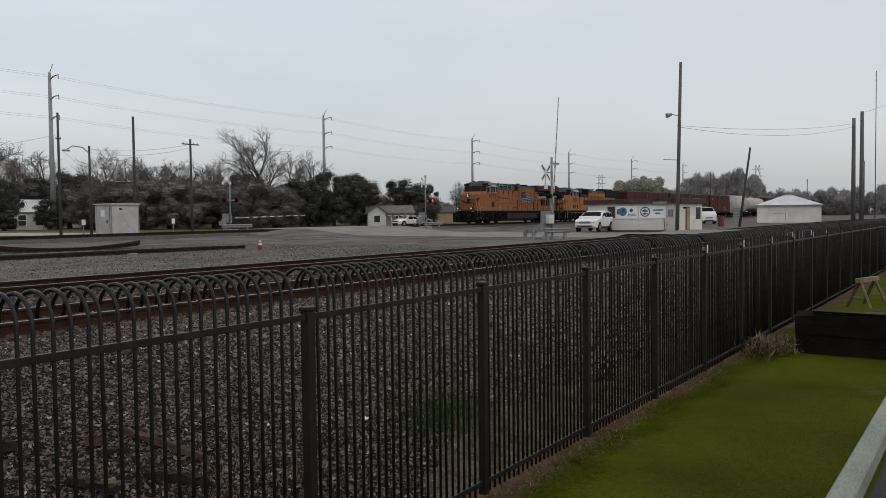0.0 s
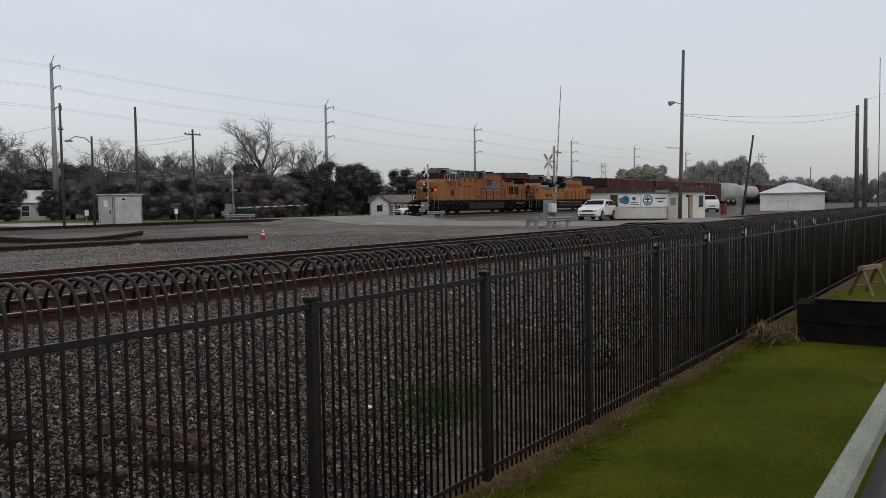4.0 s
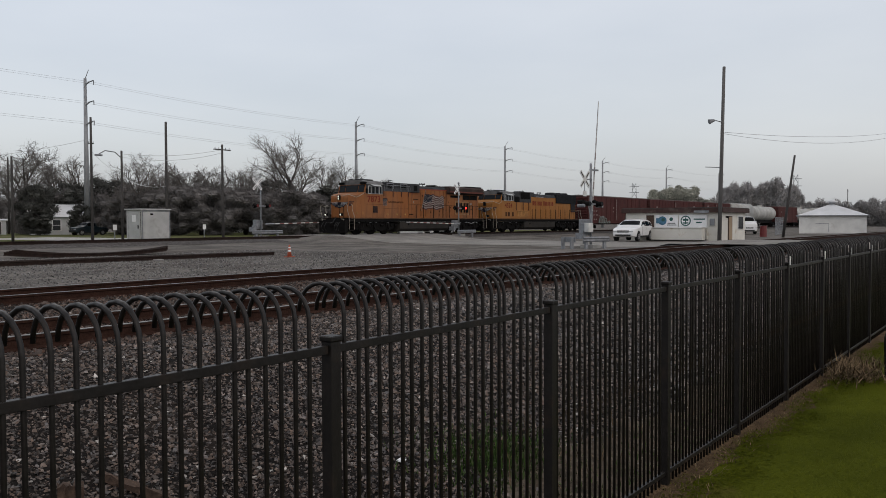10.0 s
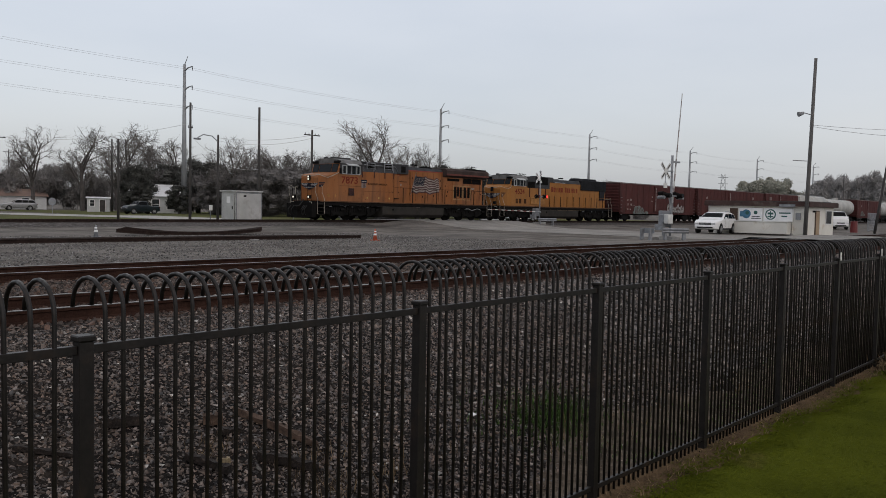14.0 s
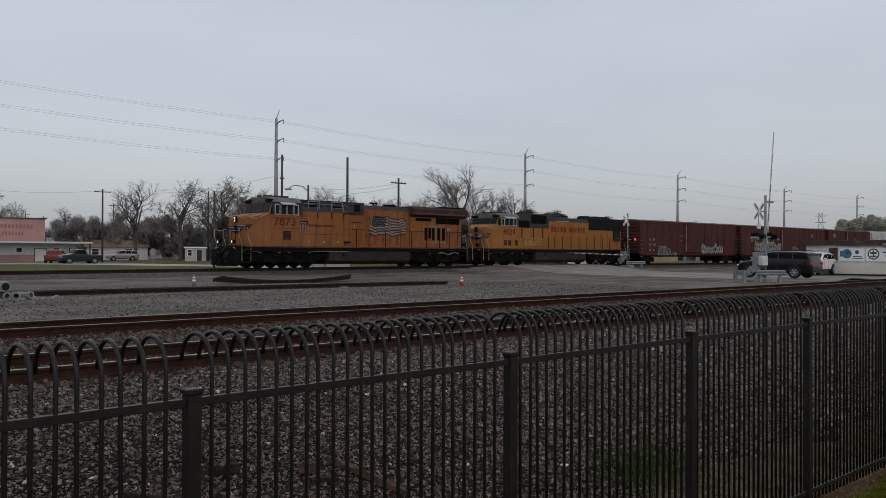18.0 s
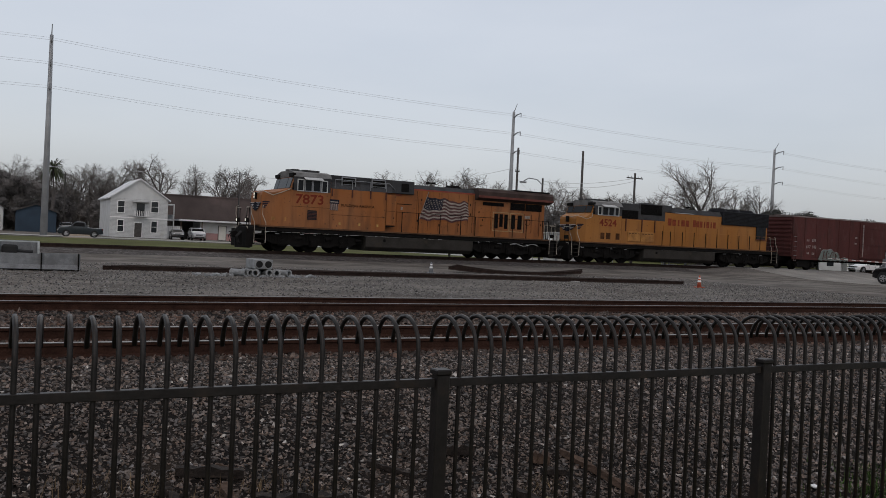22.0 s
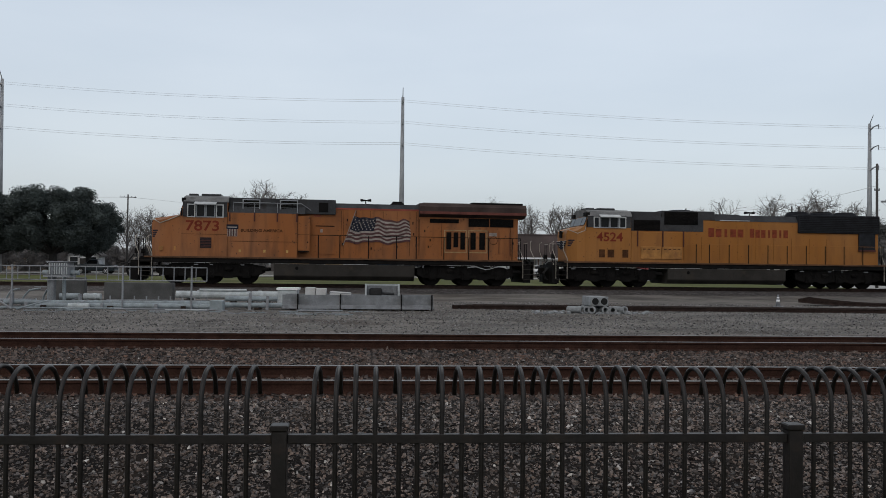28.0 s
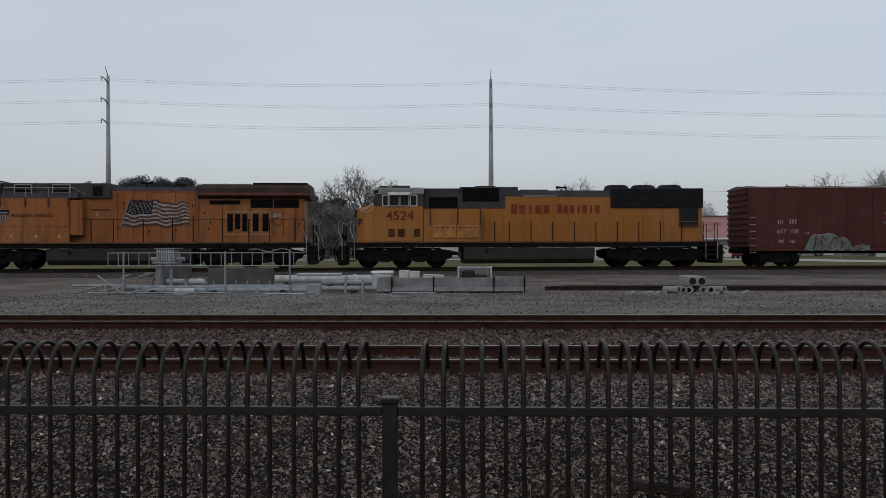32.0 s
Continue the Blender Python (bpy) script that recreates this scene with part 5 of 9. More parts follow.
def boxcar(at_s, L, label, marks, tags, ribs=14):
    t = thing("boxcar", label, "boxcar")
    part("body", solid((0.5, -1.52, 1.05, L - 0.5, 1.52, 4.3)), "boxcar", t, "oxide red steel box body", bevel=0.03)
    bm = bmesh.new()
    prism(bm, [(-1.55, 4.27), (-1.5, 4.34), (0, 4.47), (1.5, 4.34), (1.55, 4.27)], 0.42, L - 0.42, "x")
    for k in range(9):
        x = 1 + (L - 2) * k / 8
        prism(bm, [(-1.5, 4.32), (-1.48, 4.37), (0, 4.5), (1.48, 4.37), (1.5, 4.32)], x - 0.05, x + 0.05, "x")
    part("roof", bm, "boxcar_roof", t, "dull roof with ridged panels")
    for xe, d in ((0.5, -1), (L - 0.5, 1)):
        bm = bmesh.new()
        wave = [(xe, 1.2)]
        for k in range(9):
            z = 1.3 + 0.33 * k
            wave += [(xe + d * 0.02, z), (xe + d * 0.1, z + 0.04), (xe + d * 0.1, z + 0.15), (xe + d * 0.02, z + 0.19)]
        prism(bm, wave + [(xe, 4.25)], -1.4, 1.4)
        part("corrugated_end", bm, "boxcar", t)
    for k in range(ribs + 1):
        x = 0.55 + (L - 1.1) * k / ribs
        if abs(x - L / 2) > 1.6:
            part("side_post", solid((x - 0.05, -1.55, 1.1, x + 0.05, -1.52, 4.26)), "boxcar", t)
    d = part("sliding_door", solid((L / 2 - 1.5, -1.6, 1.15, L / 2 + 1.5, -1.53, 4.2)), "boxcar", t, "sliding steel door", bevel=0.015)
    for k in range(4):
        part("door_ridge", solid((L / 2 - 1.4, -1.63, 1.6 + 0.7 * k, L / 2 + 1.4, -1.6, 1.68 + 0.7 * k)), "boxcar", d)
    part("door_bar", solid((L / 2 - 1.2, -1.66, 1.3, L / 2 - 1.14, -1.6, 4.0)), "faded_stencil", d)
    part("side_sill", solid((0.6, -1.5, 0.85, L - 0.6, -1.4, 1.08), (0.6, 1.4, 0.85, L - 0.6, 1.5, 1.08)), "boxcar", t)
    part("centre_sill", solid((0.3, -0.35, 0.7, L - 0.3, 0.35, 1.05)), "loco_dark", t)
    for x in (2.3, L - 2.3):
        truck(t, x, 2, 1.75, False)
    for x, d in ((0.0, 1), (L, -1)):
        part("coupler", solid((min(x, x + d * 0.6), -0.13, 0.72, max(x, x + d * 0.6), 0.13, 1.0)), "loco_dark", t, bevel=0.03)
    for x in (0.56, L - 0.85):
        lad = part("ladder", solid((x, -1.64, 0.7, x + 0.03, -1.6, 2.9), (x + 0.28, -1.64, 0.7, x + 0.31, -1.6, 2.9)), "boxcar", t)
        for k in range(6):
            part("rung", solid((x, -1.65, 0.75 + 0.38 * k, x + 0.31, -1.62, 0.78 + 0.38 * k)), "galvanised", lad)
    for txt, x, z, s in marks:
        if txt:
            lettering(t, txt, x, z, -1.582, s, "faded_stencil", 1.0, 0.004, "stencilled_number")
        else:
            for k in range(3):
                part("stencil_bar", solid((x + 0.18 * k * s, -1.582, z, x + (0.18 * k + 0.1) * s, -1.572, z + 0.3 * s)), "faded_stencil", t)
    for x0, x1, z0, z1, mat in tags:
        if mat == "tag_teal":
            wave_tag(t, x0, x1, z0, z1, -1.575, mat, int(x0 * 31))
            continue
        n = max(5, int((x1 - x0) / 0.45))
        rr = random.Random(int(x0 * 31))
        for k in range(n):
            u0 = x0 + (x1 - x0) * k / n
            u1 = x0 + (x1 - x0) * (k + 0.92) / n
            a, b = z0 + rr.uniform(0, 0.12), z1 - rr.uniform(0, 0.4) * (z1 - z0)
            bm, um, wob = (u0 + u1) / 2, (a + b) / 2, [rr.uniform(0.8, 1.12) for q in range(12)]
            holder = None
            for grow, y, m in ((1.16, -1.583, "tag_shadow"), (1.0, -1.587, mat), (0.3, -1.591, "tag_shadow")):
                blob = bmesh.new()
                vs = []
                for q in range(12):
                    w = 2 * math.pi * q / 12
                    cx, cz = math.cos(w), math.sin(w)
                    sq = 1 / max(abs(cx), abs(cz)) ** 0.55
                    vs.append(blob.verts.new((bm + cx * sq * (u1 - u0) * 0.66 * wob[q] * grow, y, um + cz * sq * (b - a) * 0.52 * wob[(q + 3) % 12] * grow)))
                blob.faces.new(vs)
                holder = part("painted_tag", blob, m, holder or t, "" if holder else "bubble letter of spray paint") if not holder else (part("tag_fill", blob, m, holder) and holder)
    rolling.append((t, at_s, (2.1, L - 2.1)))
    return t




def covered_hopper(at_s, L=15.5):
    t = thing("covered_hopper", "pale grey rounded covered hopper car", "freight car")
    bm = bmesh.new()
    prism(bm, [(-0.9, 0.95), (-1.5, 1.9), (-1.58, 2.8), (-1.5, 3.9), (-1.0, 4.45), (1.0, 4.45), (1.5, 3.9), (1.58, 2.8), (1.5, 1.9), (0.9, 0.95)], 1.3, L - 1.3, "x")
    part("body", bm, "hopper", t, smooth=True)
    for x0, x1 in ((0.4, 1.3), (L - 1.3, L - 0.4)):
        part("end_frame", solid((x0, -1.4, 0.85, x1, 1.4, 1.1), (x0 + 0.2, -1.3, 1.1, x0 + 0.35, -1.15, 4.2), (x0 + 0.2, 1.15, 1.1, x0 + 0.35, 1.3, 4.2)), "hopper", t)
    part("running_board", solid((0.8, -0.5, 4.5, L - 0.8, 0.5, 4.56)), "galvanised", t)
    for x in (3.6, 7.7, 11.8):
        bm = bmesh.new()
        prism(bm, [(x - 1.5, 1.3), (x + 1.5, 1.3), (x + 0.4, 0.45), (x - 0.4, 0.45)], -0.8, 0.8)
        part("discharge_chute", bm, "hopper", t)
    for x in (1.9, L - 1.9):
        truck(t, x, 2, 1.75, False)
    part("coupler", solid((0, -0.13, 0.72, 0.6, 0.13, 1.0), (L - 0.6, -0.13, 0.72, L, 0.13, 1.0)), "loco_dark", t)
    rolling.append((t, at_s, (2.1, L - 2.1)))
    return t


def tank_car(at_s, L=16.5):
    t = thing("tank_car", "dull grey cylindrical tank car", "freight car")
    part("tank", rod([(0.7, 0, 2.75), (1.0, 0, 2.75), (L - 1.0, 0, 2.75), (L - 0.7, 0, 2.75)], 1.42, 24), "hopper", t, smooth=True)
    part("dome", rod([(L / 2, 0, 4.1), (L / 2, 0, 4.5)], 0.5, 14), "hopper", t)
    part("frame", solid((0.3, -0.5, 0.8, L - 0.3, 0.5, 1.35)), "loco_dark", t)
    for x in (1.9, L - 1.9):
        truck(t, x, 2, 1.75, False)
    part("coupler", solid((0, -0.13, 0.72, 0.6, 0.13, 1.0), (L - 0.6, -0.13, 0.72, L, 0.13, 1.0)), "loco_dark", t)
    rolling.append((t, at_s, (2.1, L - 2.1)))
    return t


wide_cab_locomotive(0.0)
long_hood_locomotive(22.35)
boxcar(44.7, 20.2, "oxide red boxcar with white stencils and spray paint", [("", 2.1, 2.33, 0.6), ("", 2.75, 2.33, 0.8), ("617", 2.3, 1.9, 0.34), ("108", 2.98, 1.9, 0.34), ("", 2.15, 1.3, 0.55), ("", 2.75, 1.28, 0.6), ("", 3.6, 1.75, 0.4), ("", 8.0, 2.8, 0.5), ("", 7.95, 2.3, 0.5)],
       [(3.5, 7.2, 0.86, 1.85, "tag_teal"), (12.1, 16.6, 1.0, 2.2, "tag_grey")])
boxcar(64.9, 24.0, "longer oxide red boxcar with pale spray-painted patches", [("", 3.0, 3.0, 1.0), ("", 3.0, 2.4, 0.9), ("", 19.0, 3.2, 1.2)], [(3.8, 11.0, 1.2, 2.75, "tag_grey"), (13.0, 16.5, 1.2, 2.0, "tag_teal")], 18)
boxcar(88.9, 15.4, "oxide red boxcar with a white stencilled mark", [("", 2.0, 3.3, 1.6), ("", 9.0, 3.0, 1.0)], [(10.0, 13.0, 1.2, 2.1, "tag_teal")], 11)
covered_hopper(104.6)
tank_car(120.4)
boxcar(137.2, 18.0, "dull oxide red boxcar far back in the train", [("", 3.0, 3.0, 1.0)], [(3.0, 6.0, 1.2, 2.2, "tag_teal")], 12)
tank_car(155.5)
covered_hopper(172.3)
tank_car(243.0)
covered_hopper(259.8)
tank_car(275.6)
tank_car(292.4)
covered_hopper(309.2)
for k in range(3):
    boxcar(188.1 + 18.2 * k, 18.0, "dull oxide red boxcar far back in the train", [("", 3.0, 3.0, 1.0)], [], 12)


# ---- helpers for placing by bearing ----
def at_bearing(az, r, z=1.25):
    """A place r metres off on a bearing in degrees east of the view across the tracks."""
    return (r * math.sin(radians(az)), r * math.cos(radians(az)), z)


def height_at(el, r):
    return 2.76 + r * math.tan(radians(el))


# ---- transmission line ----
TOWER_Y = 110.0
TOWERS = [(-43.0, 9.5), (-24.05, 11.38), (1.2, 11.93), (31.3, 9.4), (48.3, 7.11), (58.42, 5.45), (64.98, 4.34), (69.14, 3.76), (72.45, 3.31)]
tower_tops = []
for az, el in TOWERS:
    x = TOWER_Y * math.tan(radians(az))
    top = 2.76 + math.hypot(x, TOWER_Y) * math.tan(radians(el)) - 1.2
    tower_tops.append((x, top + 1.2))
    t = thing("transmission_pole", "tall tapered grey steel transmission pole with three arms", "utility pole", pose(x, TOWER_Y, 1.2), "transmission poles")
    part("shaft", rod([(0, 0, 0), (0, 0, top - 0.9)], 0.42, 10, 0.2), "pole_steel", t, smooth=True)
    part("peak_arm", rod([(0, 0, top - 1.0), (0, -0.9, top + 0.2)], 0.07, 6, 0.04), "pole_steel", t)
    for d in (1.5, 4.3, 7.1):
        a = part("arm", rod([(0, 0, top - d - 0.35), (0, -1.0, top - d), (0, -2.1, top - d + 0.12)], 0.12, 6, 0.06), "pole_steel", t)
        part("insulator", rod([(0, -2.1, top - d + 0.12), (0, -2.1, top - d - 0.5)], 0.07, 6), "galvanised", a)


def cable(name, pts, sag, r, label, n=10):
    path = []
    for (a, b) in zip(pts, pts[1:]):
        for k in range(n):
            u = k / n
            p = Vector(a).lerp(Vector(b), u)
            p.z -= sag * 4 * u * (1 - u)
            path.append(p)
    path.append(Vector(pts[-1]))
    return part(name, rod(path, r, 4), "wire", None, label)


for d in (1.9, 4.7, 7.5):
    for off in (0.0, 0.26):
        c = cable("power_line", [(x, TOWER_Y - 2.1, z - d + off) for x, z in tower_tops], 0.6, 0.012, "thin grey high-voltage wire between steel poles")
        tagged(c, category="power line", group="high-voltage wires")

# ---- wooden poles ----
def wood_pole(x, y, top, label, base=1.2, r=0.17, arms=(), lean=(0, 0), mat="pole_wood"):
    t = thing("utility_pole", label, "utility pole", pose(x, y, base))
    h = top - base
    part("shaft", rod([(0, 0, 0), (lean[0] * 0.5, lean[1] * 0.5, h * 0.5), (lean[0], lean[1], h)], r * 0.82, 10, r * 0.58), mat, t, smooth=True)
    for z, half in arms:
        a = part("crossarm", solid((-half, -0.05, h - z - 0.05, half, 0.05, h - z + 0.05)), "pole_wood", t)
        for k in (-0.85, -0.4, 0.4, 0.85):
            part("insulator", rod([(half * k, 0, h - z + 0.06), (half * k, 0, h - z + 0.2)], 0.035, 6), "galvanised", a)
    return t


wood_pole(*at_bearing(31.7, 85)[:2], 12.6, "tall dark wooden pole with a transformer bracket", arms=((2.4, 0.25),))
lampole = wood_pole(*at_bearing(33.46, 85)[:2], 9.6, "dark wooden pole carrying a curved street lamp", r=0.16)
part("lamp_arm", rod([(0, 0, 7.7), (-0.8, -0.2, 8.2), (-2.0, -0.5, 8.25), (-2.7, -0.7, 7.9)], 0.05, 6), "pole_steel", lampole)
part("lamp_head", solid((-3.1, -0.9, 7.7, -2.5, -0.6, 7.85)), "galvanised", lampole)
wood_pole(*at_bearing(36.1, 95)[:2], 13.6, "tall dark wooden pole beside the relay cabinet", r=0.21)
wood_pole(*at_bearing(39.6, 85)[:2], 10.4, "dark wooden pole with a short crossarm", arms=((0.5, 1.0),))
wood_pole(*at_bearing(41.0, 120)[:2], 8.5, "thin pale pole in front of the brush", r=0.1)
wood_pole(*at_bearing(27.3, 82)[:2], 8.6, "short dark wooden pole by the street", r=0.15)
wood_pole(*at_bearing(20.4, 128)[:2], 11.7, "brown wooden pole with a crossarm", arms=((0.4, 1.2),), r=0.19)
wood_pole(*at_bearing(21.05, 185)[:2], 12.8, "dark wooden pole down the side street", arms=((0.5, 1.0),))
wood_pole(*at_bearing(26.9, 150)[:2], 13.4, "dark wooden pole behind the trees", r=0.2)
for az, r, el in ((16.0, 210, 2.4), (17.0, 200, 2.2), (14.4, 220, 2.6)):
    wood_pole(*at_bearing(az, r)[:2], height_at(el, r), "far dark wooden pole with a crossarm", arms=((0.4, 0.9),))
wood_pole(*at_bearing(12.95, 132)[:2], height_at(3.97, 132), "dark wooden pole beside the warehouse wing", arms=((0.3, 0.9),))
wood_pole(*at_bearing(-16.72, 130)[:2], height_at(4.36, 130), "dark wooden pole with a crossarm beyond the oak", arms=((0.4, 1.2),))
wood_pole(*at_bearing(2.3, 150)[:2], height_at(3.2, 150), "dark wooden pole by the driveway", arms=((0.4, 1.0),))
wood_pole(*at_bearing(-8.5, 180)[:2], height_at(3.4, 180), "far wooden pole with a crossarm", arms=((0.4, 1.0),))
big = wood_pole(66.2, 21.4, 14.7, "tall grey-brown wooden pole with a floodlight beside the office", mat="grey_pole", r=0.2, lean=(0.1, -0.25), base=1.25)
part("flood_arm", rod([(0, -0.1, 9.2), (-0.5, 0.35, 9.35)], 0.035, 6), "galvanised", big)
part("flood_lamp", rod([(-0.45, 0.3, 9.32), (-0.75, 0.6, 9.2)], 0.1, 10, 0.2), "galvanised", big)
part("guy_bar", rod([(0, 0, 5.7), (-0.55, 0.95, 5.75)], 0.035, 6), "pole_steel", big)
wood_pole(84.1, 21.0, 9.0, "leaning dark wooden pole with a small lamp", r=0.16, lean=(0.4, -0.9), base=1.25)
for az, r, top in ((82.6, 120, 14.6), (83.05, 118, 15.2), (84.6, 150, 13.0)):
    wood_pole(*at_bearing(az, r)[:2], top, "weathered grey wooden pole with wires by the yard", arms=((1.2, 1.0),), r=0.36, mat="grey_pole")
wood_pole(*at_bearing(83.8, 100)[:2], 17.5, "thin grey antenna mast", r=0.06)
for az, r, el in ((74.2, 260, 2.6), (80.0, 300, 2.0), (83.2, 300, 3.0), (75.2, 230, 2.2)):
    wood_pole(*at_bearing(az, r)[:2], height_at(el, r), "distant wooden pole with a crossarm", arms=((0.6, 1.3),))

for a, b, za, zb, s in ((at_bearing(20.4, 128), at_bearing(12.95, 132), 11.5, 11.6, 0.5), (at_bearing(20.4, 128), at_bearing(31.7, 85), 11.5, 10.6, 1.0),
                        (at_bearing(12.95, 132), at_bearing(-16.72, 130), 11.6, 12.3, 1.4), (at_bearing(33.46, 85), at_bearing(39.6, 85), 9.0, 9.6, 0.5), (at_bearing(33.46, 85), at_bearing(39.6, 85), 9.3, 9.9, 0.35),
                        (at_bearing(-16.72, 130), at_bearing(-45, 150), 12.3, 12.0, 1.0), ((66.2, 21.4, 0), at_bearing(82.6, 120), 9.6, 13.5, 0.9), ((66.2, 21.4, 0), at_bearing(82.6, 120), 9.7, 13.9, 0.5),
                        (at_bearing(83.05, 118), at_bearing(92, 70), 15.0, 15.2, 0.6), (at_bearing(36.1, 95), at_bearing(31.7, 85), 6.8, 9.5, 1.2)):
    c = cable("overhead_wire", [(a[0], a[1], za), (b[0], b[1], zb)], s, 0.016, "thin dark overhead wire between wooden poles")
    tagged(c, category="overhead wire", group="overhead wires")


def lattice_tower(az, r, top):
    x, y, _ = at_bearing(az, r)
    t = thing("lattice_tower", "distant grey lattice pylon", "pylon", pose(x, y, 1.2, 0, 0, -az))
    bm = bmesh.new()
    n = 6
    h = top - 1.2
    for sx in (-1, 1):
        for sy in (-1, 1):
            tube(bm, [(sx * 1.7, sy * 1.7, 0), (sx * 0.8, sy * 0.8, h)], 0.12, 4)
    for k in range(n):
        z0, z1 = h * k / n, h * (k + 1) / n
        w0, w1 = 1.7 - 0.9 * k / n, 1.7 - 0.9 * (k + 1) / n
        for s in (-1, 1):
            tube(bm, [(-w0, s * w0, z0), (w1, s * w1, z1)], 0.08, 4)
            tube(bm, [(w0, s * w0, z0), (-w1, s * w1, z1)], 0.08, 4)
    part("frame", bm, "pole_steel", t)
    for d in (0.08, 0.22, 0.36):
        part("arm", solid((-2.3, -0.15, h * (1 - d) - 0.12, 2.3, 0.15, h * (1 - d) + 0.12)), "pole_steel", t)


lattice_tower(67.1, 420, 22.0)
lattice_tower(77.07, 380, 22.5)


# ---- level crossing gates ----
def crossing_signal(x, y, z, arm_dir, arm_up, label, face=0, lit=False, tall=4.9, board=-0.42, drop=0.55):
    """A crossing mast with crossbuck, paired lamps, mechanism and a striped arm, up or down."""
    t = thing("crossing_signal", label, "crossing signal", pose(x, y, z, 0, 0, face))
    part("mast", rod([(0, 0, 0), (0, 0, tall)], 0.075 if arm_up else 0.062, 10), "galvanised", t, smooth=True)
    part("foundation", solid((-0.45, -0.45, -0.2, 0.45, 0.45, 0.22)), "concrete", t, bevel=0.02)
    for k, ang in enumerate((45, -45)):
        m = Matrix.Translation((board, -0.12 - 0.02 * k, tall - drop)) @ pose(0, 0, 0, 0, ang, 0)
        bm = bmesh.new()
        box(bm, -0.62, -0.012, -0.1, 0.62, 0.012, 0.1, m)
        b = part("crossbuck_board", bm, "arm_white" if arm_up else "bright_white", t, "white crossbuck board")
        for q in (-1, 1):
            bars = bmesh.new()
            box(bars, q * 0.36 - 0.2, -0.016, -0.035, q * 0.36 + 0.2, -0.012, 0.035, m)
            part("letter_bar", bars, "tank_slab", b)
    if not arm_up:
        part("bell", rod([(0, 0, tall), (0, 0, tall + 0.15)], 0.13, 10, 0.05), "galvanised", t)
    beam = part("lamp_bar", solid((-0.75, -0.05, 2.55, 0.75, 0.05, 2.65)), "galvanised", t)
    for s in (-1, 1):
        h = part("lamp_hood", rod([(s * 0.62, -0.38, 2.62), (s * 0.62, 0.1, 2.62)], 0.135, 12), "loco_dark", t)
        part("background_disc", rod([(s * 0.62, -0.02, 2.62), (s * 0.62, 0.01, 2.62)], 0.2, 16), "loco_dark", h)
        part("lens", rod([(s * 0.62, -0.4, 2.62), (s * 0.62, -0.385, 2.62)], 0.12, 12), "lamp_red" if lit and s > 0 else ("cab_glass" if arm_up else "lamp_off"), h)
    mech = part("gate_mechanism", solid((-0.35, 0.12, 0.75, 0.3, 0.6, 1.5)), "galvanised", t, "grey gate mechanism box", bevel=0.03)
    if arm_up:
        p0, p1 = Vector((0.5, 0.3, 1.3)), Vector((0.95, 0.1, 8.75))
    else:
        p0, p1 = Vector((0.25 * arm_dir, -0.3, 1.15)), Vector((8.2 * arm_dir, -0.3, 1.32))
    base = part("gate_arm", rod([p0, p0.lerp(p1, 0.12)], 0.07, 8, 0.06), "galvanised", t)
    for k in range(15):
        a, b = p0.lerp(p1, 0.12 + 0.88 * k / 15), p0.lerp(p1, 0.12 + 0.88 * (k + 1) / 15)
        part("arm_stripe", rod([a, b], 0.054 - 0.002 * k, 6), "arm_white" if k % 2 == 0 else ("arm_grey" if arm_up else "arm_red"), base)
    if arm_up:
        part("arm_bracket", solid((0.0, 0.02, tall - 0.42, 0.85, 0.1, tall - 0.32)), "galvanised", t)
        part("track_count_sign", solid((board - 0.18, -0.13, tall - 1.95, board + 0.18, -0.115, tall - 1.65)), "arm_white", t, "small white track sign")
        part("sign_post", solid((board - 0.03, -0.115, tall - 1.7, board + 0.03, -0.1, tall - 0.95)), "galvanised", t)
        part("sign_arm", solid((board, -0.1, tall - 0.98, 0.0, -0.05, tall - 0.92)), "galvanised", t)
        for s in (-1, 1):
            h = part("rear_lamp_hood", rod([(s * 0.62, 0.1, 2.75), (s * 0.62, 0.45, 2.72)], 0.12, 12), "loco_dark", t)
            part("visor", rod([(s * 0.95, -0.2, 2.5), (s * 0.95, 0.25, 2.5)], 0.1, 10), "galvanised", h)
        part("junction_box", solid((-0.6, -0.25, 0.95, -0.1, 0.05, 1.5)), "arm_white", t, "white junction box", bevel=0.02)
        part("conduit", rod([(-0.1, -0.08, 0.2), (-0.1, -0.1, 1.6), (-0.35, -0.08, 2.5)], 0.03, 6), "galvanised", t, smooth=True)
    part("counterweight", solid((-0.5, 0.2, 0.9, 0.1, 0.5, 1.05), (-0.7, 0.1, 0.55, -0.35, 0.6, 0.9)), "galvanised", t)
    return t




def guard_rail(x, y, z, length, turn, label="short grey steel guard rail at the crossing"):
    t = thing("guard_rail", label, "guard rail", pose(x, y, z, 0, 0, turn))
    bm = bmesh.new()
    prism(bm, [(0, 0.4), (-0.06, 0.47), (0, 0.55), (-0.06, 0.63), (0, 0.7), (0.02, 0.7), (0.02, 0.4)], -length / 2, length / 2, "x")
    part("beam", bm, "galvanised", t)
    for s in (-0.35, 0.35):
        part("post", solid((s * length - 0.08, 0.02, -0.1, s * length + 0.08, 0.18, 0.68)), "galvanised", t)


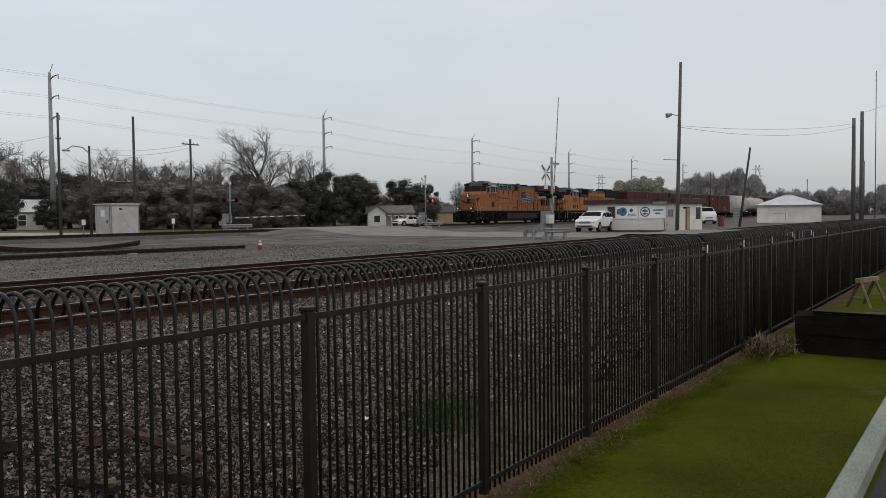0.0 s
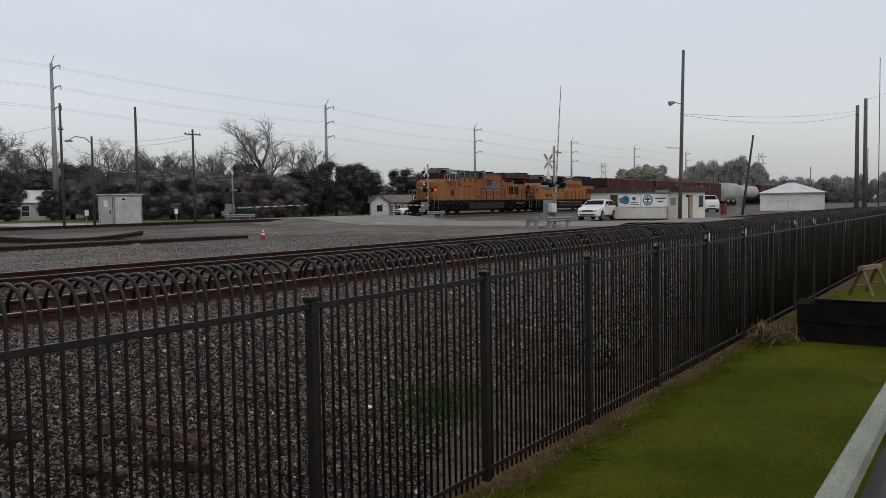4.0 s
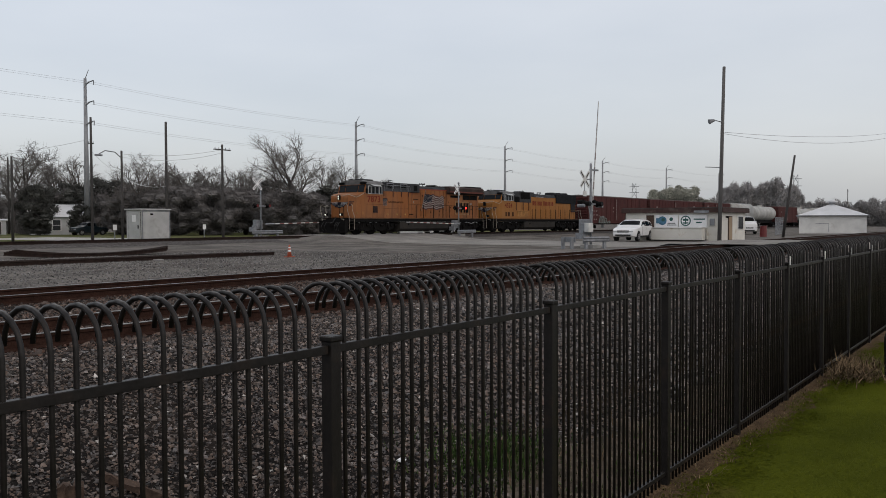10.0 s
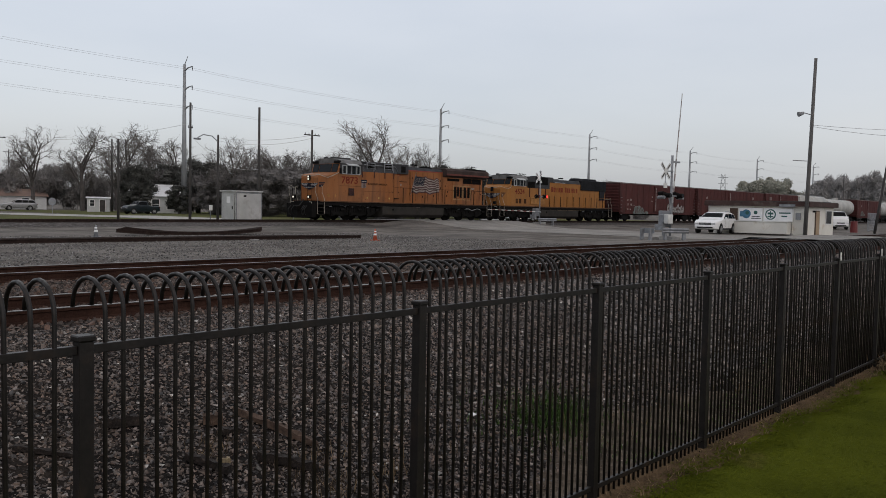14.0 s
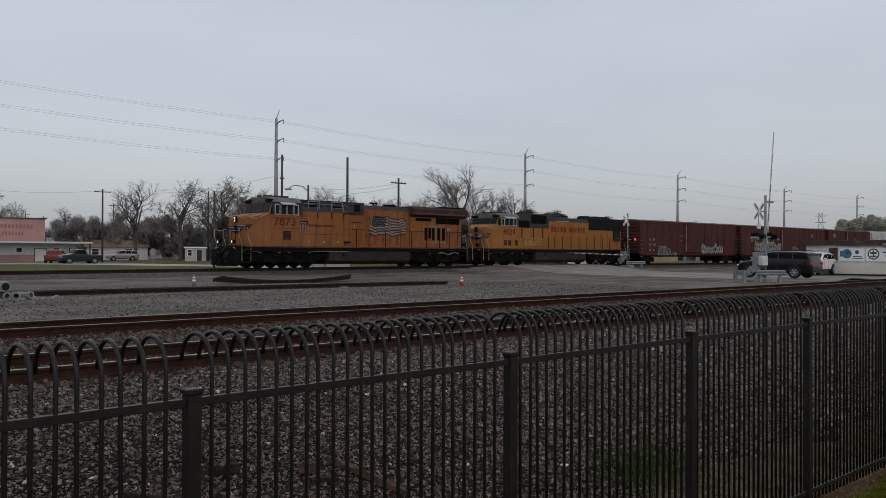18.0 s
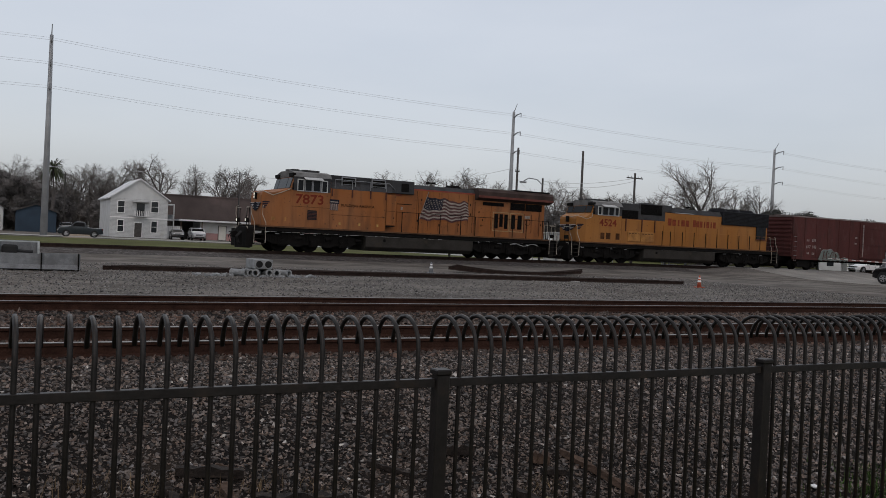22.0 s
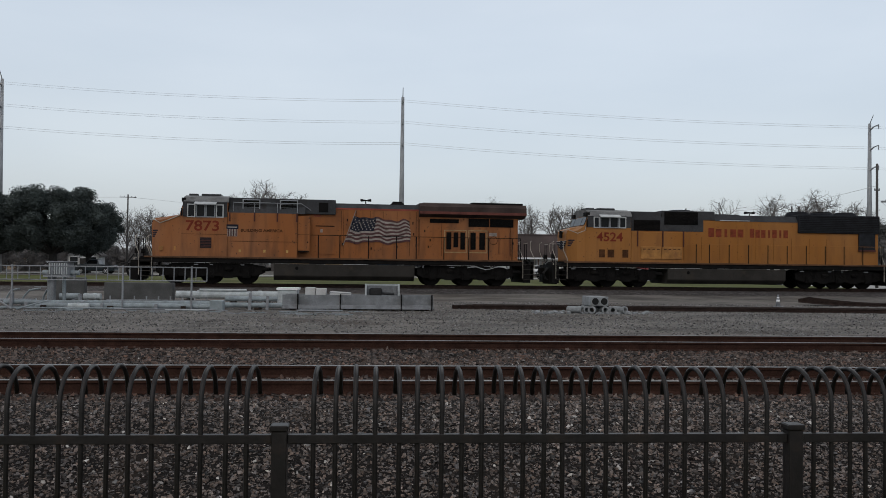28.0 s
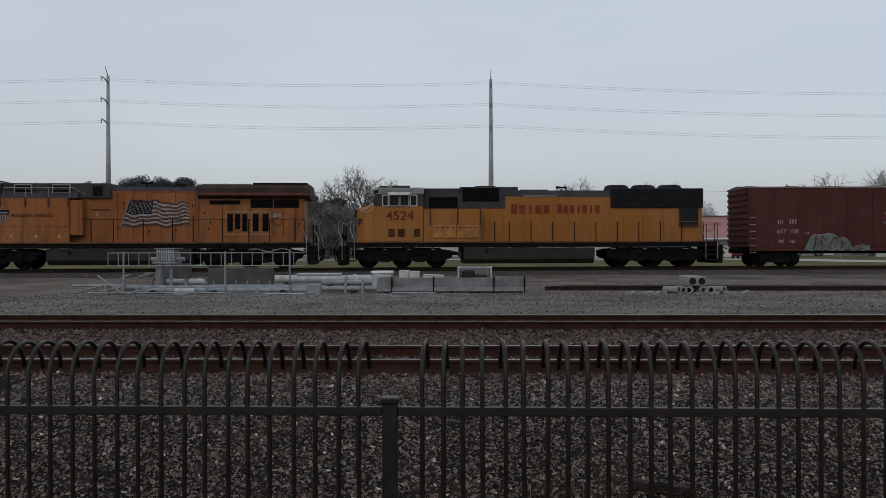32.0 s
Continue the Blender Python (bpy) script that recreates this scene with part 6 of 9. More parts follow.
crossing_signal(46.9, 52.0, 1.55, 1, False, "crossing signal with lowered striped arm beyond the main track", -2)
crossing_signal(65.0, 45.2, 1.5, -1, False, "flashing crossing signal with lowered striped arm before the main track", 0, True)
crossing_signal(46.25, 22.72, 1.2, 1, True, "crossing signal with its striped arm raised beside the near tracks", -8, tall=5.0, board=-0.8, drop=0.95)
guard_rail(45.5, 22.0, 1.2, 1.8, -30)
guard_rail(43.9, 22.95, 1.2, 1.3, 60)
guard_rail(46.9, 51.2, 1.5, 3.2, 0, "short grey steel guard rail by the far signal")
guard_rail(65.0, 44.3, 1.4, 3.0, 0, "short grey steel guard rail by the flashing signal")
rx, ry, _ = at_bearing(63.9, 49)
t = thing("junction_box", "grey cabinet on a post beside the raised gate", "signal cabinet", pose(46.55, 23.3, 1.2, 0, 0, -40))
part("cabinet", solid((-0.24, -0.25, 0.92, 0.36, 0.25, 1.72)), "galvanised", t, bevel=0.02)
part("post", solid((-0.06, -0.06, 0, 0.06, 0.06, 0.9)), "galvanised", t)
for k in range(2):
    part("number_plate", solid((-0.14 + 0.2 * k, -0.262, 1.2, 0.0 + 0.2 * k, -0.25, 1.5)), "bright_white", t)


# ---- relay cabinet ----
t = thing("relay_cabinet", "white steel signal relay cabinet with a door and a paper notice", "signal cabinet", pose(46.8, 67.0, 1.25, 0, 0, 1))
part("body", solid((-1.35, -1.15, 0.0, 1.6, 1.15, 2.75)), "cabinet_paint", t, bevel=0.03)
part("roof", solid((-1.5, -1.25, 2.75, 1.7, 1.25, 2.87)), "cabinet_paint", t, bevel=0.02)
d = part("door", solid((-1.42, -0.95, 0.1, -1.35, 0.8, 2.55)), "cabinet_paint", t, "white steel door", bevel=0.015)
part("notice", solid((-1.44, -0.35, 1.7, -1.42, 0.2, 2.3)), "bright_white", d)
part("handle", solid((-1.47, -0.75, 1.1, -1.42, -0.65, 1.4)), "loco_dark", d)
for x in (-1.36, 1.5):
    part("corner_trim", solid((x, -1.18, 0.05, x + 0.1, -1.15, 2.72)), "galvanised", t)
part("head_trim", solid((-1.26, -1.18, 2.62, 1.5, -1.151, 2.72)), "galvanised", t)
for y in (-1.0, 0.85):
    part("door_seam", solid((-1.37, y, 0.08, -1.351, y + 0.04, 2.6)), "loco_dark", t)
part("vent", solid((-0.5, -1.17, 2.3, -0.2, -1.15, 2.45)), "loco_dark", t)
for az, r in ((38.4, 88), (41.6, 100), (33.0, 83)):
    s = thing("sign_post", "small white sign on a thin post", "sign", pose(*at_bearing(az, r, 1.25)))
    part("post", solid((-0.03, -0.03, 0, 0.03, 0.03, 1.3)), "galvanised", s)
    part("plate", solid((-0.19, -0.05, 0.95, 0.19, -0.03, 1.45)), "bright_white", s)


# ---- buildings ----


def house(name, x, y, w, d, eave, apex, wall, roof, label, turn=0, gable="front", windows=(), doors=(), base=1.25, overhang=0.35):
    """A house with a gabled roof; windows and doors are (x, z, width, height) on the front, which faces -y."""
    t = thing(name, label, "house", pose(x, y, base, 0, 0, turn))
    part("wall", solid((-w / 2, 0, -0.1, w / 2, d, eave)), wall, t)
    if gable == "front":
        bm = bmesh.new()
        prism(bm, [(-w / 2, eave), (w / 2, eave), (0, apex)], 0.0, d)
        part("gable", bm, wall, t)
        for s in (-1, 1):
            bm = bmesh.new()
            k = (apex - eave) / (w / 2)
            x0, x1 = s * (w / 2 + overhang), 0.0
            z0, z1 = eave - k * overhang, apex
            prism(bm, [(x0, z0), (x1, z1), (x1, z1 + 0.18), (x0, z0 + 0.18)], -overhang, d + overhang)
            part("roof", bm, roof, t)
    else:
        bm = bmesh.new()
        prism(bm, [(-overhang, eave), (d / 2, apex), (d + overhang, eave), (d / 2, apex + 0.01)][:3], -w / 2 - overhang, w / 2 + overhang, "x")
        part("roof", bm, roof, t)
    for wx, wz, ww, wh in windows:
        f = part("window", solid((wx - ww / 2 - 0.1, -0.06, wz - wh / 2 - 0.1, wx + ww / 2 + 0.1, -0.001, wz + wh / 2 + 0.1)), "bright_white", t)
        part("pane", solid((wx - ww / 2, -0.08, wz - wh / 2, wx + ww / 2, -0.06, wz + wh / 2)), "glass", f)
        part("sash_bar", solid((wx - ww / 2, -0.1, wz - 0.03, wx + ww / 2, -0.08, wz + 0.03)), "bright_white", f)
    for wx, ww, wh in doors:
        f = part("door", solid((wx - ww / 2 - 0.08, -0.05, 0.0, wx + ww / 2 + 0.08, -0.001, wh + 0.08)), "bright_white", t)
        part("door_leaf", solid((wx - ww / 2, -0.07, 0.05, wx + ww / 2, -0.05, wh)), "roof_dark", f)
    return t


wh = house("white_house", 15.0, 127, 7.9, 12, 5.6, 8.35, "siding", "roof_pale", "two-storey white clapboard house with a front gable and small balcony", 2, windows=((-2.5, 4.3, 0.85, 1.6), (2.1, 4.5, 0.95, 1.5), (-2.5, 1.6, 0.75, 1.6), (2.1, 1.6, 0.75, 1.6)), doors=((-0.1, 1.0, 2.1),))
bal = part("balcony", solid((-0.9, -1.0, 3.0, 1.1, 0, 3.1), (-1.0, -1.0, 5.1, 1.2, 0, 5.25)), "siding", wh)
for k in range(9):
    part("baluster", solid((-0.88 + 0.24 * k, -0.98, 3.1, -0.82 + 0.24 * k, -0.94, 3.85)), "bright_white", bal)
part("balcony_door", solid((-0.4, -0.06, 3.1, 0.7, -0.001, 4.95)), "glass", bal)
part("storey_band", solid((-3.95, -0.04, 2.75, 3.95, -0.001, 2.9)), "bright_white", wh)
for k in range(30):
    part("clapboard_line", solid((-3.95, -0.02, 0.25 + 0.18 * k, 3.95, -0.001, 0.27 + 0.18 * k)), "galvanised", wh)
porch = part("side_porch", solid((4.0, 2, 5.0, 5.3, 8, 5.15), (4.0, 2, 2.7, 5.3, 8, 2.85), (5.15, 2, 0, 5.3, 2.15, 5.0), (5.15, 7.8, 0, 5.3, 7.95, 5.0), (5.2, 2, 2.85, 5.25, 8, 3.6)), "siding", wh)

wa = thing("warehouse", "long brown and pink stucco warehouse with a flat parapet", "building", pose(0, 0, 1.25))
part("wall", solid((19.4, 139, -0.1, 35.0, 165, 6.9)), "brown_wall", wa, "stained dark brown wall")
part("end_wall", solid((35.0, 138.5, -0.1, 42.6, 165, 6.6)), "pink", wa, "faded pink wall")
part("parapet", solid((19.2, 138.8, 6.9, 35.0, 139.2, 7.05), (34.9, 138.3, 6.6, 42.8, 138.7, 6.75)), "brown_wall", wa)
for row, (a, b, n) in enumerate(((36.2, 41.0, 9), (36.4, 39.6, 7))):
    for k in range(n):
        part("letter_bar", solid((a + (b - a) * k / n, 138.46, 5.1 - 1.1 * row, a + (b - a) * (k + 0.6) / n, 138.5, 5.7 - 1.1 * row)), "faded_sign", wa)
wing = thing("warehouse_wing", "low white and pink wing with a flat canopy and doors", "building", pose(0, 0, 1.25))
part("wall", solid((24.5, 131.5, 1.05, 45.0, 138.2, 2.75)), "siding", wing)
part("dado", solid((24.5, 131.45, -0.1, 45.0, 138.2, 1.05)), "pink", wing, "pink painted lower wall")
part("canopy", solid((21.0, 129.6, 2.75, 46.8, 138.4, 3.0)), "roof_pale", wing)
for x, w_, hgt in ((27.3, 1.1, 2.2), (39.0, 1.6, 1.9), (44.0, 1.2, 2.0)):
    dr = part("door", solid((x - 0.1, 131.38, 0, x + w_ + 0.1, 131.44, hgt + 0.1)), "roof_dark", wing)
    part("door_leaf", solid((x, 131.34, 0.05, x + w_, 131.38, hgt)), "cream_wall", dr)
for x in (36.4, 41.6):
    wd = part("window", solid((x, 131.38, 1.4, x + 0.9, 131.44, 2.1)), "bright_white", wing)
    part("pane", solid((x + 0.08, 131.35, 1.46, x + 0.82, 131.38, 2.04)), "glass", wd)
for x in (21.3, 24.4, 46.4):
    part("canopy_post", solid((x, 129.9, 0, x + 0.15, 130.05, 2.75)), "brown_wood", wing)
part("carport_back", solid((20.6, 137.9, 0, 24.5, 138.1, 2.75)), "roof_dark", wing)
t = thing("yard_fence", "white board fence beside the house", "fence", pose(0, 0, 1.25))
for k in range(12):
    part("board", solid((18.2 + 0.28 * k, 130.0, 0, 18.46 + 0.28 * k, 130.04, 1.9)), "siding", t)
sh = house("small_house", *at_bearing(29.5, 135)[:2], 6.9, 7, 2.6, 4.5, "siding", "roof_pale", "small weathered pale house with a grey metal roof behind the trees", -29, "side", windows=((0.1, 1.4, 1.0, 1.5), (2.3, 1.4, 1.0, 1.5)))
part("porch_roof", solid((3.0, -1.6, 2.35, 4.6, 1.0, 2.45)), "roof_dark", sh)
for k in range(2):
    part("porch_post", solid((4.35, -1.5 + 2.2 * k, -0.1, 4.47, -1.38 + 2.2 * k, 2.35)), "bright_white", sh)
part("porch_rail", solid((4.38, -1.4, 0.85, 4.44, 0.8, 0.92), (3.4, -1.48, 0.85, 4.4, -1.42, 0.92)), "bright_white", sh)
house("garden_shed", *at_bearing(26.1, 142)[:2], 3.3, 3, 2.15, 2.4, "siding", "roof_pale", "small white garden shed with a flat pale roof", -26, "side", windows=((-0.9, 1.4, 0.6, 0.9),), doors=((0.6, 0.8, 1.9),), overhang=0.2)
house("brick_house", *at_bearing(21.3, 172)[:2], 11.0, 9, 2.4, 3.8, "siding", "roof_red", "long low house with a faded red roof", -16, "side", windows=((-4, 1.5, 1.2, 1.1), (2, 1.5, 1.2, 1.1)))
gh = house("grey_house", *at_bearing(52.8, 121)[:2], 6.4, 6, 1.9, 3.0, "siding", "roof_house", "low white house with a grey-brown gabled roof and a porch", -46, "side", windows=((1.2, 1.0, 1.0, 0.9), (2.6, 1.0, 0.6, 0.9)))
bm = bmesh.new()
prism(bm, [(-3.5, -0.1), (-0.9, -0.1), (-0.9, 1.9), (-2.2, 2.85), (-3.5, 1.9)], -1.6, -0.01)
wing = part("front_gable", bm, "siding", gh, "white front gable")
for s in (-1, 1):
    bm = bmesh.new()
    prism(bm, [(-2.2 + s * 1.65, 1.7), (-2.2, 2.88), (-2.2, 3.02), (-2.2 + s * 1.65, 1.84)], -1.9, 1.5)
    part("gable_roof", bm, "roof_house", wing)
part("gable_window", solid((-2.6, -1.64, 0.6, -1.8, -1.602, 1.5)), "glass", wing)
for k in range(4):
    part("porch_post", solid((-0.2 + 1.05 * k, -1.5, -0.1, -0.08 + 1.05 * k, -1.38, 1.75)), "bright_white", gh)
part("porch_roof", solid((-0.9, -1.7, 1.75, 3.3, -0.01, 1.87)), "roof_house", gh)
house("grey_house", *at_bearing(57.0, 160)[:2], 8.5, 9, 2.0, 3.2, "tan", "roof_dark", "low dark-roofed house beyond the road", -40, "side")
house("small_house", *at_bearing(41.3, 150)[:2], 6.0, 8, 2.2, 3.3, "siding", "roof_dark", "pale low house hidden in brush", -30, windows=((0.5, 1.3, 0.9, 1.0),))
house("tan_house", *at_bearing(-4.6, 136)[:2], 8.0, 10, 2.9, 4.4, "tan", "roof_pale", "tan house with a bright pale metal roof", 0, "side", windows=((0.2, 1.5, 2.4, 1.2),))
house("white_cottage", *at_bearing(-1.95, 148)[:2], 4.6, 8, 3.6, 5.0, "siding", "roof_dark", "narrow white cottage with a porch", 0, "front", windows=((0.6, 3.1, 0.8, 1.1),))
house("blue_shed", *at_bearing(0.75, 146)[:2], 5.8, 8, 3.2, 4.3, "blue_wall", "roof_dark", "dark blue metal shed", 0, "front")
house("tan_house", *at_bearing(-28.5, 135)[:2], 9.0, 10, 2.8, 5.0, "tan", "roof_dark", "tan house with a dark hipped roof", 20, "front", windows=((-1.5, 1.5, 1.1, 1.3),))
house("small_house", *at_bearing(-23.0, 160)[:2], 7.0, 8, 2.6, 4.0, "tan", "roof_dark", "dull low house behind the oak", 15, "side", windows=((-2, 1.6, 1, 1.2), (2, 1.6, 1, 1.2)))
house("small_house", *at_bearing(-19.3, 126)[:2], 4.0, 8, 2.5, 3.9, "siding", "roof_dark", "small white house with a porch behind the oak", 12, "front", windows=((-1.2, 1.5, 1, 1.3), (1.2, 1.5, 1, 1.3)), doors=((0.0, 0.9, 2.0),))
house("small_house", *at_bearing(-12.0, 160)[:2], 9.0, 8, 2.6, 4.6, "siding", "roof_dark", "white bungalow on the far street", 8, "side", windows=((-2, 1.5, 1, 1.1), (1.5, 1.5, 1, 1.1)))

# yard office with banners and flat brown roof
of = thing("yard_office", "low cream yard office with a brown flat roof and hanging banners", "building", pose(67.1, 21.6, 1.25))
part("wall", solid((0, 0, -0.1, 6.6, 7.9, 2.25)), "cream_wall", of)
part("fascia", solid((-0.3, -0.3, 2.24, 6.9, 8.2, 2.6)), "fascia_brown", of, "brown roof fascia")
part("flat_roof", solid((-0.25, -0.25, 2.6, 6.85, 8.15, 2.65)), "roof_dark", of)
dr = part("door", solid((1.9, -0.06, 0, 2.9, -0.001, 1.95)), "brown_wood", of)
part("door_leaf", solid((2.0, -0.08, 0.05, 2.8, -0.06, 1.88)), "tan", dr)
wd = part("window", solid((4.5, -0.05, 0.85, 6.0, -0.001, 2.0)), "bright_white", of)
part("pane", solid((4.6, -0.07, 0.92, 5.9, -0.05, 1.93)), "glass", wd)
part("wall_lamp", solid((1.3, -0.2, 1.8, 1.5, -0.001, 1.95)), "loco_dark", of)
part("side_door", solid((-0.05, 5.45, 0.0, -0.001, 6.1, 2.05)), "brown_wood", of)
part("downpipe", rod([(-0.06, 1.05, 0), (-0.06, 1.05, 2.1)], 0.05, 6), "cream_wall", of)
part("meter_box", solid((-0.16, 0.45, 1.2, -0.001, 0.8, 1.75)), "galvanised", of)
part("roof_sign", solid((-0.4, 0.8, 2.18, -0.3, 2.0, 2.4)), "galvanised", of)
for y in (5.35, 3.3, 2.2):
    part("wall_batten", solid((-0.03, y, 0, -0.001, y + 0.06, 2.1)), "cream_wall", of)
part("kerb", solid((-0.35, 1.0, -0.1, -0.05, 5.3, 0.12)), "concrete", of)
b = part("banner", solid((-0.1, 3.4, 1.05, -0.04, 5.3, 2.08)), "bright_white", of, "white banner with a blue round emblem and lines of text")
part("emblem", rod([(-0.125, 4.7, 1.6), (-0.1, 4.7, 1.6)], 0.36, 20), "emblem_blue", b)
part("emblem_tail", solid((-0.12, 4.95, 1.38, -0.1, 5.22, 1.82)), "emblem_blue", b)
part("emblem_spot", rod([(-0.13, 4.62, 1.68), (-0.125, 4.62, 1.68)], 0.15, 12), "emblem_green", b)
part("small_emblem", rod([(-0.12, 3.95, 1.72), (-0.1, 3.95, 1.72)], 0.15, 14), "emblem_green", b)
for z, a, c in ((1.36, 3.6, 4.25), (1.22, 3.5, 4.3)):
    part("text_bar", solid((-0.112, a, z, -0.1, c, z + 0.06)), "loco_grey", b)
b = part("banner", solid((-0.1, 1.0, 1.05, -0.04, 3.3, 2.08)), "bright_white", of, "white banner with a green ring emblem and lines of text")
part("emblem", rod([(-0.125, 2.75, 1.58), (-0.1, 2.75, 1.58)], 0.42, 22), "emblem_green", b)
part("emblem_field", rod([(-0.13, 2.75, 1.58), (-0.125, 2.75, 1.58)], 0.33, 20), "bright_white", b)
for dz, h in ((-0.2, 0.1), (0.02, 0.16)):
    part("emblem_bar", solid((-0.14, 2.52, 1.56 + dz, -0.13, 2.98, 1.56 + dz + h)), "emblem_green", b)
part("emblem_stem", solid((-0.145, 2.71, 1.3, -0.14, 2.79, 1.86)), "emblem_green", b)
for z, a, c in ((1.66, 1.2, 2.1), (1.4, 1.45, 1.9)):
    part("text_bar", solid((-0.112, a, z, -0.1, c, z + 0.1)), "emblem_green", b)
t = thing("storage_chest", "long low stained white storage chest along the office wall", "chest", pose(66.5, 22.9, 1.25))
part("body", solid((-0.45, -0.2, 0.05, 0.35, 4.0, 1.0)), "cream_wall", t, bevel=0.03)
part("lid", solid((-0.5, -0.25, 1.0, 0.4, 4.05, 1.06)), "white_paint", t)
part("skid", solid((-0.4, -0.1, 0, 0.3, 3.9, 0.05)), "tie", t)
sx, sy, _ = at_bearing(78.9, 125)
sh = thing("pump_house", "square white pump house with a pyramid roof and finial", "building", pose(sx, sy, 1.25, 0, 0, 12))
part("wall", solid((-4.0, -4.0, -0.1, 4.0, 4.0, 2.35)), "white_paint", sh)
bm = bmesh.new()
v = [bm.verts.new(p) for p in ((-4.35, -4.35, 2.3), (4.35, -4.35, 2.3), (4.35, 4.35, 2.3), (-4.35, 4.35, 2.3), (0, 0, 3.9))]
for f in ((0, 1, 4), (1, 2, 4), (2, 3, 4), (3, 0, 4), (3, 2, 1, 0)):
    bm.faces.new([v[i] for i in f])
part("roof", bm, "roof_pale", sh)
part("vent_neck", rod([(0, 0, 3.6), (0, 0, 4.1)], 0.36, 14), "galvanised", sh)
part("vent_cap", rod([(0, 0, 4.08), (0, 0, 4.2)], 0.72, 16, 0.7), "roof_pale", sh)
part("vent_dome", rod([(0, 0, 4.2), (0, 0, 4.34), (0, 0, 4.44)], 0.6, 16, 0.2), "roof_pale", sh, smooth=True)
part("eave_board", solid((-4.36, -4.37, 2.2, 4.36, -4.33, 2.34), (-4.37, -4.33, 2.2, -4.33, 4.36, 2.34), (4.33, -4.33, 2.2, 4.37, 4.36, 2.34)), "galvanised", sh)
for k in range(5):
    part("wall_seam", solid((4.001, -3.0 + 1.4 * k, 0, 4.02, -2.9 + 1.4 * k, 2.3)), "galvanised", sh)
for q in ((-4.03, 0.4, 1.2, -4.001, 2.0, 1.26), (-4.03, 0.4, 0.2, -4.001, 0.45, 1.26), (-0.95, -4.03, 0, -0.88, -4.001, 2.05), (0.5, -4.03, 0, 0.57, -4.001, 2.05), (-0.88, -4.03, 2.0, 0.5, -4.001, 2.06)):
    part("door_edge", solid(q), "galvanised", sh)
part("door", solid((-0.87, -4.02, 0, 0.49, -4.001, 1.99)), "white_paint", sh)


# ---- vehicles ----
def wheel(parent, x, y, r=0.36, w=0.24):
    s = 1 if y > 0 else -1
    face = y + s * w / 2
    ty = part("wheel", rod([(x, y - w / 2, r), (x, y + w / 2, r)], r, 22), "tyre", parent)
    bm = bmesh.new()
    tube(bm, [(x, face, r), (x, face + s * 0.02, r)], 0.07, 10)
    for k in range(6):
        m = Matrix.Translation((x, face + s * 0.008, r)) @ pose(0, 0, 0, 0, 60 * k, 0)
        box(bm, 0.05, -0.008, -0.03, r * 0.6, 0.008, 0.03, m)
    for k in range(18):
        m = Matrix.Translation((x, face + s * 0.006, r)) @ pose(0, 0, 0, 0, 20 * k, 0)
        box(bm, r * 0.57, -0.008, -0.045, r * 0.64, 0.008, 0.045, m)
    part("rim", bm, "alloy_rim", ty)


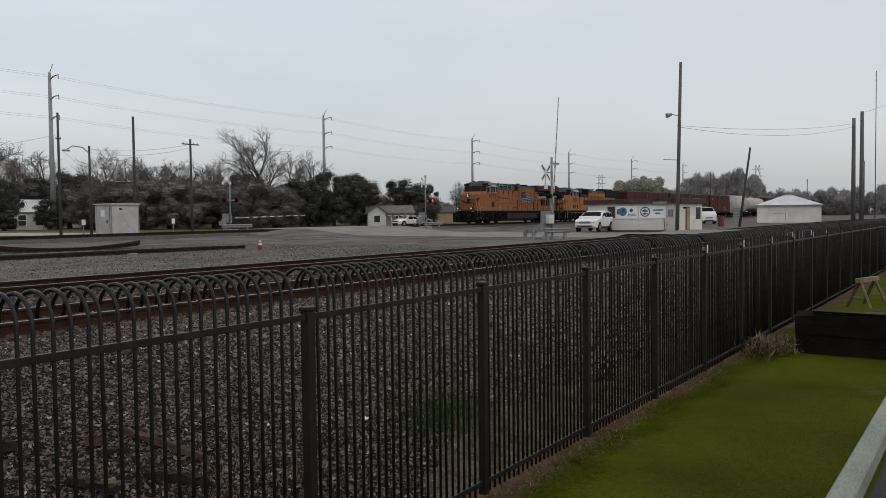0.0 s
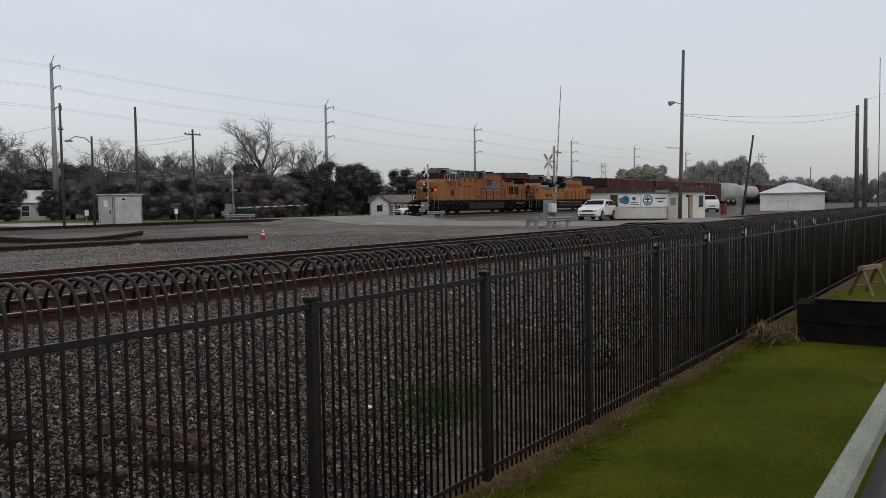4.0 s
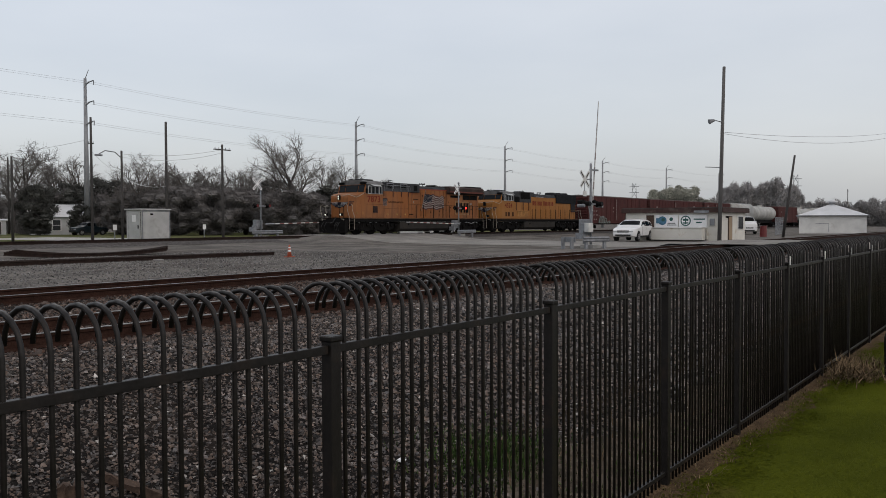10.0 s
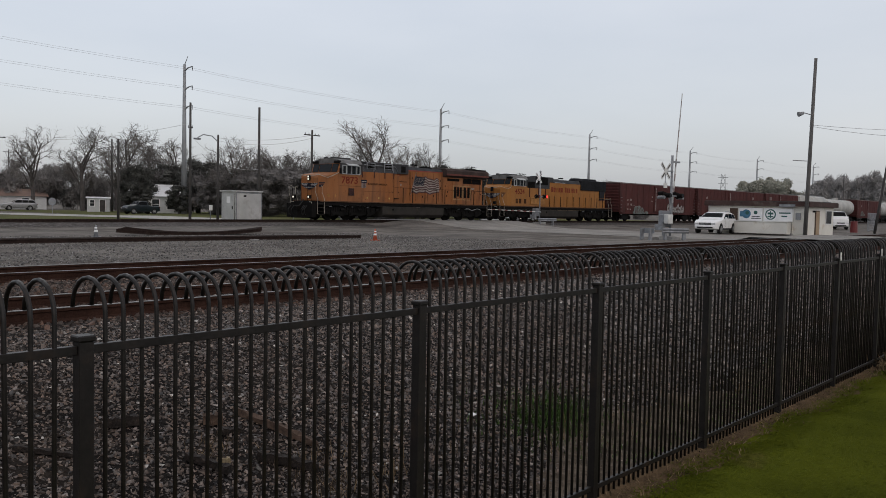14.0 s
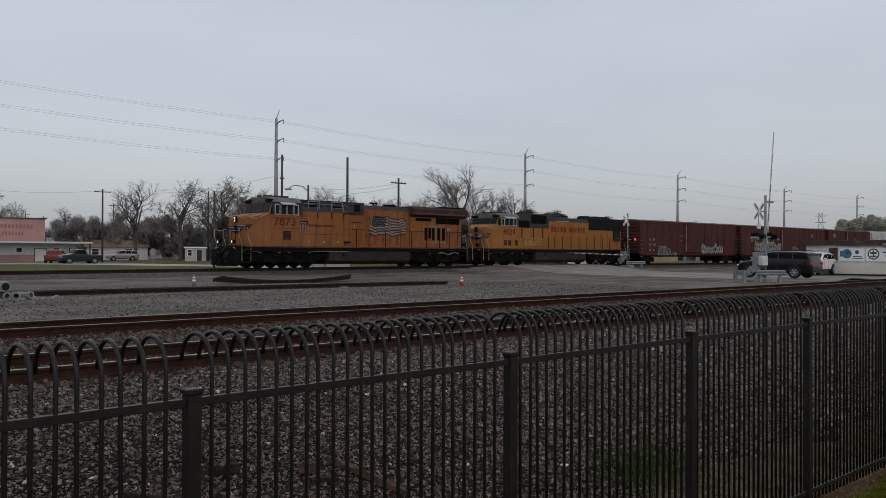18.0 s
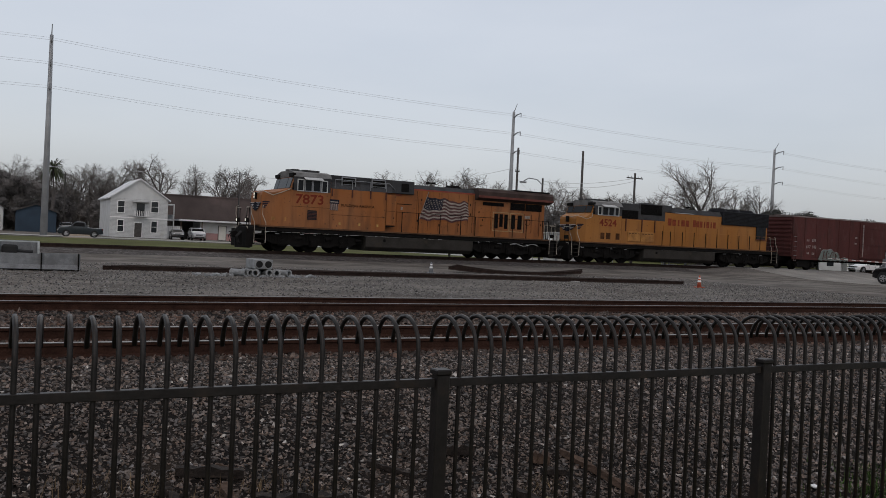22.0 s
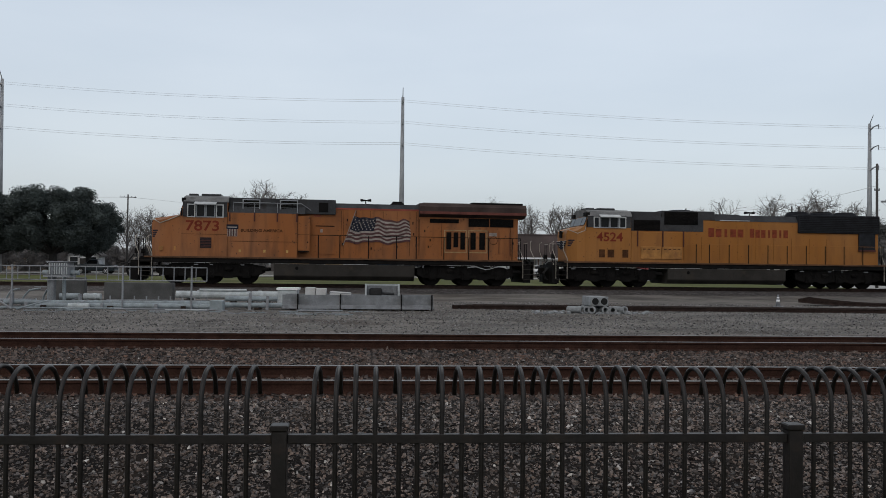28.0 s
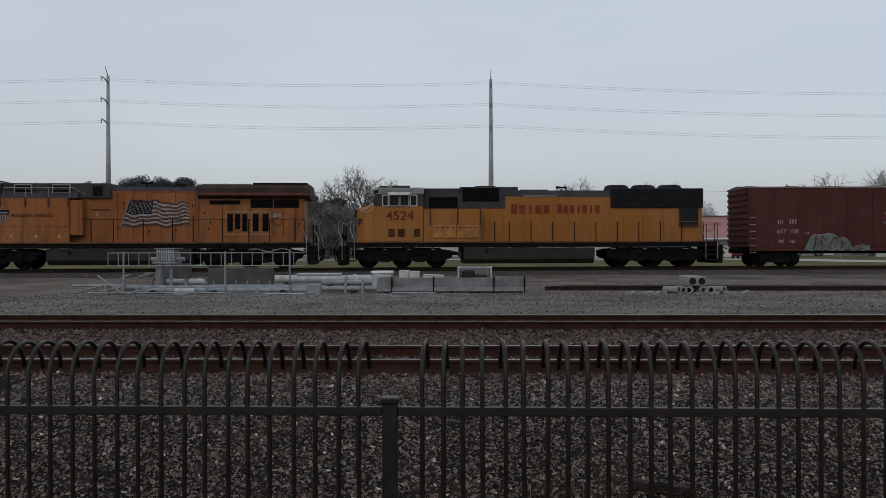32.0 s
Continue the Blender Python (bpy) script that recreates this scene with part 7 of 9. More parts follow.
def vehicle(name, label, x, y, z, turn, profile, glass_profile, length, width, paint, wheels, category="car", lights=True, tail="lamp_off"):
    """A car lofted along its roofline with tucked-in upper sides and rounded ends; local +x is forward."""
    t = thing(name, label, category, pose(x, y, z, 0, 0, turn))
    half, belt, roof = length / 2, glass_profile[0][1] - 0.06, max(p[1] for p in profile)
    line = list(profile[1:-1])
    for k in range(2):
        line = [line[0]] + [q for a, b in zip(line, line[1:]) for q in ((a[0] * 0.8 + b[0] * 0.2, a[1] * 0.8 + b[1] * 0.2), (a[0] * 0.2 + b[0] * 0.8, a[1] * 0.2 + b[1] * 0.8))] + [line[-1]]
    lx, lz = [p[0] for p in line], [p[1] for p in line]
    top = lambda px: float(np.interp(px, lx, lz))
    near_end = lambda px: max(0.0, (abs(px) - (half - 0.75)) / 0.75)

    def side(px, pz):
        g = 0.95 + 0.05 * min(1.0, max(0.0, (pz - 0.3) / 0.3)) if pz < 0.6 else 1.0
        if pz > belt:
            g -= 0.2 * (pz - belt) / (roof - belt)
        return width / 2 * g * (1 - 0.15 * near_end(px) ** 2.2)

    def section(px, shrink=0.0):
        zt, zb = top(px) - shrink, 0.3 + 0.1 * near_end(px) + shrink
        zc = zt - 0.1
        pts = [(side(px, zb + (zc - zb) * f) - shrink, zb + (zc - zb) * f) for f in (0, 0.1, 0.25, 0.45, 0.65, 0.8, 0.92, 1)]
        h = pts[-1][0]
        pts += [(h - 0.025, zt - 0.05), (h - 0.085, zt - 0.014), (h * 0.6, zt + 0.006), (0.0, zt + 0.016)]
        return pts + [(-a, b) for a, b in reversed(pts[:-1])]

    n = 46
    stations = [(lx[0] - 0.05, 0.13), (lx[0] - 0.03, 0.05)] + [(lx[0] + (lx[-1] - lx[0]) * k / n, 0.0) for k in range(n + 1)] + [(lx[-1] + 0.03, 0.05), (lx[-1] + 0.05, 0.13)]
    bm = bmesh.new()
    rings = [[bm.verts.new((px, a, b)) for a, b in section(min(max(px, lx[0]), lx[-1]), sh)] for px, sh in stations]
    for r0, r1 in zip(rings, rings[1:]):
        for k in range(len(r0) - 1):
            bm.faces.new((r0[k], r0[k + 1], r1[k + 1], r1[k]))
        bm.faces.new((r0[-1], r0[0], r1[0], r1[-1]))
    bm.faces.new(list(reversed(rings[0])))
    bm.faces.new(rings[-1])
    bmesh.ops.recalc_face_normals(bm, faces=bm.faces)
    part("body", bm, paint, t, smooth=True)

    def patch(pname, nx, nz, at, mat, parent=t):
        mesh = bmesh.new()
        grid = [[mesh.verts.new(at(i / nx, j / nz)) for j in range(nz + 1)] for i in range(nx + 1)]
        for i in range(nx):
            for j in range(nz):
                mesh.faces.new((grid[i][j], grid[i + 1][j], grid[i + 1][j + 1], grid[i][j + 1]))
        bmesh.ops.solidify(mesh, geom=list(mesh.faces), thickness=0.012)
        return part(pname, mesh, mat, parent, smooth=True)

    gp = sorted(glass_profile)
    g0, g1 = gp[0][0], gp[-1][0]
    hi = sorted(p for p in glass_profile if p[1] > belt + 0.15)
    low = glass_profile[0][1]
    upper = lambda px: float(np.interp(px, [g0] + [p[0] for p in hi] + [g1], [low] + [p[1] for p in hi] + [low]))
    for s in (-1, 1):
        def pane(u, v, s=s):
            px = g0 + (g1 - g0) * (0.005 + 0.99 * u)
            pz = low + (upper(px) - low) * v
            return (px, s * (side(px, pz) + 0.006), pz)
        patch("side_glass", 20, 5, pane, "car_glass")
        for px in (-0.4, -1.35):
            if g0 + 0.25 < px < hi[-1][0]:
                patch("pillar", 1, 4, lambda u, v, px=px, s=s: (px + 0.07 * u, s * (side(px, low + (upper(px) - low) * v) + 0.013), low + (upper(px) - low) * v), paint)
    h0, h1 = hi[0], hi[-1]

    def slope(xa, xb):
        def at(u, v):
            px = xa + (xb - xa) * u
            h = side(px, top(px) - 0.1) - 0.12
            yy = h * (2 * v - 1)
            return (px + (0.012 if xb > 0 else -0.012), yy, top(px) + 0.02 - 0.012 * (2 * v - 1) ** 2)
        return at
    patch("windscreen", 8, 8, slope(h1[0] + 0.06, g1 + 0.06), "car_glass")
    if h0[0] - g0 > 0.12:
        patch("rear_window", 8, 8, slope(g0 - 0.02, h0[0] - 0.03), "car_glass")
    for wx in wheels:
        for s in (-1, 1):
            wheel(t, wx, s * (width / 2 - 0.1))
    if lights:
        nose = lx[-1]
        white = paint == "suv_white"
        for s in (-1, 1):
            c = side(nose - 0.06, 0.75)
            part("headlight", solid((nose - 0.12, min(s * (c - 0.36), s * (c - 0.02)), 0.71, nose + 0.055, max(s * (c - 0.36), s * (c - 0.02)), 0.83)), "chrome", t, bevel=0.02)
            c = side(lx[0] + 0.06, 0.95)
            part("tail_light", solid((lx[0] - 0.055, min(s * (c - 0.14), s * c), 0.86, lx[0] + 0.1, max(s * (c - 0.14), s * (c + 0.008)), 1.02)), tail, t, bevel=0.02)
            mx = h1[0] + 0.55 * (g1 - h1[0])
            part("mirror", solid((mx, s * (width / 2 + 0.08) - 0.09, low - 0.06, mx + 0.1, s * (width / 2 + 0.08) + 0.09, low + 0.1)), paint, t, bevel=0.03)
            for wx in wheels:
                # black disc imitates the shaded wheel well; the body has no opening
                part("wheel_well_shade", rod([(wx, s * (width / 2 - 0.05), 0.4), (wx, s * (width / 2 + 0.004), 0.4)], 0.42, 22), "tyre", t)
            part("sill_trim", solid((wheels[1] + 0.4, min(s * (width / 2 - 0.04), s * (width / 2 - 0.005)), 0.3, wheels[0] - 0.4, max(s * (width / 2 - 0.04), s * (width / 2 - 0.005)), 0.42)), "tyre", t)
            for px in (0.55, -0.36):
                part("door_seam", solid((px, s * (width / 2 + 0.001) - 0.003, 0.5, px + 0.014, s * (width / 2 + 0.001) + 0.003, low - 0.06)), "tyre", t)
            for px in (-0.2, 0.62 - 0.9 - 0.95):
                part("door_handle", solid((px, s * (width / 2 + 0.01) - 0.012, low - 0.2, px + 0.2, s * (width / 2 + 0.01) + 0.012, low - 0.16)), "chrome" if white else paint, t)
        part("grille", solid((nose - 0.1, -0.46, 0.68, nose + 0.058, 0.46, 0.84)), "tyre", t, bevel=0.02)
        part("grille_bar", solid((nose + 0.05, -0.46, 0.745, nose + 0.066, 0.46, 0.765)), "chrome", t)
        part("intake", solid((nose - 0.1, -0.62, 0.42, nose + 0.056, 0.62, 0.54)), "tyre", t, bevel=0.02)
        part("rear_bumper", solid((lx[0] - 0.08, -width * 0.4, 0.42, lx[0] + 0.1, width * 0.4, 0.6)), paint, t, bevel=0.03)
        if length > 4.8 and category == "car":
            for s in (-1, 1):
                part("roof_rail", rod([(h0[0] + 0.15, s * width * 0.33, roof - 0.01), (h0[0] + 0.35, s * width * 0.33, roof + 0.045), (h1[0] - 0.4, s * width * 0.33, roof + 0.045), (h1[0] - 0.2, s * width * 0.33, roof - 0.01)], 0.018, 5), "tyre" if paint == "suv_black" else "chrome", t)
    return t


SUV = [(-2.5, 0.35), (-2.55, 0.95), (-2.42, 1.2), (-2.15, 1.72), (0.4, 1.76), (1.15, 1.18), (2.3, 1.05), (2.52, 0.8), (2.5, 0.35)]
SUV_G = [(0.98, 1.22), (0.36, 1.66), (-2.05, 1.62), (-2.3, 1.22)]
CROSSOVER = [(-2.4, 0.4), (-2.48, 0.9), (-2.38, 1.16), (-1.98, 1.6), (-0.9, 1.7), (-0.1, 1.68), (0.35, 1.58), (1.12, 1.14), (2.1, 1.03), (2.4, 0.9), (2.47, 0.72), (2.45, 0.38)]
CROSSOVER_G = [(0.86, 1.18), (0.2, 1.52), (-0.8, 1.57), (-1.86, 1.5), (-2.12, 1.18)]
LONG = [(-2.42, 0.342), (-2.45, 0.9), (-2.37, 1.17), (-2.17, 1.67), (0.479, 1.71), (1.13, 1.15), (2.22, 1.03), (2.42, 0.765), (2.4, 0.342)]
LONG_G = [(0.974, 1.2), (0.435, 1.6), (-2.09, 1.58), (-2.26, 1.2)]
PICKUP = [(-2.8, 0.5), (-2.8, 1.08), (-0.75, 1.1), (-0.65, 1.75), (0.65, 1.78), (1.3, 1.18), (2.55, 1.08), (2.75, 0.8), (2.72, 0.42)]
PICKUP_G = [(1.12, 1.22), (0.6, 1.66), (-0.5, 1.66), (-0.52, 1.22)]
SEDAN = [(-2.2, 0.35), (-2.25, 0.9), (-1.5, 0.98), (-0.9, 1.42), (0.4, 1.44), (1.1, 0.98), (2.1, 0.85), (2.25, 0.6), (2.2, 0.35)]
SEDAN_G = [(0.92, 1.0), (0.36, 1.36), (-0.84, 1.34), (-1.3, 1.0)]
vehicle("sport_utility_vehicle", "parked white sport utility vehicle beside the office", 64.3, 27.7, 1.26, 185, CROSSOVER, CROSSOVER_G, 4.95, 1.9, "suv_white", (1.5, -1.5))
black_suv = vehicle("black_suv", "long black sport utility vehicle driving to the crossing", 52.4, -40, 1.25, 90, LONG, LONG_G, 4.87, 1.92, "suv_black", (1.52, -1.44), tail="lamp_tail")
teal_pickup = vehicle("pickup_truck", "dark teal pickup truck driving along the far street", 75, 106, 1.3, 180, [(0.86 * a, b) for a, b in PICKUP], [(0.86 * a, b) for a, b in PICKUP_G], 4.78, 1.9, "car_teal", (1.5, -1.5))
vehicle("pickup_truck", "parked red pickup truck beside the warehouse wing", *at_bearing(17.7, 121), 62, PICKUP, PICKUP_G, 5.55, 1.95, "car_red", (1.75, -1.75), tail="lamp_off")
vehicle("sedan", "parked silver car on the side street", *at_bearing(21.6, 150), 165, SUV, SUV_G, 5.0, 1.9, "car_silver", (1.5, -1.5))
vehicle("sedan", "parked black car behind the white house", *at_bearing(9.1, 122), -95, SEDAN, SEDAN_G, 4.5, 1.8, "suv_black", (1.4, -1.4))
vehicle("minivan", "parked silver minivan under the carport", *at_bearing(10.35, 122), -92, SUV, SUV_G, 5.0, 1.9, "car_silver", (1.5, -1.5))
vehicle("sedan", "parked black car in the driveway", *at_bearing(2.45, 138), -92, SUV, SUV_G, 5.0, 1.9, "suv_black", (1.5, -1.5))
for az, r, p, nm in ((53.9, 112, "suv_white", "parked white car before the low house"), (54.6, 116, "car_silver", "parked pale car before the low house"), (-21.5, 150, "car_silver", "parked pale car behind the oak")):
    vehicle("sedan", nm, *at_bearing(az, r), 170, SEDAN, SEDAN_G, 4.5, 1.8, p, (1.4, -1.4))
bt = vehicle("bucket_truck", "white utility bucket truck behind the office", *at_bearing(73.6, 112), 215, [(-3.0, 0.5), (-3.0, 1.5), (0.4, 1.5), (0.5, 2.1), (1.7, 2.15), (2.2, 1.4), (3.0, 1.3), (3.0, 0.5)], [(2.05, 1.45), (1.6, 2.0), (0.7, 2.0), (0.7, 1.45)], 6.0, 2.2, "suv_white", (2.0, -1.8), "truck")
part("boom", rod([(-2.0, 0, 1.5), (-1.6, 0, 2.6), (0.8, 0, 3.1), (-1.8, 0, 2.9)], 0.16, 8), "suv_white", bt)
part("bucket", solid((-2.5, -0.4, 2.4, -1.8, 0.4, 3.3)), "galvanised", bt)
t = thing("warning_drum", "dull red drum beside the truck", "drum", pose(*at_bearing(74.85, 90)))
part("drum", rod([(0, 0, 0), (0, 0, 1.1)], 0.35, 14, 0.3), "car_red", t)
cl = thing("chain_link_fence", "grey chain-link fence by the yard office", "fence", pose(*at_bearing(75.6, 100), 0, 0, 10))
for k in range(9):
    part("post", rod([(k * 1.5, 0, 0), (k * 1.5, 0, 2.0)], 0.04, 6), "galvanised", cl)
for z in (0.1, 1.0, 1.95):
    part("rail", rod([(0, 0, z), (12, 0, z)], 0.03, 5), "galvanised", cl)
t = thing("stop_sign", "back of a round-looking stop sign by the street", "sign", pose(*at_bearing(23.46, 103)))
part("post", rod([(0, 0, 0), (0, 0, 1.9)], 0.035, 6), "galvanised", t)
part("plate", rod([(0, -0.02, 1.5), (0, 0.02, 1.5)], 0.45, 8), "galvanised", t)


# ---- trees ----


def mesh_of(name, verts, faces, mat):
    me = bpy.data.meshes.new(name)
    me.from_pydata(verts, [], faces)
    me.materials.append(M[mat])
    return me


def limb(verts, faces, pts, r0, r1, seg):
    start = len(verts)
    n = len(pts)
    for i, p in enumerate(pts):
        d = (pts[min(i + 1, n - 1)] - pts[max(i - 1, 0)]).normalized()
        a = d.orthogonal().normalized()
        b = d.cross(a)
        r = r0 + (r1 - r0) * i / (n - 1)
        for k in range(seg):
            w = 2 * math.pi * k / seg
            verts.append(p + a * math.cos(w) * r + b * math.sin(w) * r)
    for i in range(n - 1):
        for k in range(seg):
            faces.append((start + i * seg + k, start + i * seg + (k + 1) % seg, start + (i + 1) * seg + (k + 1) % seg, start + (i + 1) * seg + k))


def bare_tree_meshes(seed, h=10.0, spread=0.75, trunk=0.28, kid_counts=(7, 6, 6, 9), thin=0.011, low=0.34):
    """Trunk and limbs as one mesh, the fine twigs as another."""
    rr = random.Random(seed)
    big, twig = ([], []), ([], [])

    def grow(p, d, length, r, level):
        n = 5 if level < 2 else (4 if level == 2 else 3)
        pts = [p]
        for k in range(n - 1):
            d = (d + Vector((rr.uniform(-1, 1), rr.uniform(-1, 1), rr.uniform(-0.5, 0.8))) * (0.06 + 0.04 * level)).normalized()
            pts.append(pts[-1] + d * length / (n - 1))
        v, f = big if level < 2 else twig
        if level == 4:
            # the finest twigs are single slender blades
            w = d.orthogonal().normalized() * 0.013
            i = len(v)
            v += [pts[0] - w, pts[0] + w, pts[-1]]
            f.append((i, i + 1, i + 2))
            return
        limb(v, f, pts, r, r * (0.5 if level else 0.6), (8, 5, 4, 3)[level])
        kids = kid_counts[level]
        for k in range(kids):
            u = 0.35 + 0.65 * (k + rr.random()) / kids if level else low + (1 - low) * (k + rr.random()) / kids
            i = min(n - 2, int(u * (n - 1)))
            q = pts[i].lerp(pts[i + 1], u * (n - 1) - i)
            a = rr.uniform(0, 2 * math.pi)
            side = d.orthogonal().normalized()
            side = side * math.cos(a) + d.cross(side) * math.sin(a)
            nd = (d * (0.75 - 0.08 * level) + side * spread * (1 + 0.14 * level) * rr.uniform(0.7, 1.25) + Vector((0, 0, (0.34, 0.2, 0.1, 0.05)[level]))).normalized()
            grow(q, nd, length * rr.uniform(0.48, 0.68) * (1.0 if level else 0.92), max(thin, r * 0.46), level + 1)

    grow(Vector((0, 0, 0)), Vector((0, 0, 1)), h * 0.5, trunk, 0)
    top = max(p.z for p in twig[0])
    for vs in (big[0], twig[0]):
        for p in vs:
            p *= h / top
    return mesh_of("trunk", *big, "bark"), mesh_of("crown", *twig, "twigs")


def lump(verts, faces, c, rad, rr, flat=1.0):
    """An uneven rounded mass of inner foliage."""
    i, rings, cols = len(verts), 5, 9
    for j in range(1, rings):
        a = math.pi * j / rings
        for k in range(cols):
            b = 2 * math.pi * (k + 0.5 * (j % 2)) / cols
            q = rad * rr.uniform(0.62, 1.0)
            verts.append(Vector(c) + Vector((math.sin(a) * math.cos(b) * q, math.sin(a) * math.sin(b) * q, math.cos(a) * q * flat)))
    for j in range(rings - 2):
        for k in range(cols):
            n = (k + 1) % cols
            faces.append((i + j * cols + k, i + (j + 1) * cols + k, i + (j + 1) * cols + n, i + j * cols + n))
    faces.append(tuple(i + k for k in range(cols)))
    faces.append(tuple(i + (rings - 2) * cols + k for k in reversed(range(cols))))


def leaf_cloud(rr, clumps, count, size, flat=0.8, slim=0.55, rise=0.0, core=0.72):
    """Leaf- or twig-like blades round clump centres; slim narrows them and rise turns them upwards."""
    verts, faces = [], []
    for c, rad in clumps:
        lump(verts, faces, c, rad * core, rr, flat)
    for k in range(count):
        c, rad = clumps[rr.randrange(len(clumps))]
        v = Vector((rr.gauss(0, 1), rr.gauss(0, 1), rr.gauss(0, 1))).normalized() * rad * rr.uniform(0.55, 1.08)
        v.z *= flat
        p = Vector(c) + v
        a = Vector((rr.uniform(-1, 1), rr.uniform(-1, 1), rr.uniform(-0.6, 0.6) + rise)).normalized()
        b = a.cross(Vector((rr.uniform(-1, 1), rr.uniform(-1, 1), rr.uniform(-1, 1)))).normalized()
        s = size * rr.uniform(0.6, 1.3)
        i = len(verts)
        verts += [p - a * s - b * s * slim, p - a * s + b * s * slim, p + a * s]
        faces.append((i, i + 1, i + 2))
    return verts, faces


def evergreen_meshes(seed, h=10.0, w=9.0, n=13000, base=0.14, leaf=0.145, mat="leaves", clump=(0.06, 0.15), count=60, slim=0.55, rise=0.0, core=0.72, bark="bark", girth=0.38):
    rr = random.Random(seed)
    big = ([], [])
    limb(*big, [Vector((0, 0, 0)), Vector((0.1, 0, h * 0.2)), Vector((0, 0.1, h * 0.4))], girth, girth * 0.68, 8)
    clumps = []
    for k in range(count):
        a = rr.uniform(0, 2 * math.pi)
        u = rr.random() ** 0.6
        z = h * (base + (0.93 - base) * rr.random())
        shape = math.sin(math.pi * min(1, max(0.12, (z / h - base * 0.55) / (1.05 - base * 0.55)))) ** 0.6
        c = Vector((math.cos(a) * u * w * 0.42 * shape, math.sin(a) * u * w * 0.42 * shape, z))
        clumps.append((c, h * rr.uniform(*clump)))
        limb(*big, [Vector((0, 0, h * 0.22)), c * 0.5 + Vector((0, 0, h * 0.1)), c], 0.13, 0.03, 4)
    return mesh_of("trunk", *big, bark), mesh_of("crown", *leaf_cloud(rr, clumps, n, leaf, 0.8, slim, rise, core), mat)


BARE = [bare_tree_meshes(s, 10.0, sp, tr) for s, sp, tr in ((3, 0.62, 0.22), (11, 0.72, 0.24), (23, 0.56, 0.19), (37, 0.78, 0.25), (51, 0.66, 0.2))]
GREEN = [evergreen_meshes(s, 10.0, w) for s, w in ((5, 9.0), (17, 11.5), (29, 8.0))]


def tree(meshes, az, r, top_el, label, wide=1.0, turn=None, group="", far=0.0):
    h = height_at(top_el, r) - 1.2
    x, y, _ = at_bearing(az, r)
    t = thing("tree", label, "tree", pose(x, y, 1.15, 0, 0, random.uniform(0, 360) if turn is None else turn) @ Matrix.Diagonal((h / 10 * wide, h / 10 * wide, h / 10, 1)), group)
    part("trunk", meshes[0], None, t)
    part("crown", meshes[1], None, t)
    return t


LB, LG = "bare winter tree with fine grey branches", "dark evergreen tree with a dense ragged crown"
LONE = bare_tree_meshes(84, 10.0, 0.5, 0.17, (10, 7, 6, 7), 0.014, 0.1)
tree(LONE, 44.3, 118, 6.55, "tall leafless tree standing clear of the brush", 1.25, 20)
for az, r, el, m, wd in ((47.6, 128, 4.6, 2, 0.9), (22.4, 155, 4.85, 0, 1.0), (25.2, 150, 5.1, 3, 1.0), (27.8, 160, 5.35, 1, 1.0), (30.7, 165, 4.6, 4, 1.0), (34.6, 120, 4.8, 2, 1.2), (33.2, 150, 3.6, 0, 1.1),
                         (13.7, 170, 4.1, 4, 1.0), (15.3, 190, 3.2, 2, 1.0), (18.3, 200, 2.9, 0, 1.2), (7.9, 165, 5.0, 1, 1.0), (10.1, 168, 4.4, 0, 1.0), (11.9, 160, 4.5, 4, 0.9), (12.9, 158, 4.6, 3, 0.9), (5.4, 170, 4.4, 2, 0.9), (3.9, 165, 4.1, 0, 1.1), (6.6, 175, 4.5, 4, 1.0), (2.4, 172, 3.6, 1, 1.1), (1.2, 165, 3.7, 4, 1.0), (4.6, 158, 4.0, 3, 1.0), (3.2, 185, 4.0, 0, 1.1), (0.3, 175, 3.9, 3, 1.1), (-0.8, 170, 4.3, 2, 1.1),
                         (-3.4, 160, 4.3, 3, 0.9), (-5.6, 165, 4.5, 1, 0.9), (-7.4, 170, 5.9, 2, 1.25), (-5.9, 168, 5.0, 4, 1.1), (-9.3, 172, 4.9, 1, 1.0), (-16.0, 150, 3.3, 4, 0.9), (-15.1, 136, 3.9, 1, 0.9), (-14.2, 145, 3.6, 3, 0.9), (-16.8, 134, 3.5, 2, 0.9), (-26.5, 150, 4.0, 2, 0.9), (-28.5, 155, 4.3, 0, 0.9), (-11.0, 170, 3.6, 0, 1.0), (-13.5, 165, 3.3, 1, 0.9),
                         (29.5, 150, 4.6, 2, 1.1), (27.2, 170, 4.2, 0, 1.1), (35.6, 140, 4.0, 1, 1.1), (37.3, 135, 4.1, 2, 1.2), (39.2, 138, 4.0, 1, 1.1), (41.2, 140, 4.2, 0, 1.1), (36.5, 150, 3.9, 0, 1.1), (38.2, 155, 4.0, 4, 1.1), (40.3, 150, 3.9, 3, 1.0), (42.0, 152, 3.9, 2, 1.0), (50.3, 150, 3.2, 4, 0.9), (46.2, 145, 4.4, 0, 0.9), (53.2, 180, 2.6, 3, 1.1), (57.5, 190, 2.4, 0, 1.2), (59.5, 200, 2.3, 4, 1.2), (61.5, 220, 2.1, 1, 1.2)):
    tree(BARE[m], az, r, el, LB, wd, group="bare trees")
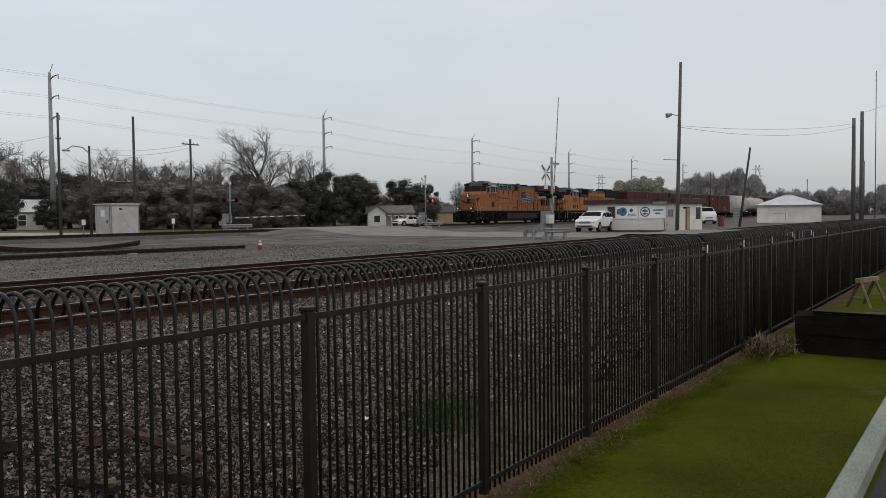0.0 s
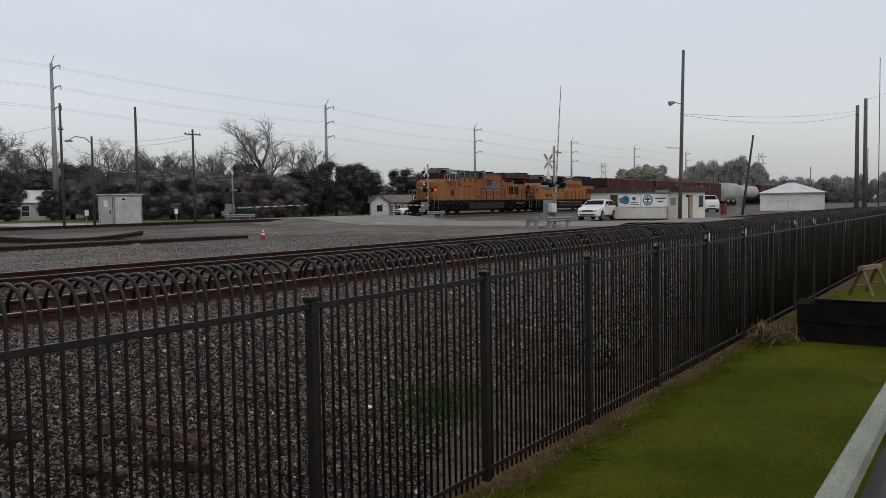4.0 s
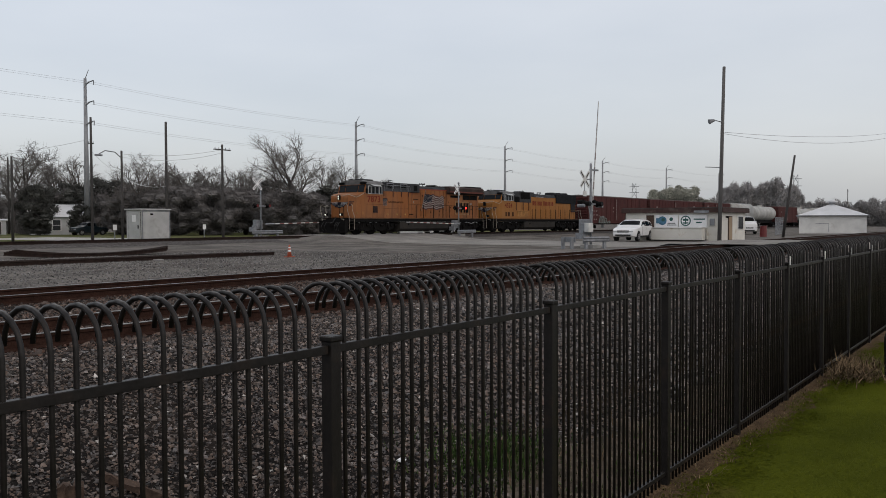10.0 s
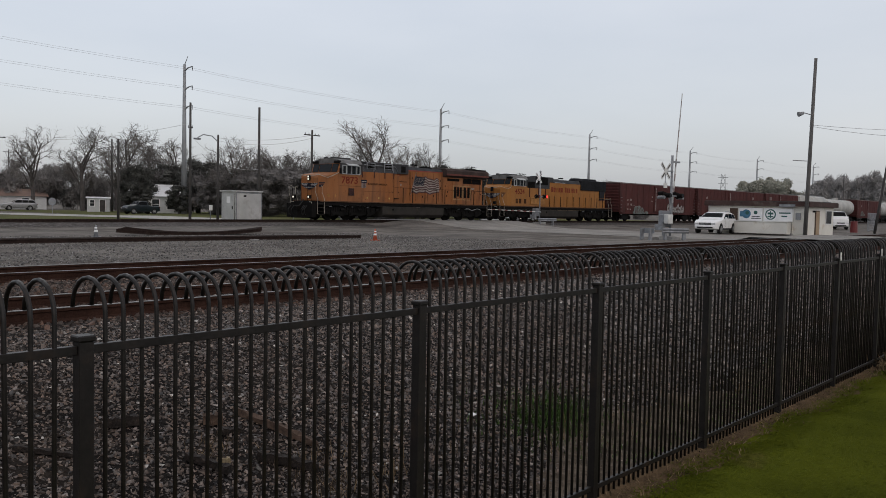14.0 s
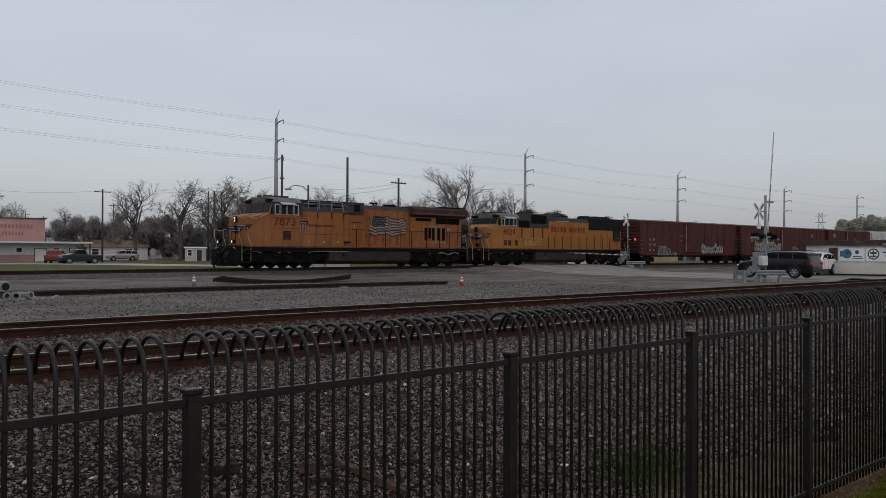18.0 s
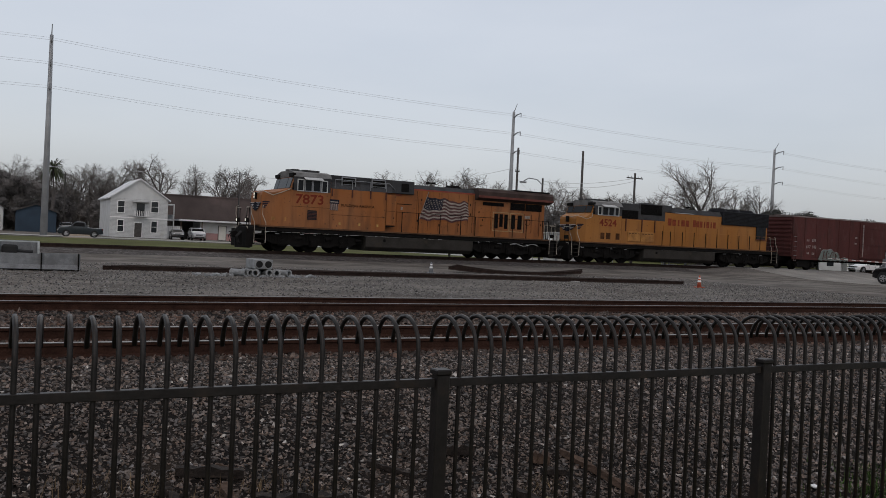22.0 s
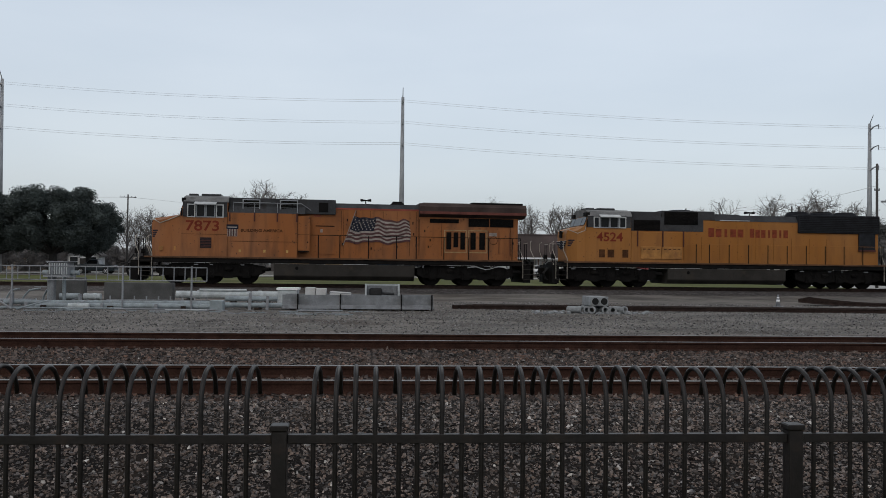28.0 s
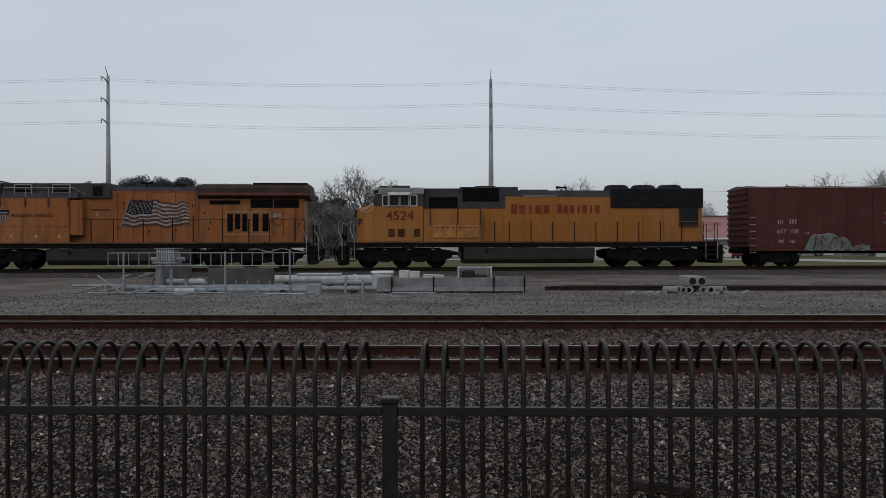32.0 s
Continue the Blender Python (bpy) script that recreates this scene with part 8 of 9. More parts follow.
for az, r, el, m, wd in ((48.9, 122, 3.05, 1, 0.95), (50.6, 124, 2.9, 0, 1.1), (46.8, 120, 2.6, 2, 1.2), (53.6, 135, 2.5, 0, 1.3), (54.9, 140, 2.2, 1, 0.85), (32.2, 146, 3.0, 1, 1.2), (30.2, 142, 2.7, 0, 1.1), (28.3, 138, 2.3, 2, 1.2), (35.4, 130, 2.6, 0, 1.2),
                         (-4.2, 168, 3.0, 0, 1.0), (-9.8, 175, 3.5, 1, 0.9), (-12.6, 178, 3.4, 0, 0.9), (-11.4, 176, 3.7, 2, 0.9), (42.9, 126, 3.0, 0, 1.1)):
    tree(GREEN[m], az, r, el, LG, wd, group="evergreen trees")
tree(GREEN[0], 28.5, 128, 0.9, "dark bushy evergreen in front of the small house", 1.5, group="evergreen trees")
tree(GREEN[1], 28.6, 129, 2.5, "dark evergreen spreading over the small house", 0.75, group="evergreen trees")
tree(GREEN[2], 31.0, 129, 1.3, "dark bushy evergreen beside the small house", 1.2, group="evergreen trees")
THICKET = [evergreen_meshes(s, 10.0, w, 20000, 0.05, 0.36, "brush", (0.08, 0.17), 80, 0.07, 0.8) for s, w in ((91, 9.5), (97, 12.0))]
for az, r, el, m, wd in ((35.3, 120, 2.3, 0, 1.3), (36.7, 116, 2.5, 1, 1.2), (38.2, 118, 2.7, 0, 1.4), (39.6, 114, 2.4, 1, 1.2), (41.0, 118, 2.5, 0, 1.3), (33.6, 124, 2.0, 1, 1.2), (-1.4, 160, 3.2, 0, 1.0), (-0.2, 158, 2.8, 1, 1.0), (1.9, 156, 1.9, 0, 1.0), (5.0, 150, 2.0, 1, 0.9), (45.6, 122, 2.2, 1, 1.3), (47.2, 124, 2.0, 0, 1.3), (44.0, 110, 2.3, 1, 1.2), (45.4, 111, 2.1, 0, 1.2), (42.7, 111, 2.2, 0, 1.1)):
    t = tree(THICKET[m], az, r, el, "rounded thicket of dense grey leafless brush", wd, group="thickets")
    t.name = "thicket"
OAK = evergreen_meshes(71, 10.0, 13.0, 80000, 0.33, 0.11, "oak_leaves", (0.07, 0.14), 130, core=0.6, bark="dark_bark", girth=0.5)
tree(OAK, -21.1, 112, 4.75, "broad dark live oak on the far lawn", 1.02, 30)
tree(OAK, -19.0, 118, 3.9, "dark live oak beside the larger one", 0.75, 140)
tree(OAK, -24.2, 116, 4.3, "dark live oak behind the steel pole", 0.75, 250)

# palm behind the steel pole
px_, py_, _ = at_bearing(1.6, 150)
pt = height_at(4.1, 150) - 1.2
t = thing("palm_tree", "tall palm with a drooping dark crown", "tree", pose(px_, py_, 1.2))
part("trunk", rod([(0, 0, 0), (0.2, 0, pt * 0.5), (0, 0, pt - 1.6)], 0.3, 8, 0.22), "bark", t)
rr = random.Random(9)
vs, fs = [], []
for k in range(170):
    a, up = rr.uniform(0, 2 * math.pi), rr.uniform(-0.9, 0.95)
    d = Vector((math.cos(a), math.sin(a), 0))
    L = rr.uniform(1.7, 2.6)
    p0 = Vector((0, 0, pt - 1.6))
    p1 = p0 + d * L * 0.6 + Vector((0, 0, up * L * 0.6))
    p2 = p1 + d * L * 0.4 + Vector((0, 0, (up - 0.9) * L * 0.5))
    s = d.cross(Vector((0, 0, 1))) * 0.1
    i = len(vs)
    vs += [p0 - s * 0.3, p0 + s * 0.3, p1 + s, p1 - s, p2]
    fs += [(i, i + 1, i + 2, i + 3), (i + 3, i + 2, i + 4)]
part("fronds", mesh_of("fronds", vs, fs, "palm"), "palm", t)

# low brush along the far side, and far woods with haze painted into their colour
def brush_band(name, a0, a1, r, height, count, size, mat, label, depth=12, slim=0.1, rise=0.9, domed=False):
    rr = random.Random(int(a0 * 10 + 900))
    cl = []
    crest = [rr.uniform(0.62, 1.0) for k in range(40)]
    for k in range(int((a1 - a0) * r * (0.25 if domed else 0.09))):
        az = rr.uniform(a0, a1)
        q = r + rr.uniform(-depth / 2, depth / 2)
        rad = height * rr.uniform(0.1, 0.2)
        u = (az - a0) / (a1 - a0) * 38
        top = crest[int(u)] + (crest[int(u) + 1] - crest[int(u)]) * (u - int(u))
        x, y, _ = at_bearing(az, q)
        if domed:
            top *= (1 - (2 * u / 38 - 1) ** 4) ** 0.5
            rad *= 0.6
        cl.append(((x, y, 1.2 + height * 0.92 * top * rr.random() ** 0.7), rad))
    ob = part(name, mesh_of(name, *leaf_cloud(rr, cl, count, size, 1.0, slim, rise, 0.45 if domed else 0.6), mat), mat, None, label)
    return tagged(ob, category="brush", kind="stuff")


brush_band("brush", 27.5, 41, 142, 8.6, 76000, 0.26, "brush", "dense grey-brown winter brush beyond the main track")
brush_band("brush", 41, 56, 138, 6.0, 60000, 0.26, "brush", "dense dark brush beside the crossing road")
brush_band("brush", 55, 63, 200, 4.5, 16000, 0.45, "brush", "low grey brush by the far road")
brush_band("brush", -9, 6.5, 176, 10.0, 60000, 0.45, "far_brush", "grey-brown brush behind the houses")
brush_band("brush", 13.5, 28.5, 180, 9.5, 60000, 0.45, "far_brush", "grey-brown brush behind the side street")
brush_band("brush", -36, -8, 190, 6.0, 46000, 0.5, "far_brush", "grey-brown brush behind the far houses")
brush_band("brush", -30, -12.8, 140, 5.0, 40000, 0.35, "brush", "grey bare hedge behind the houses past the oak")
brush_band("brush", -11.2, -8.2, 118, 8.8, 12000, 0.4, "brush", "tall rounded grey-brown thicket beside the far street", 5)
brush_band("far_woods", 67.5, 72.2, 300, 16.0, 70000, 0.6, "haze_leaves", "olive woods far behind the train, paled with painted haze", 30, 0.22, 0.5, True)
brush_band("far_woods", 72.0, 77.8, 285, 16.5, 65000, 0.75, "far_wood", "grey woods behind the yard, paled with painted haze", 30, 0.14, 0.8, True)
brush_band("far_woods", 77.0, 86, 300, 9.5, 60000, 0.6, "far_wood", "lower woods behind the pump house, paled with painted haze", 30, 0.14, 0.8)
brush_band("far_woods", 85, 100, 320, 6.0, 30000, 0.55, "far_wood", "low woods at the end of the yard, paled with painted haze", 30, 0.5, 0.2)
brush_band("far_woods", -60, 60, 420, 9.0, 50000, 1.1, "far_wood", "far woods on the horizon, greyed with painted haze", 60, 0.45, 0.2)

# ---- ballast stones ----
WEDGE = np.array(((-1, -1, -0.6), (1, -1, -0.6), (1, 1, -0.6), (-1, 1, -0.6), (-0.55, 0, 1), (0.55, 0, 1)), float)
FACETS = np.array(((0, 1, 5), (0, 5, 4), (1, 2, 5), (2, 3, 4), (2, 4, 5), (3, 0, 4)))


def stones(name, x0, x1, y0, y1, density, lo, hi, mat, label, clear=(), seed=1):
    """A field of loose angular stones lying on the land."""
    rg = np.random.default_rng(seed)
    n = int((x1 - x0) * (y1 - y0) * density)
    px, py = rg.uniform(x0, x1, n), rg.uniform(y0, y1, n)
    keep = np.ones(n, bool)
    for a, b in clear:
        keep &= (py < a) | (py > b)
    px, py = px[keep], py[keep]
    n = len(px)
    size = rg.uniform(lo, hi, n) * rg.choice((0.75, 1.0, 1.25), n)
    v = (WEDGE[None] + rg.uniform(-0.3, 0.3, (n, 6, 3))) * rg.uniform((0.65, 0.55, 0.75), (1.15, 0.95, 1.3), (n, 1, 3)) * size[:, None, None]
    a, b = rg.uniform(0, 6.28, n), rg.uniform(-1.3, 1.3, n)
    ca, sa, cb, sb = np.cos(a), np.sin(a), np.cos(b), np.sin(b)
    x, y, z = v[..., 0], v[..., 1], v[..., 2]
    y, z = y * cb[:, None] - z * sb[:, None], y * sb[:, None] + z * cb[:, None]
    x, y = x * ca[:, None] - y * sa[:, None], x * sa[:, None] + y * ca[:, None]
    base = np.array([land(p, q) for p, q in zip(px, py)])
    v = np.stack((x + px[:, None], y + py[:, None], z + (base + size * 0.35)[:, None]), -1).reshape(-1, 3)
    f = (FACETS[None] + 6 * np.arange(n)[:, None, None]).reshape(-1, 3)
    me = bpy.data.meshes.new(name)
    me.vertices.add(len(v))
    me.vertices.foreach_set("co", v.ravel())
    me.loops.add(f.size)
    me.loops.foreach_set("vertex_index", f.ravel().astype(np.int32))
    me.polygons.add(len(f))
    me.polygons.foreach_set("loop_start", np.arange(0, f.size, 3, dtype=np.int32))
    me.update(calc_edges=True)
    me.materials.append(M[mat])
    return tagged(new(name, me), label, "ballast", kind="stuff")


RAILS = [(c + s - 0.06, c + s + 0.06) for c in (11.12, 16.6) for s in (-0.7525, 0.7525)]
stones("ballast_stones", -5.6, 6.8, 4.3, 9.8, 1900, 0.0095, 0.0205, "ballast", "loose dark grey and brown ballast stones on the bank", seed=1)
stones("ballast_stones", 6.8, 12.5, 5.15, 9.8, 1500, 0.0105, 0.023, "ballast_mid", "loose mixed grey ballast stones on the bank", seed=12)
stones("ballast_stones", 6.8, 8.3, 4.3, 5.15, 1100, 0.0115, 0.0245, "ballast_mid", "loose mixed ballast stones at the foot of the bank", seed=13)
stones("ballast_stones", 8.0, 24, 4.3, 5.3, 190, 0.009, 0.022, "ballast_grey", "scattered stones on the sandy foot of the bank", seed=31)
stones("pale_ballast", -6.5, 20, 4.35, 14.5, 26, 0.01, 0.024, "pale_stone", "pale chips among the dark ballast", seed=9)
stones("ballast_stones", 12.5, 26, 5.3, 9.8, 400, 0.018, 0.036, "ballast_grey", "loose greyer ballast stones on the bank", seed=2)
stones("ballast_stones", 26, 46, 5.3, 9.8, 130, 0.028, 0.05, "ballast_grey", "loose greyer ballast stones on the far bank", seed=21)
stones("ballast_stones", -9.5, 24, 9.8, 14.5, 400, 0.016, 0.033, "ballast_rust", "loose ballast stones round the near track", RAILS, seed=3)
stones("ballast_stones", -14, 30, 14.5, 19.2, 190, 0.018, 0.036, "ballast_rust", "loose ballast stones round the middle track", RAILS, seed=4)
stones("gravel_stones", -16, 34, 19.3, 37, 62, 0.007, 0.024, "gravel_stone", "scattered grey stones on the yard gravel", seed=5)


# ---- grass, weeds, and rotten wood ----
def blades(name, spots, mat, label, category="grass"):
    """Thin standing blades; spots are (x, y, z, height, lean, width, turn)."""
    vs, fs = [], []
    for x, y, z, h, lean, w, a in spots:
        i = len(vs)
        c, s = math.cos(a), math.sin(a)
        vs += [(x - c * w, y - s * w, z), (x + c * w, y + s * w, z), (x - s * lean, y + c * lean, z + h)]
        fs.append((i, i + 1, i + 2))
    ob = part(name, mesh_of(name, vs, fs, mat), mat, None, label)
    return tagged(ob, category=category, kind="stuff")


rr = random.Random(77)
blades("grass_blades", [(x, y, 0.021, rr.uniform(0.004, 0.012), rr.choice((-1, 1)) * rr.uniform(0.03, 0.07), 0.006, rr.uniform(0, 6.3)) for x, y in ((rr.uniform(3, 17), rr.uniform(-1.5, 3.6)) for k in range(26000))], "grass", "short blades of the damp green lawn")
blades("edge_grass", [(x, 3.76 + 0.08 * math.sin(x * 2.3) + 0.06 * math.sin(x * 5.9 + 1) + rr.gauss(0, 0.13), 0.03, rr.uniform(0.004, 0.022), rr.choice((-1, 1)) * rr.uniform(0.04, 0.09), 0.007, rr.uniform(0, 6.3)) for x in (rr.uniform(2, 22) for k in range(15000))], "grass", "ragged green grass at the edge of the dirt")
blades("weed_patch", [(x, y, land(x, y), rr.uniform(0.04, 0.11), rr.uniform(-0.09, 0.09), 0.008, rr.uniform(0, 6.3)) for x, y in ((8.42 + rr.gauss(0, 0.42), 5.55 + rr.gauss(0, 0.28)) for k in range(3000))], "weeds", "low green weeds growing behind the fence", "weeds")
blades("dry_edge", [(rr.uniform(2, 20), 4.0 + rr.gauss(0, 0.14), 0.025, rr.uniform(0.01, 0.06), rr.uniform(-0.12, 0.12), 0.006, rr.uniform(0, 6.3)) for k in range(2500)], "dry_weeds", "dry trampled grass along the foot of the fence", "weeds")
blades("dry_bush", [(16.9 + rr.gauss(0, 0.4), 3.6 + rr.gauss(0, 0.2), rr.uniform(0, 0.22), rr.uniform(0.02, 0.22), rr.uniform(-0.4, 0.4), 0.01, rr.uniform(0, 6.3)) for k in range(900)], "dry_weeds", "tangled dry brown weeds by the timber bed", "weeds")
tufts = ((0.92, 7.06), (1.77, 6.94), (1.3, 6.8), (4.35, 6.5), (5.1, 6.0), (0.5, 7.2), (2.2, 6.8), (4.9, 5.6), (5.6, 5.5), (3.5, 5.6), (2.6, 5.7))
blades("dry_tufts", [(x + rr.gauss(0, 0.13), y + rr.gauss(0, 0.1), land(x, y) - 0.02, rr.uniform(0.05, 0.2), rr.uniform(-0.2, 0.2), 0.004, rr.uniform(0, 6.3)) for x, y in tufts for k in range(70)], "dry_weeds", "tufts of dry straw-coloured grass among the ballast", "weeds")
blades("track_weeds", [(rr.uniform(-3, 12), rr.uniform(4.5, 6.5), 0.25, rr.uniform(0.05, 0.3), rr.uniform(-0.15, 0.15), 0.006, rr.uniform(0, 6.3)) for k in range(500)], "dry_weeds", "sparse dry weeds among the ballast", "weeds")
dirt_y = [3.3, 3.42, 3.54, 3.66, 3.78, 3.9, 4.08, 4.25]


def dirt_z(x, y):
    edge = 3.82 + 0.1 * math.sin(x * 1.3) + 0.1 * math.sin(x * 3.7 + y * 4) + 0.07 * math.sin(x * 8.3 + y * 9)
    return 0.02 + max(-0.014, min(0.012, (y - edge) * 0.06)) + (0.004 if y > 4.0 else 0.0)


sheet("dirt_strip", list(np.arange(-6, 46, 0.2)), dirt_y, dirt_z, "dirt", "bare brown dirt along the foot of the fence", "dirt")


def foot_z(x, y):
    edge = 5.25 + 0.2 * math.sin(x * 0.9) + 0.14 * math.sin(x * 2.9 + 1) + 0.09 * math.sin(x * 7.1 + y * 6)
    edge -= max(0.0, 8.0 - x) * 0.55
    return land(x, y) + 0.016 + max(-0.03, min(0.014, (edge - y) * 0.08))


sheet("bank_foot", list(np.arange(5.0, 46, 0.25)), [4.26, 4.4, 4.6, 4.75, 4.9, 5.05, 5.2, 5.35, 5.5, 5.65, 5.8], foot_z, "soil", "bare sandy soil along the foot of the ballast bank", "dirt")
blades("foot_weeds", [(x, y, foot_z(x, y), rr.uniform(0.02, 0.07), rr.uniform(-0.07, 0.07), 0.006, rr.uniform(0, 6.3)) for x, y in ((rr.uniform(8, 24), 4.35 + abs(rr.gauss(0, 0.45))) for k in range(2600))], "weeds", "thin green weeds along the foot of the bank", "weeds")


# ---- yard clutter ----
def cone(x, y, z, h=0.56, mat="orange", label="orange traffic cone with white bands on the gravel"):
    t = thing("traffic_cone", label, "traffic cone", pose(x, y, z))
    part("base", solid((-0.17, -0.17, 0, 0.17, 0.17, 0.04)), mat, t)
    part("body", rod([(0, 0, 0.04), (0, 0, h)], 0.105, 14, 0.03), mat, t, smooth=True)
    for a, b in ((0.45, 0.6), (0.72, 0.82)):
        ra, rb = 0.11 - 0.08 * a, 0.11 - 0.08 * b
        part("band", rod([(0, 0, h * a), (0, 0, h * b)], ra + 0.006, 14, rb + 0.006), "bright_white", t)


cone(27.6, 28.6, 1.2)
cone(17.4, 35.6, 1.22, 0.55, "galvanised", "faded white traffic cone in the yard")


def loose_rail(x0, y0, x1, y1, z, bow=0.0, label="rusty loose rail lying on the gravel"):
    t = thing("loose_rail", label, "rail", group="loose rails")
    bm = bmesh.new()
    n = 14
    a, b = Vector((x0, y0, z)), Vector((x1, y1, z))
    rings = []
    side = (b - a).cross(Vector((0, 0, 1))).normalized()
    for k in range(n + 1):
        u = k / n
        p = a.lerp(b, u)
        p.z += bow * (2 * u - 1) ** 2
        rings.append([bm.verts.new(p + side * s + Vector((0, 0, h))) for s, h in RAIL_OUT])
    for r0, r1 in zip(rings, rings[1:]):
        for k in range(len(RAIL_OUT)):
            bm.faces.new((r0[k], r0[(k + 1) % len(RAIL_OUT)], r1[(k + 1) % len(RAIL_OUT)], r1[k]))
    bm.faces.new(rings[0])
    bm.faces.new(rings[-1])
    part("rail_bar", bm, "old_rail", t)


for k in range(4):
    loose_rail(2.6 + 0.3 * k, 31.9 + 0.32 * k, 28.8 - 0.5 * k, 30.9 + 0.32 * k, 1.2)
for k in range(5):
    loose_rail(18.9 + 0.2 * k, 36.7 + 0.17 * k, 26.4 + 0.15 * k, 36.0 + 0.17 * k, 1.22, 0.17 + 0.02 * k, "brown bowed rail with upturned ends in a pile")
for k in range(7):
    t = thing("tie_plate", "rusty steel tie plate on the gravel", "tie plate", pose(21.5 + random.uniform(-1, 1.5), 31.6 + random.uniform(-0.8, 0.8), 1.215, random.uniform(-8, 8), 0, random.uniform(0, 90)), "tie plates")
    part("plate", solid((-0.2, -0.12, 0, 0.2, 0.12, 0.03)), "concrete", t)


def duct_block(x, y, z, turn, tilt=0):
    """A concrete duct block with two round bores, drawn as flat dark discs."""
    t = thing("duct_block", "pale grey concrete duct block with dark discs for its bores", "concrete block", pose(x, y, z, 0, tilt, turn), "duct blocks")
    bm = bmesh.new()
    w, h, n = 0.33, 0.34, 14
    part("block", solid((-w, -0.55, 0, w, 0.55, h)), "duct_concrete", t, bevel=0.02)
    for s in (-1, 1):
        ring = bmesh.new()
        tube(ring, [(s * 0.165, -0.58, h / 2), (s * 0.165, -0.55, h / 2)], 0.16, n)
        r = part("collar", ring, "duct_concrete", t)
        # black disc on the collar paints the shade inside the hole
        part("bore_disc", rod([(s * 0.165, -0.59, h / 2), (s * 0.165, -0.58, h / 2)], 0.125, n), "bore_shade", r)


def duct_pipe(x, y, turn, lift=0.0):
    """A short hollow concrete pipe with a bell end, lying on the gravel."""
    t = thing("duct_pipe", "short pale grey concrete pipe with a bell end", "concrete pipe", pose(x, y, 1.2 + lift, 0, 0, turn), "duct pipes")
    wall = bmesh.new()
    rings = []
    for yy, r in ((-0.32, 0.085), (-0.32, 0.14), (-0.22, 0.14), (-0.2, 0.12), (0.32, 0.12), (0.32, 0.085)):
        rings.append([wall.verts.new((math.cos(2 * math.pi * k / 14) * r, yy, 0.14 + math.sin(2 * math.pi * k / 14) * r)) for k in range(14)])
    for r0, r1 in zip(rings, rings[1:] + rings[:1]):
        for k in range(14):
            wall.faces.new((r0[k], r0[(k + 1) % 14], r1[(k + 1) % 14], r1[k]))
    part("pipe", wall, "duct_concrete", t)
    return t


for x, y, a in ((6.95, 29.9, 40), (7.25, 29.95, 12), (7.6, 29.85, -24), (7.95, 29.95, 10), (8.3, 29.9, -8), (8.6, 30.0, 30), (7.5, 30.55, 4), (7.95, 30.6, -6)):
    duct_pipe(x, y, a)
duct_block(7.75, 30.2, 1.48, 3)
chips = bmesh.new()
for k in range(60):
    x, y, s = random.uniform(5.4, 9.8), random.uniform(29.3, 30.2), random.uniform(0.03, 0.1)
    box(chips, -s, -s * 0.7, 0, s, s * 0.7, s * 0.8, pose(x, y, 1.2, random.uniform(-20, 20), random.uniform(-20, 20), random.uniform(0, 90)))
tagged(part("broken_concrete", chips, "duct_concrete", None, "broken pale concrete bits on the gravel"), category="rubble", kind="stuff")

# signal parts laid out on the gravel
def laid_pipe(x0, y0, x1, y1, z, r, mat="pale_teal", label="pale aluminium signal mast lying on the ground", flanges=3):
    t = thing("signal_mast", label, "mast", group="laid-out masts")
    a, b = Vector((x0, y0, z)), Vector((x1, y1, z))
    m = part("pipe", rod([a, b], r, 14), mat, t)
    for k in range(flanges):
        p = a.lerp(b, (k + 0.3) / flanges)
        d = (b - a).normalized() * 0.12
        part("flange", rod([p - d * 0.5, p + d * 0.5], r * 1.15, 14), mat, m)


# the longest masts lie in front on low blocks, the thicker ones behind on taller blocks
for x0, x1, y, z, r, n, m in ((-12.3, -6.15, 30.3, 1.31, 0.1, 3, "pale_teal"), (-13.6, -6.2, 30.75, 1.4, 0.08, 3, "pale_teal"), (-6.1, -3.5, 30.6, 1.36, 0.09, 2, "pale_teal"), (-5.9, -4.0, 31.3, 1.56, 0.09, 2, "pale_teal"),
                              (-8.1, -5.25, 33.0, 1.63, 0.15, 1, "pale_paint"), (-5.2, -4.15, 33.0, 1.63, 0.16, 1, "pale_paint"), (-7.2, -5.4, 32.95, 1.82, 0.05, 0, "pale_paint"),
                              (-12.5, -11.75, 33.0, 1.52, 0.12, 1, "pale_teal"), (-11.6, -10.95, 33.0, 1.52, 0.12, 2, "pale_paint"),
                              (-11.1, -10.4, 30.05, 1.3, 0.1, 1, "pale_paint"), (-15.5, -12.7, 31.2, 1.45, 0.05, 1, "galvanised"), (-14.2, -9.2, 29.7, 1.25, 0.03, 0, "pale_teal"), (-9.4, -5.9, 29.6, 1.24, 0.025, 0, "galvanised"), (-3.1, -1.6, 29.5, 1.24, 0.03, 0, "galvanised"), (-3.0, -1.5, 29.65, 1.24, 0.03, 0, "pale_teal"), (-7.6, -6.2, 29.4, 1.23, 0.02, 0, "pale_paint")):
    laid_pipe(x0, y, x1, y + random.uniform(-0.08, 0.08), z, r, m, flanges=n)
